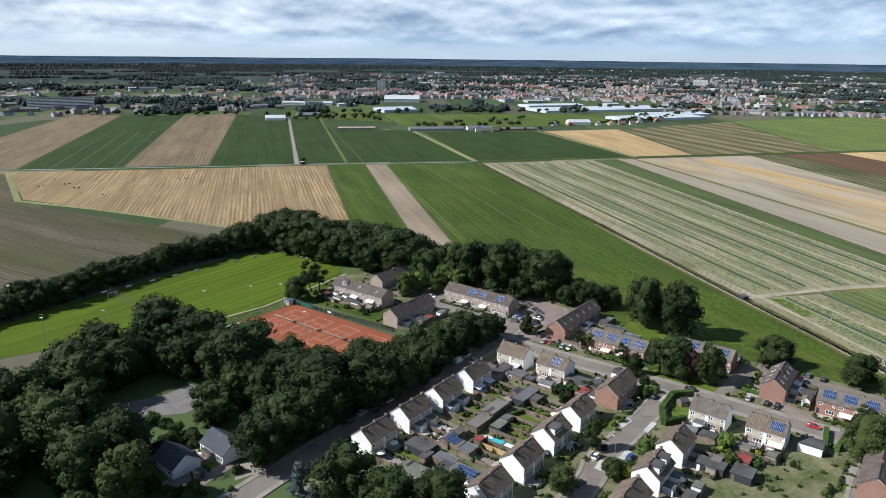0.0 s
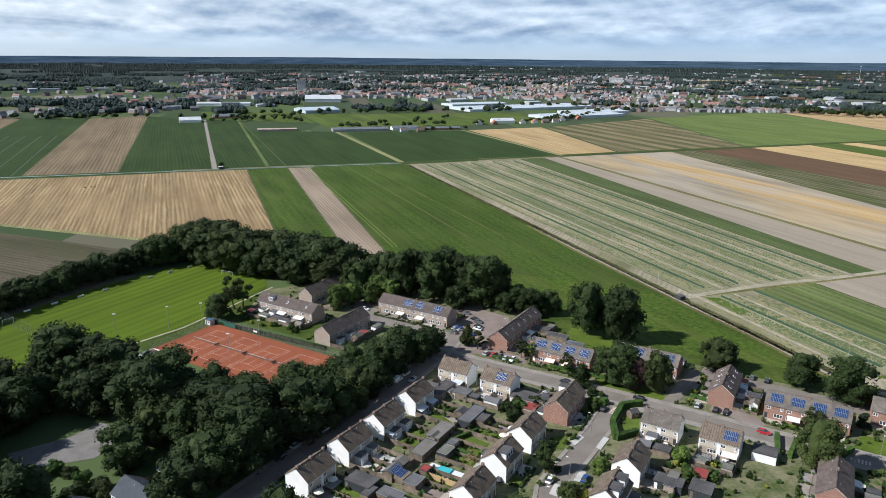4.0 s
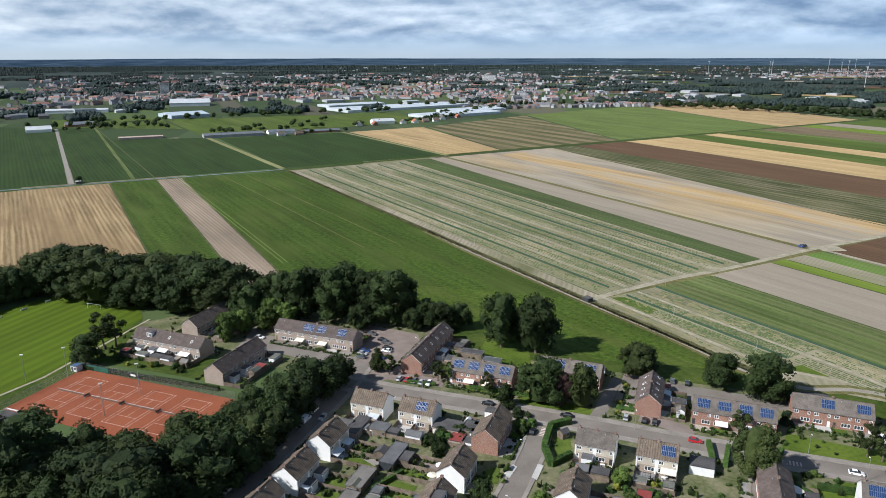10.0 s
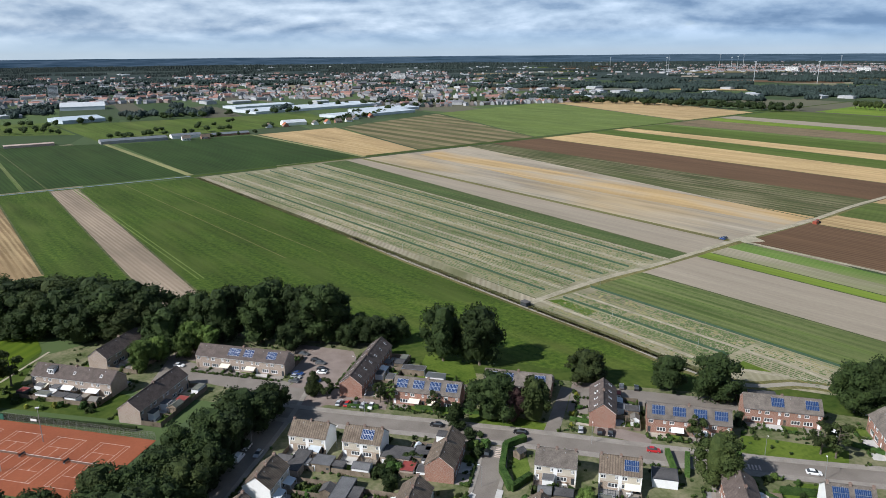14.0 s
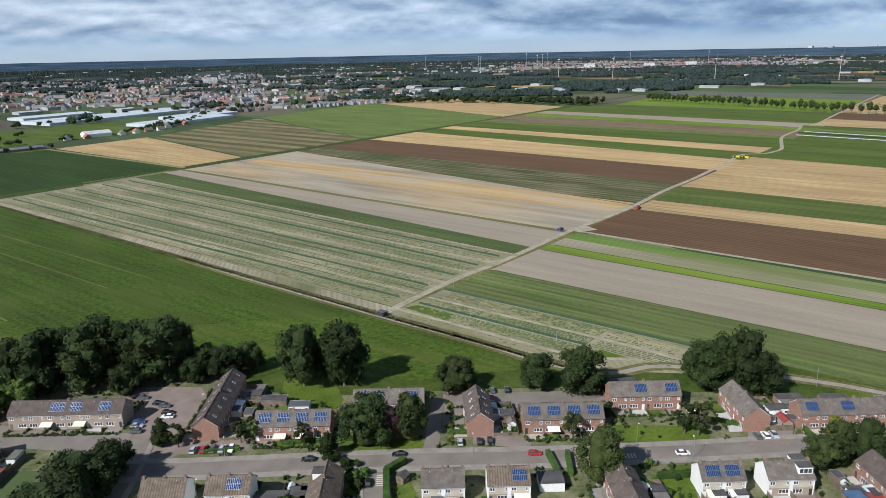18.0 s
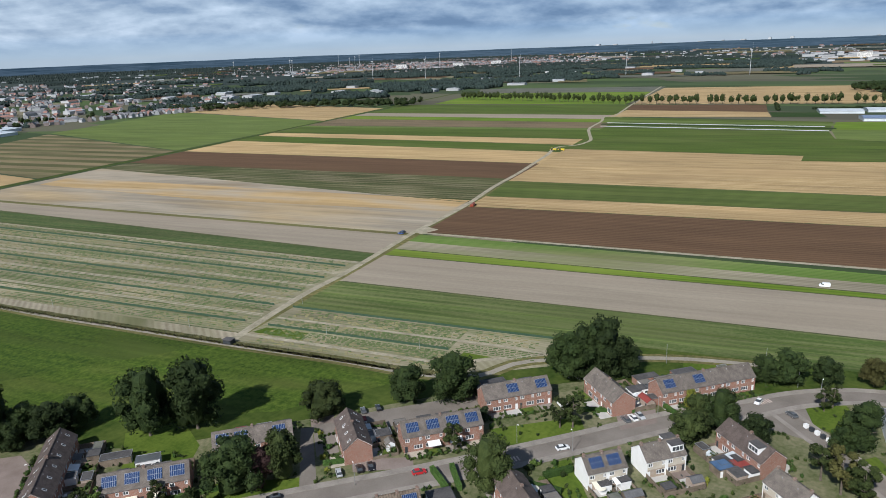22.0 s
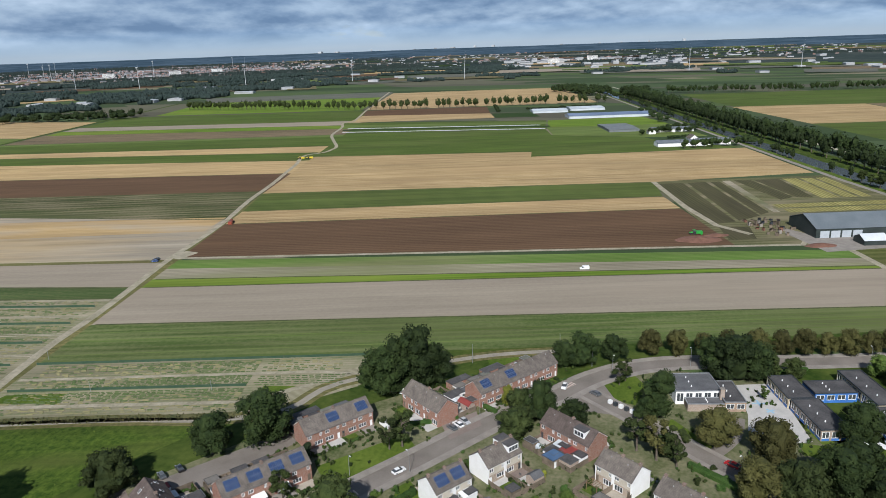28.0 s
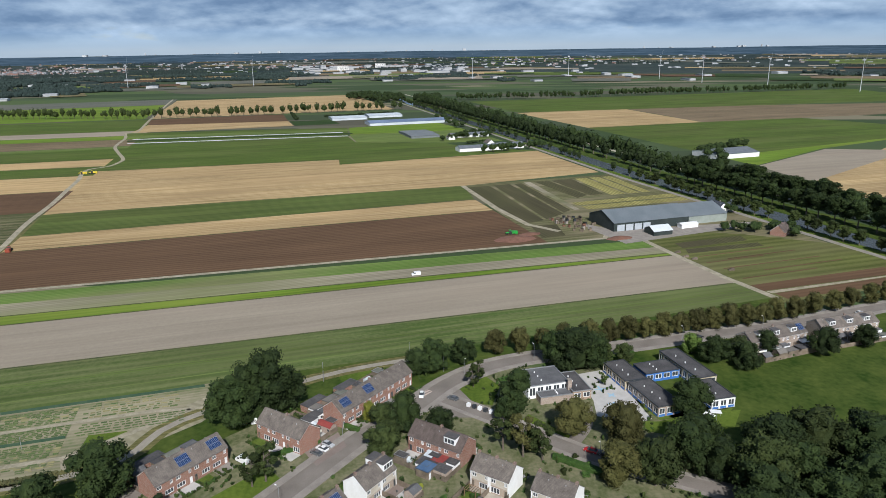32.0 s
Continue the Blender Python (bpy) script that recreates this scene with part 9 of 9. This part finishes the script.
def row_of_trees(pts, step, h, w, label, gap=0.0, jitter=2.0, mat=None):
    s = Shape()
    for (u0, v0), (u1, v1) in zip(pts, pts[1:]):
        n = int(math.hypot(u1 - u0, v1 - v0) / step)
        for i in range(n):
            if FR.random() < gap:
                continue
            t = (i + 0.5) / n
            x, y, _ = F(u0 + (u1 - u0) * t + FR.uniform(-jitter, jitter), v0 + (v1 - v0) * t + FR.uniform(-jitter, jitter))
            x, y, z, sc = far(x, y)
            hh = h * FR.uniform(0.8, 1.12) * sc
            rough_tree(s, x, y, z, hh, w * FR.uniform(0.85, 1.15) * sc)
    solid("tree_row", s, [mat or LEAF, BARK], label, "trees", kind="stuff")


for v, h, w, g_ in ((-233, 11, 3.2, 0.5), (-269, 19, 5.0, 0.08), (-288, 22, 6.2, 0.08)):
    row_of_trees([(u, v + ce(u)) for u in (650, 900, 1200, 1600, 2000)], 14, h, w, "row of leafy trees along the canal", g_)
row_of_trees([(1961, 846), (1800, 480), (1725, 330), (1711, 69), (1703, -235)], 14.5, 20, 6.5, "row of slender trees between far fields", 0.08, mat=LEAF_OLIVE)
row_of_trees([(1981, -448), (1900, -770), (1904, -1090), (1850, -1400), (1831, -1685)], 13, 18, 6.5, "row of trees between far fields east of the canal", 0.06)
row_of_trees([(520, 1225), (620, 1268), (720, 1275), (830, 1345), (900, 1420)], 13, 10, 6, "garden trees of the hamlet", 0.25, 12)
row_of_trees([(20, 1390), (120, 1400), (230, 1320)], 13, 12, 6, "trees round the farmyards", 0.2, 14)
row_of_trees([(340, 1125), (480, 1150)], 12, 8, 5, "trees round the farmyards", 0.3, 8)
row_of_trees([(300, 1220), (420, 1290), (560, 1380)], 22, 10, 6, "scattered trees on the pasture", 0.3, 25)
row_of_trees([(-340, 1440), (-180, 1420), (-20, 1440)], 14, 12, 7, "trees behind the far fields", 0.2, 14)
row_of_trees([(880, -150), (905, -232)], 9, 11, 6, "trees beside the canal farm", 0.1, 8)
row_of_trees([(1040, -140), (1110, -250)], 10, 9, 5, "trees beside the canal farm", 0.1, 14)
row_of_trees([(432, -172), (420, -190), (424, -216), (396, -214)], 4.5, 7, 4.2, "garden trees of the farmhouse", 0.1, 6)
row_of_trees([(470, -215), (500, -222)], 8, 9, 5, "garden trees by the barn", 0.1, 4)
row_of_trees([(1950, -250), (2060, -255), (2210, -200), (2330, -240), (2200, -300), (2050, -330)], 9, 17, 9, "small wood beside the canal", 0.0, 26)
row_of_trees([(1850, -310), (2000, -380), (2160, -430)], 10, 14, 8, "small wood beside the canal", 0.05, 22)
row_of_trees([(1560, -30), (1560, -105), (1585, -110), (1590, -185)], 5, 5, 4, "dark hedge before the white glasshouses", 0.0, 1.5)
row_of_trees([(1690, 30), (1520, 32)], 6, 5, 4, "dark hedge beside the far fields", 0.0, 1.5)
row_of_trees([(1040, -150), (1060, -175), (1050, -215), (1095, -240)], 7, 8, 5, "garden trees of the canal farms", 0.1, 7)
row_of_trees([(985, -165), (1000, -205)], 5, 4, 3.5, "dark hedge of the canal farm", 0.0, 1.5)
row_of_trees([(1210, -225), (1330, -240), (1420, -245)], 9, 9, 5, "garden trees of the canal farms", 0.2, 8)
row_of_trees([(900, -240), (935, -248)], 6, 10, 6, "trees beside the canal farm", 0.0, 6)
row_of_trees([(690, -375), (760, -395), (790, -480)], 10, 13, 7, "trees round the eastern barn", 0.1, 6)
row_of_trees([(850, 1680), (1050, 1660), (1200, 1600), (1350, 1560), (1500, 1540)], 14, 14, 7, "tree belt behind the pastures", 0.2, 20)
row_of_trees([(1480, 1500), (1620, 1300), (1680, 1050), (1700, 880)], 10, 15, 8, "edge of the northern wood", 0.0, 22)
row_of_trees([(1530, 1530), (1660, 1340), (1730, 1080), (1750, 900)], 10, 16, 9, "edge of the northern wood", 0.0, 25)

row_of_trees([(240, 1195), (360, 1215), (500, 1222)], 11, 10, 6, "garden trees round the farm buildings", 0.35, 14)
row_of_trees([(130, 1480), (330, 1500), (560, 1530), (760, 1540)], 13, 13, 7, "tree belt behind the farm buildings", 0.3, 22)
row_of_trees([(700, 1290), (800, 1370), (880, 1470)], 9, 9, 5, "garden trees along the hamlet road", 0.25, 10)
row_of_trees([(900, 1440), (1020, 1500), (1180, 1580)], 13, 12, 6, "trees beside the pale greenhouses", 0.3, 16)
row_of_trees([(60, 1330), (150, 1370), (240, 1440)], 10, 10, 6, "trees round the farmyards", 0.2, 16)


def polar(az, d):
    a = radians(az)
    return far(CX + math.sin(a) * d, CY + math.cos(a) * d)


def near_edge(az):
    return float(np.interp(az, [-45, -15, 0, 14, 24, 35, 45, 60, 72, 85, 100, 130], [1420, 1400, 1430, 1480, 1560, 1700, 1750, 1950, 2350, 2300, 2200, 2100]))


# blue mixed into the leaf colours stands in for haze over distance
LEAF_FAR_HAZE = foliage("haze_blue_woodland", (0.016, 0.027, 0.024), (0.034, 0.049, 0.042))
LEAF_DUNE_HAZE = foliage("haze_blue_dunes", (0.018, 0.032, 0.044), (0.034, 0.054, 0.068))
woods = [Shape() for _ in range(4)]
OCTA_V = [Vector(p) for p in ((1, 0, 0), (0, 1, 0), (-1, 0, 0), (0, -1, 0), (0, 0, 1), (0, 0, -1))]
OCTA_F = [(0, 1, 4), (1, 2, 4), (2, 3, 4), (3, 0, 4)]


def far_lump(s, az, d, w, h):
    x, y, z, sc = polar(az, d)
    w, h = w * sc, h * sc
    if d < 3600:
        lump(s, x, y, z - 1 * sc, w, h)
    else:
        a = FR.uniform(0, 1.5)
        ca, sa = math.cos(a), math.sin(a)
        s.faces([(x + (v.x * ca - v.y * sa) * w, y + (v.x * sa + v.y * ca) * w, z + max(0, v.z) * h) for v in OCTA_V], OCTA_F)


# tree belts and woods: long bands across the view
def belt(az, d, span_, ranks, h=13.0, gap=0.1):
    w = max(6.5, d * 0.0022)
    step = math.degrees(w * 0.85 / d)
    n = max(3, int(span_ / step))
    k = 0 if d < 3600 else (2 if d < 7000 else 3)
    for j in range(ranks):
        o = FR.uniform(0, step)
        e0, e1 = FR.uniform(0, 0.12), FR.uniform(0.88, 1.0)
        for i in range(n):
            if not e0 < i / n < e1 or FR.random() < gap:
                continue
            q = az + o + i * step
            dd = d * (1 + j * 0.011) + 22 * math.sin(q * 3.1 + d) + FR.uniform(-8, 8)
            far_lump(woods[k + (j % 2 if k == 0 else 0)], q, max(dd, near_edge(q)), w * FR.uniform(0.75, 1.25), h * FR.uniform(0.7, 1.2) * (1 if d < 6000 else 1.25))


for _ in range(330):
    az = FR.uniform(-50, 132)
    d = 1 / FR.uniform(1 / 14500, 1 / (near_edge(az) * 1.02))
    close = float(np.interp(az, [-46, -10, 0, 22, 34, 60, 75, 132], [1.0, 0.95, 0.55, 0.5, 0.8, 0.7, 0.36, 0.30]))
    if FR.random() > close and d < 7500:
        continue
    belt(az, d, FR.uniform(1.5, 7.0) * (1.0 if d > 2600 else 0.6), FR.choice([1, 2, 2, 3, 4]) + (1 if close > 0.9 else 0))
for _ in range(230):
    az = FR.uniform(-50, 62)
    d = 1 / FR.uniform(1 / 7600, 1 / max(2300, near_edge(az) * 1.15))
    belt(az, d, FR.uniform(2, 6), FR.choice([1, 2, 2, 3]), 13, 0.08)
# the dark wooded dunes along the western skyline
for d in (5600, 6200, 6800):
    for az in range(-50, 60, 10):
        belt(az, d * FR.uniform(0.97, 1.03), 10.5, 2, 14, 0.04)
for az, d, sp, r in ((-46, 1460, 12, 4), (-34, 1780, 16, 4), (-20, 1600, 7, 3), (28, 1760, 7, 4), (36, 1850, 12, 5), (47, 2050, 10, 4), (33, 2400, 14, 4), (52, 3350, 16, 5), (68, 3450, 12, 4), (84, 3900, 9, 3), (46, 3700, 18, 4), (58, 3900, 16, 4), (44, 3250, 9, 3), (70, 4200, 10, 3), (74, 2950, 5, 3), (96, 4600, 14, 2), (108, 5200, 14, 2)):
    belt(az, d, sp, r, 14, 0.03)
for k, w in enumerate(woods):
    solid("woodland", w, LEAF_DUNE_HAZE if k == 3 else LEAF_FAR_HAZE, "distant dark woodland and tree belts tinted haze blue" if k < 3 else "dark wooded dunes along the skyline tinted haze blue", "woods", kind="stuff")
# bands of far fields
FARM = [M_STRAWSE, M_GREY, M_BROWN, M_GREEN_DEEP, M_PALEGREEN, M_OLIVE, M_GREENROW, M_BROWNTAN, MATS["far_dark"], MATS["far_dark"]]
for i in range(180):
    az = FR.uniform(26, 128) if i % 3 else FR.uniform(62, 128)
    d0 = 1 / FR.uniform(1 / 9500, 1 / (near_edge(az) + (120 if az > 55 else 500)))
    d1, sp = d0 * FR.uniform(1.03, 1.10), FR.uniform(2, 9)
    s = Shape()
    n, zz = 8, 0.4 + 0.014 * i
    P0, P1 = [polar(az + sp * t / n, d0) for t in range(n + 1)], [polar(az + sp * t / n, d1) for t in range(n + 1)]
    for t in range(n):
        s.poly([(P0[t + 1][0], P0[t + 1][1], P0[t + 1][2] + zz), (P0[t][0], P0[t][1], P0[t][2] + zz), (P1[t][0], P1[t][1], P1[t][2] + zz), (P1[t + 1][0], P1[t + 1][1], P1[t + 1][2] + zz)][::-1])
    solid("field", s, FR.choice(FARM), "far field strip between tree belts", "field", kind="structure")
# houses of the distant towns
town = [Shape() for _ in range(4)]


def small_house(s, x, y, z, L_, D_, e, r, a, wall, roof):
    ca, sa = math.cos(a), math.sin(a)

    def P(px, py, pz):
        return (x + px * ca - py * sa, y + px * sa + py * ca, z + pz)
    l, d = L_ / 2, D_ / 2
    s.faces([P(-l, -d, -1), P(l, -d, -1), P(l, d, -1), P(-l, d, -1), P(-l, -d, e), P(l, -d, e), P(l, d, e), P(-l, d, e), P(-l, 0, r), P(l, 0, r)], [(0, 1, 5, 4), (1, 2, 6, 9, 5), (2, 3, 7, 6), (3, 0, 4, 8, 7)], wall)
    s.faces([P(-l, -d * 1.05, e), P(l, -d * 1.05, e), P(l, 0, r + 0.1), P(-l, 0, r + 0.1), P(l, d * 1.05, e), P(-l, d * 1.05, e)], [(0, 1, 2, 3), (3, 2, 4, 5)], roof)


def town_at(az0, az1, d0, d1, n, orange=0.4):
    for i in range(n):
        az = FR.uniform(az0, az1)
        d = 1 / FR.uniform(1 / d1, 1 / d0)
        d = max(d, near_edge(az) + 40)
        x, y, z, sc = polar(az, d)
        L_ = FR.choice([9, 10, 12, 18, 26, 34]) * sc
        small_house(town[i % 4], x, y, z, L_, 9 * sc, FR.uniform(4.5, 6.5) * sc, FR.uniform(8, 10.5) * sc, radians(FR.choice([15, 105, 60, -30, 85])), FR.choice([0, 0, 1, 1]), 2 if FR.random() < orange else 3)


town_at(-14, 24, 1900, 4200, 1250, 0.45)
town_at(-46, -12, 1450, 3200, 330, 0.25)
town_at(18, 36, 1500, 4500, 420, 0.4)
town_at(36, 66, 3600, 7500, 420, 0.4)
town_at(44, 62, 4250, 6400, 950, 0.4)
town_at(62, 104, 4200, 10000, 420, 0.3)
town_at(104, 132, 4500, 10000, 120, 0.2)
for s in town:
    solid("distant_town", s, [surface("pale_far_wall", (0.28, 0.29, 0.30), (0.44, 0.44, 0.44), 0.02, 0.3), surface("brick_far_wall", (0.17, 0.135, 0.12), (0.26, 0.22, 0.20), 0.02, 0.3), surface("far_orange_tiles", (0.20, 0.105, 0.085), (0.28, 0.16, 0.13), 0.02, 0.3), surface("far_grey_tiles", (0.11, 0.112, 0.12), (0.19, 0.19, 0.20), 0.02, 0.3)], "distant town of small houses with orange and grey roofs", "town", kind="stuff")
# pale halls and glasshouses scattered through the distance
halls = Shape()
for i in range(150):
    az = FR.uniform(-46, 132)
    d = 1 / FR.uniform(1 / 9000, 1 / (near_edge(az) + 150))
    x, y, z, sc = polar(az, d)
    L_, D_, h = FR.uniform(18, 55) * sc, FR.uniform(16, 40) * sc, FR.uniform(5, 8) * sc
    small_house(halls, x, y, z, L_, D_, h, h + 1.5 * sc, radians(FR.choice([15, 105])), 0, FR.choice([1, 1, 2]))
for i in range(70):
    az, d = FR.uniform(79, 93), FR.uniform(3350, 4700)
    x, y, z, sc = polar(az, d)
    L_, D_, h = FR.uniform(30, 90) * sc, FR.uniform(20, 45) * sc, FR.uniform(6, 13) * sc
    small_house(halls, x, y, z, L_, D_, h, h + 1.0 * sc, radians(FR.choice([15, 105])), 0, FR.choice([1, 2, 2]))
for i in range(60):
    az, d = FR.uniform(60, 116), FR.uniform(9000, 15000)
    x, y, z, sc = polar(az, d)
    w, h = FR.uniform(18, 60) * sc, FR.choice([22, 30, 45, 70]) * sc
    halls.box(x - w / 2, x + w / 2, y - w / 2, y + w / 2, z - 2, z + h, FR.choice([0, 0, 1]))
for i in range(420):
    az = FR.uniform(8, 128)
    d = FR.uniform(3600, 7500)
    x, y, z, sc = polar(az, d)
    L_, D_, h = FR.uniform(8, 34) * sc, FR.uniform(8, 14) * sc, FR.uniform(3, 5) * sc
    small_house(halls, x, y, z, L_, D_, h, h + 1.5 * sc, radians(-az + FR.uniform(-15, 15)), 0, 1)
solid("distant_halls", halls, [MATS["pale_far_wall"], surface("far_pale_roof", (0.30, 0.32, 0.34), (0.50, 0.52, 0.54), 0.02, 0.3), MATS["slate_blue_roof"]], "distant pale halls and glasshouses", "halls", kind="stuff")


def tower_block(az, d, w, dp, h, label, floors):
    x, y, z, sc = polar(az, d)
    t = thing("apartment_building", label, "building", Matrix.LocRotScale((x, y, z), Euler((0, 0, radians(-az))), (sc, sc, sc)))
    part("wall", Shape().box(-w / 2, w / 2, -dp / 2, dp / 2, -1, h), WHITE_WALL, t)
    part("roof", Shape().box(-w / 2 - 0.3, w / 2 + 0.3, -dp / 2 - 0.3, dp / 2 + 0.3, h, h + 0.6), FELT, t)
    fh = h / floors
    for i in range(floors):
        part("window_band", Shape().box(-w / 2 + 0.8, w / 2 - 0.8, -dp / 2 - 0.12, -dp / 2, i * fh + 1.0, i * fh + 2.3), GLASS, t)


tower_block(-29.5, 1640, 125, 13, 24, "long pale apartment slab with window bands", 8)
tower_block(-35.5, 1700, 90, 13, 24, "long pale apartment slab with window bands", 8)
tower_block(-5.2, 2350, 26, 22, 34, "pale apartment tower in the distant town", 10)
tower_block(20, 3300, 60, 16, 24, "pale apartment block in the distant town", 7)
for az, d in ((49.5, 4300), (54, 4200), (57, 4400), (83, 3900), (86, 4300)):
    tower_block(az, d, 60, 16, 26, "pale apartment block in the distant town", 8)


TURBINE = surface("turbine_grey", (0.42, 0.44, 0.46), (0.50, 0.52, 0.54), 0.05, 0.5, 0.6)


def turbine(x, y, z, sc, H=74.0):
    az = math.degrees(math.atan2(y - CY, x - CX))
    t = thing("wind_turbine", "white wind turbine standing still far off", "wind turbine", Matrix.LocRotScale((x, y, z), Euler((0, 0, radians(az + 90 + FR.uniform(-16, 16)))), (sc, sc, sc)), "wind turbines")
    part("tower", Shape().tube((0, 0, 0), (0, 0, H), 0.95, 0.5, 10), TURBINE, t)
    part("nacelle", Shape().box(-3, 4, -1.4, 1.4, H - 1.2, H + 1.4), TURBINE, t)
    a0 = FR.uniform(0, 2.1)
    for i in range(3):
        a = a0 + i * 2.0944
        c, s_ = math.cos(a), math.sin(a)
        q = Shape()
        q.faces([(-3.2, -0.6 * s_, H + 0.5 + 0.6 * c), (-3.2, 0.6 * s_, H + 0.5 - 0.6 * c), (-3.1, 32 * c, H + 0.5 + 32 * s_), (-2.8, 0, H + 0.5)], [(0, 1, 2), (0, 2, 3), (1, 3, 2)])
        part("blade", q, TURBINE, t)


for u, v in ((3657, 2035), (3919, 1828), (3564, 1148), (3822, 660), (3615, 75), (3709, -1063), (3670, -1610), (3034, -1780), (2510, -1643), (2143, -1651), (1687, -1591), (6200, 4300), (6600, 4600), (6300, 5100), (7000, 4100)):
    x, y, _ = F(u, v)
    turbine(*far(x, y))
for i in range(5):
    turbine(*polar(FR.uniform(34, 62), FR.uniform(4200, 7500)), 80)
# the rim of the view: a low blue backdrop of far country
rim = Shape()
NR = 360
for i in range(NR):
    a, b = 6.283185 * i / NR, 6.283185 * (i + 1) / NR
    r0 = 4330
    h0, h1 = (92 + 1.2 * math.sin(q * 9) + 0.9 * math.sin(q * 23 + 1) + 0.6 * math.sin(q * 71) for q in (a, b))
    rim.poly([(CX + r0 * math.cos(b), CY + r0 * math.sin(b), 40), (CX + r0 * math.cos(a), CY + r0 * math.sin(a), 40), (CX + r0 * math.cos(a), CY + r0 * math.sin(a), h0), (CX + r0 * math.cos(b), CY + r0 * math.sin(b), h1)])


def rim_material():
    # aerial haze, painted as a blue glow of the backdrop itself
    m = surface("hazy_far_country", (0.012, 0.034, 0.062), (0.090, 0.132, 0.190), 0.002, 0.02, 1.0, spec=0.0)
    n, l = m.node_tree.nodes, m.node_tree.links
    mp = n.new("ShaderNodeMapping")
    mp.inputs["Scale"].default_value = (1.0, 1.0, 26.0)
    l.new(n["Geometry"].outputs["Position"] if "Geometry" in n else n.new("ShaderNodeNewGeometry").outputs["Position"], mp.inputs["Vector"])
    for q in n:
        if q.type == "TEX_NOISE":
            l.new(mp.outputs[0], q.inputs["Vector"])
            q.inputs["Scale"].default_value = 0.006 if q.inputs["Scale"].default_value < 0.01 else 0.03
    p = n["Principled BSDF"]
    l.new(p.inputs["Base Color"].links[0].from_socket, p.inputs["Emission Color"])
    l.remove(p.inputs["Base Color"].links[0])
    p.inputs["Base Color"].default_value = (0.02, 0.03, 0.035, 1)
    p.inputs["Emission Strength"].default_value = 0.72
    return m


solid("backdrop", rim, rim_material(), "glowing blue backdrop of hazy country along the horizon", "backdrop", kind="structure")
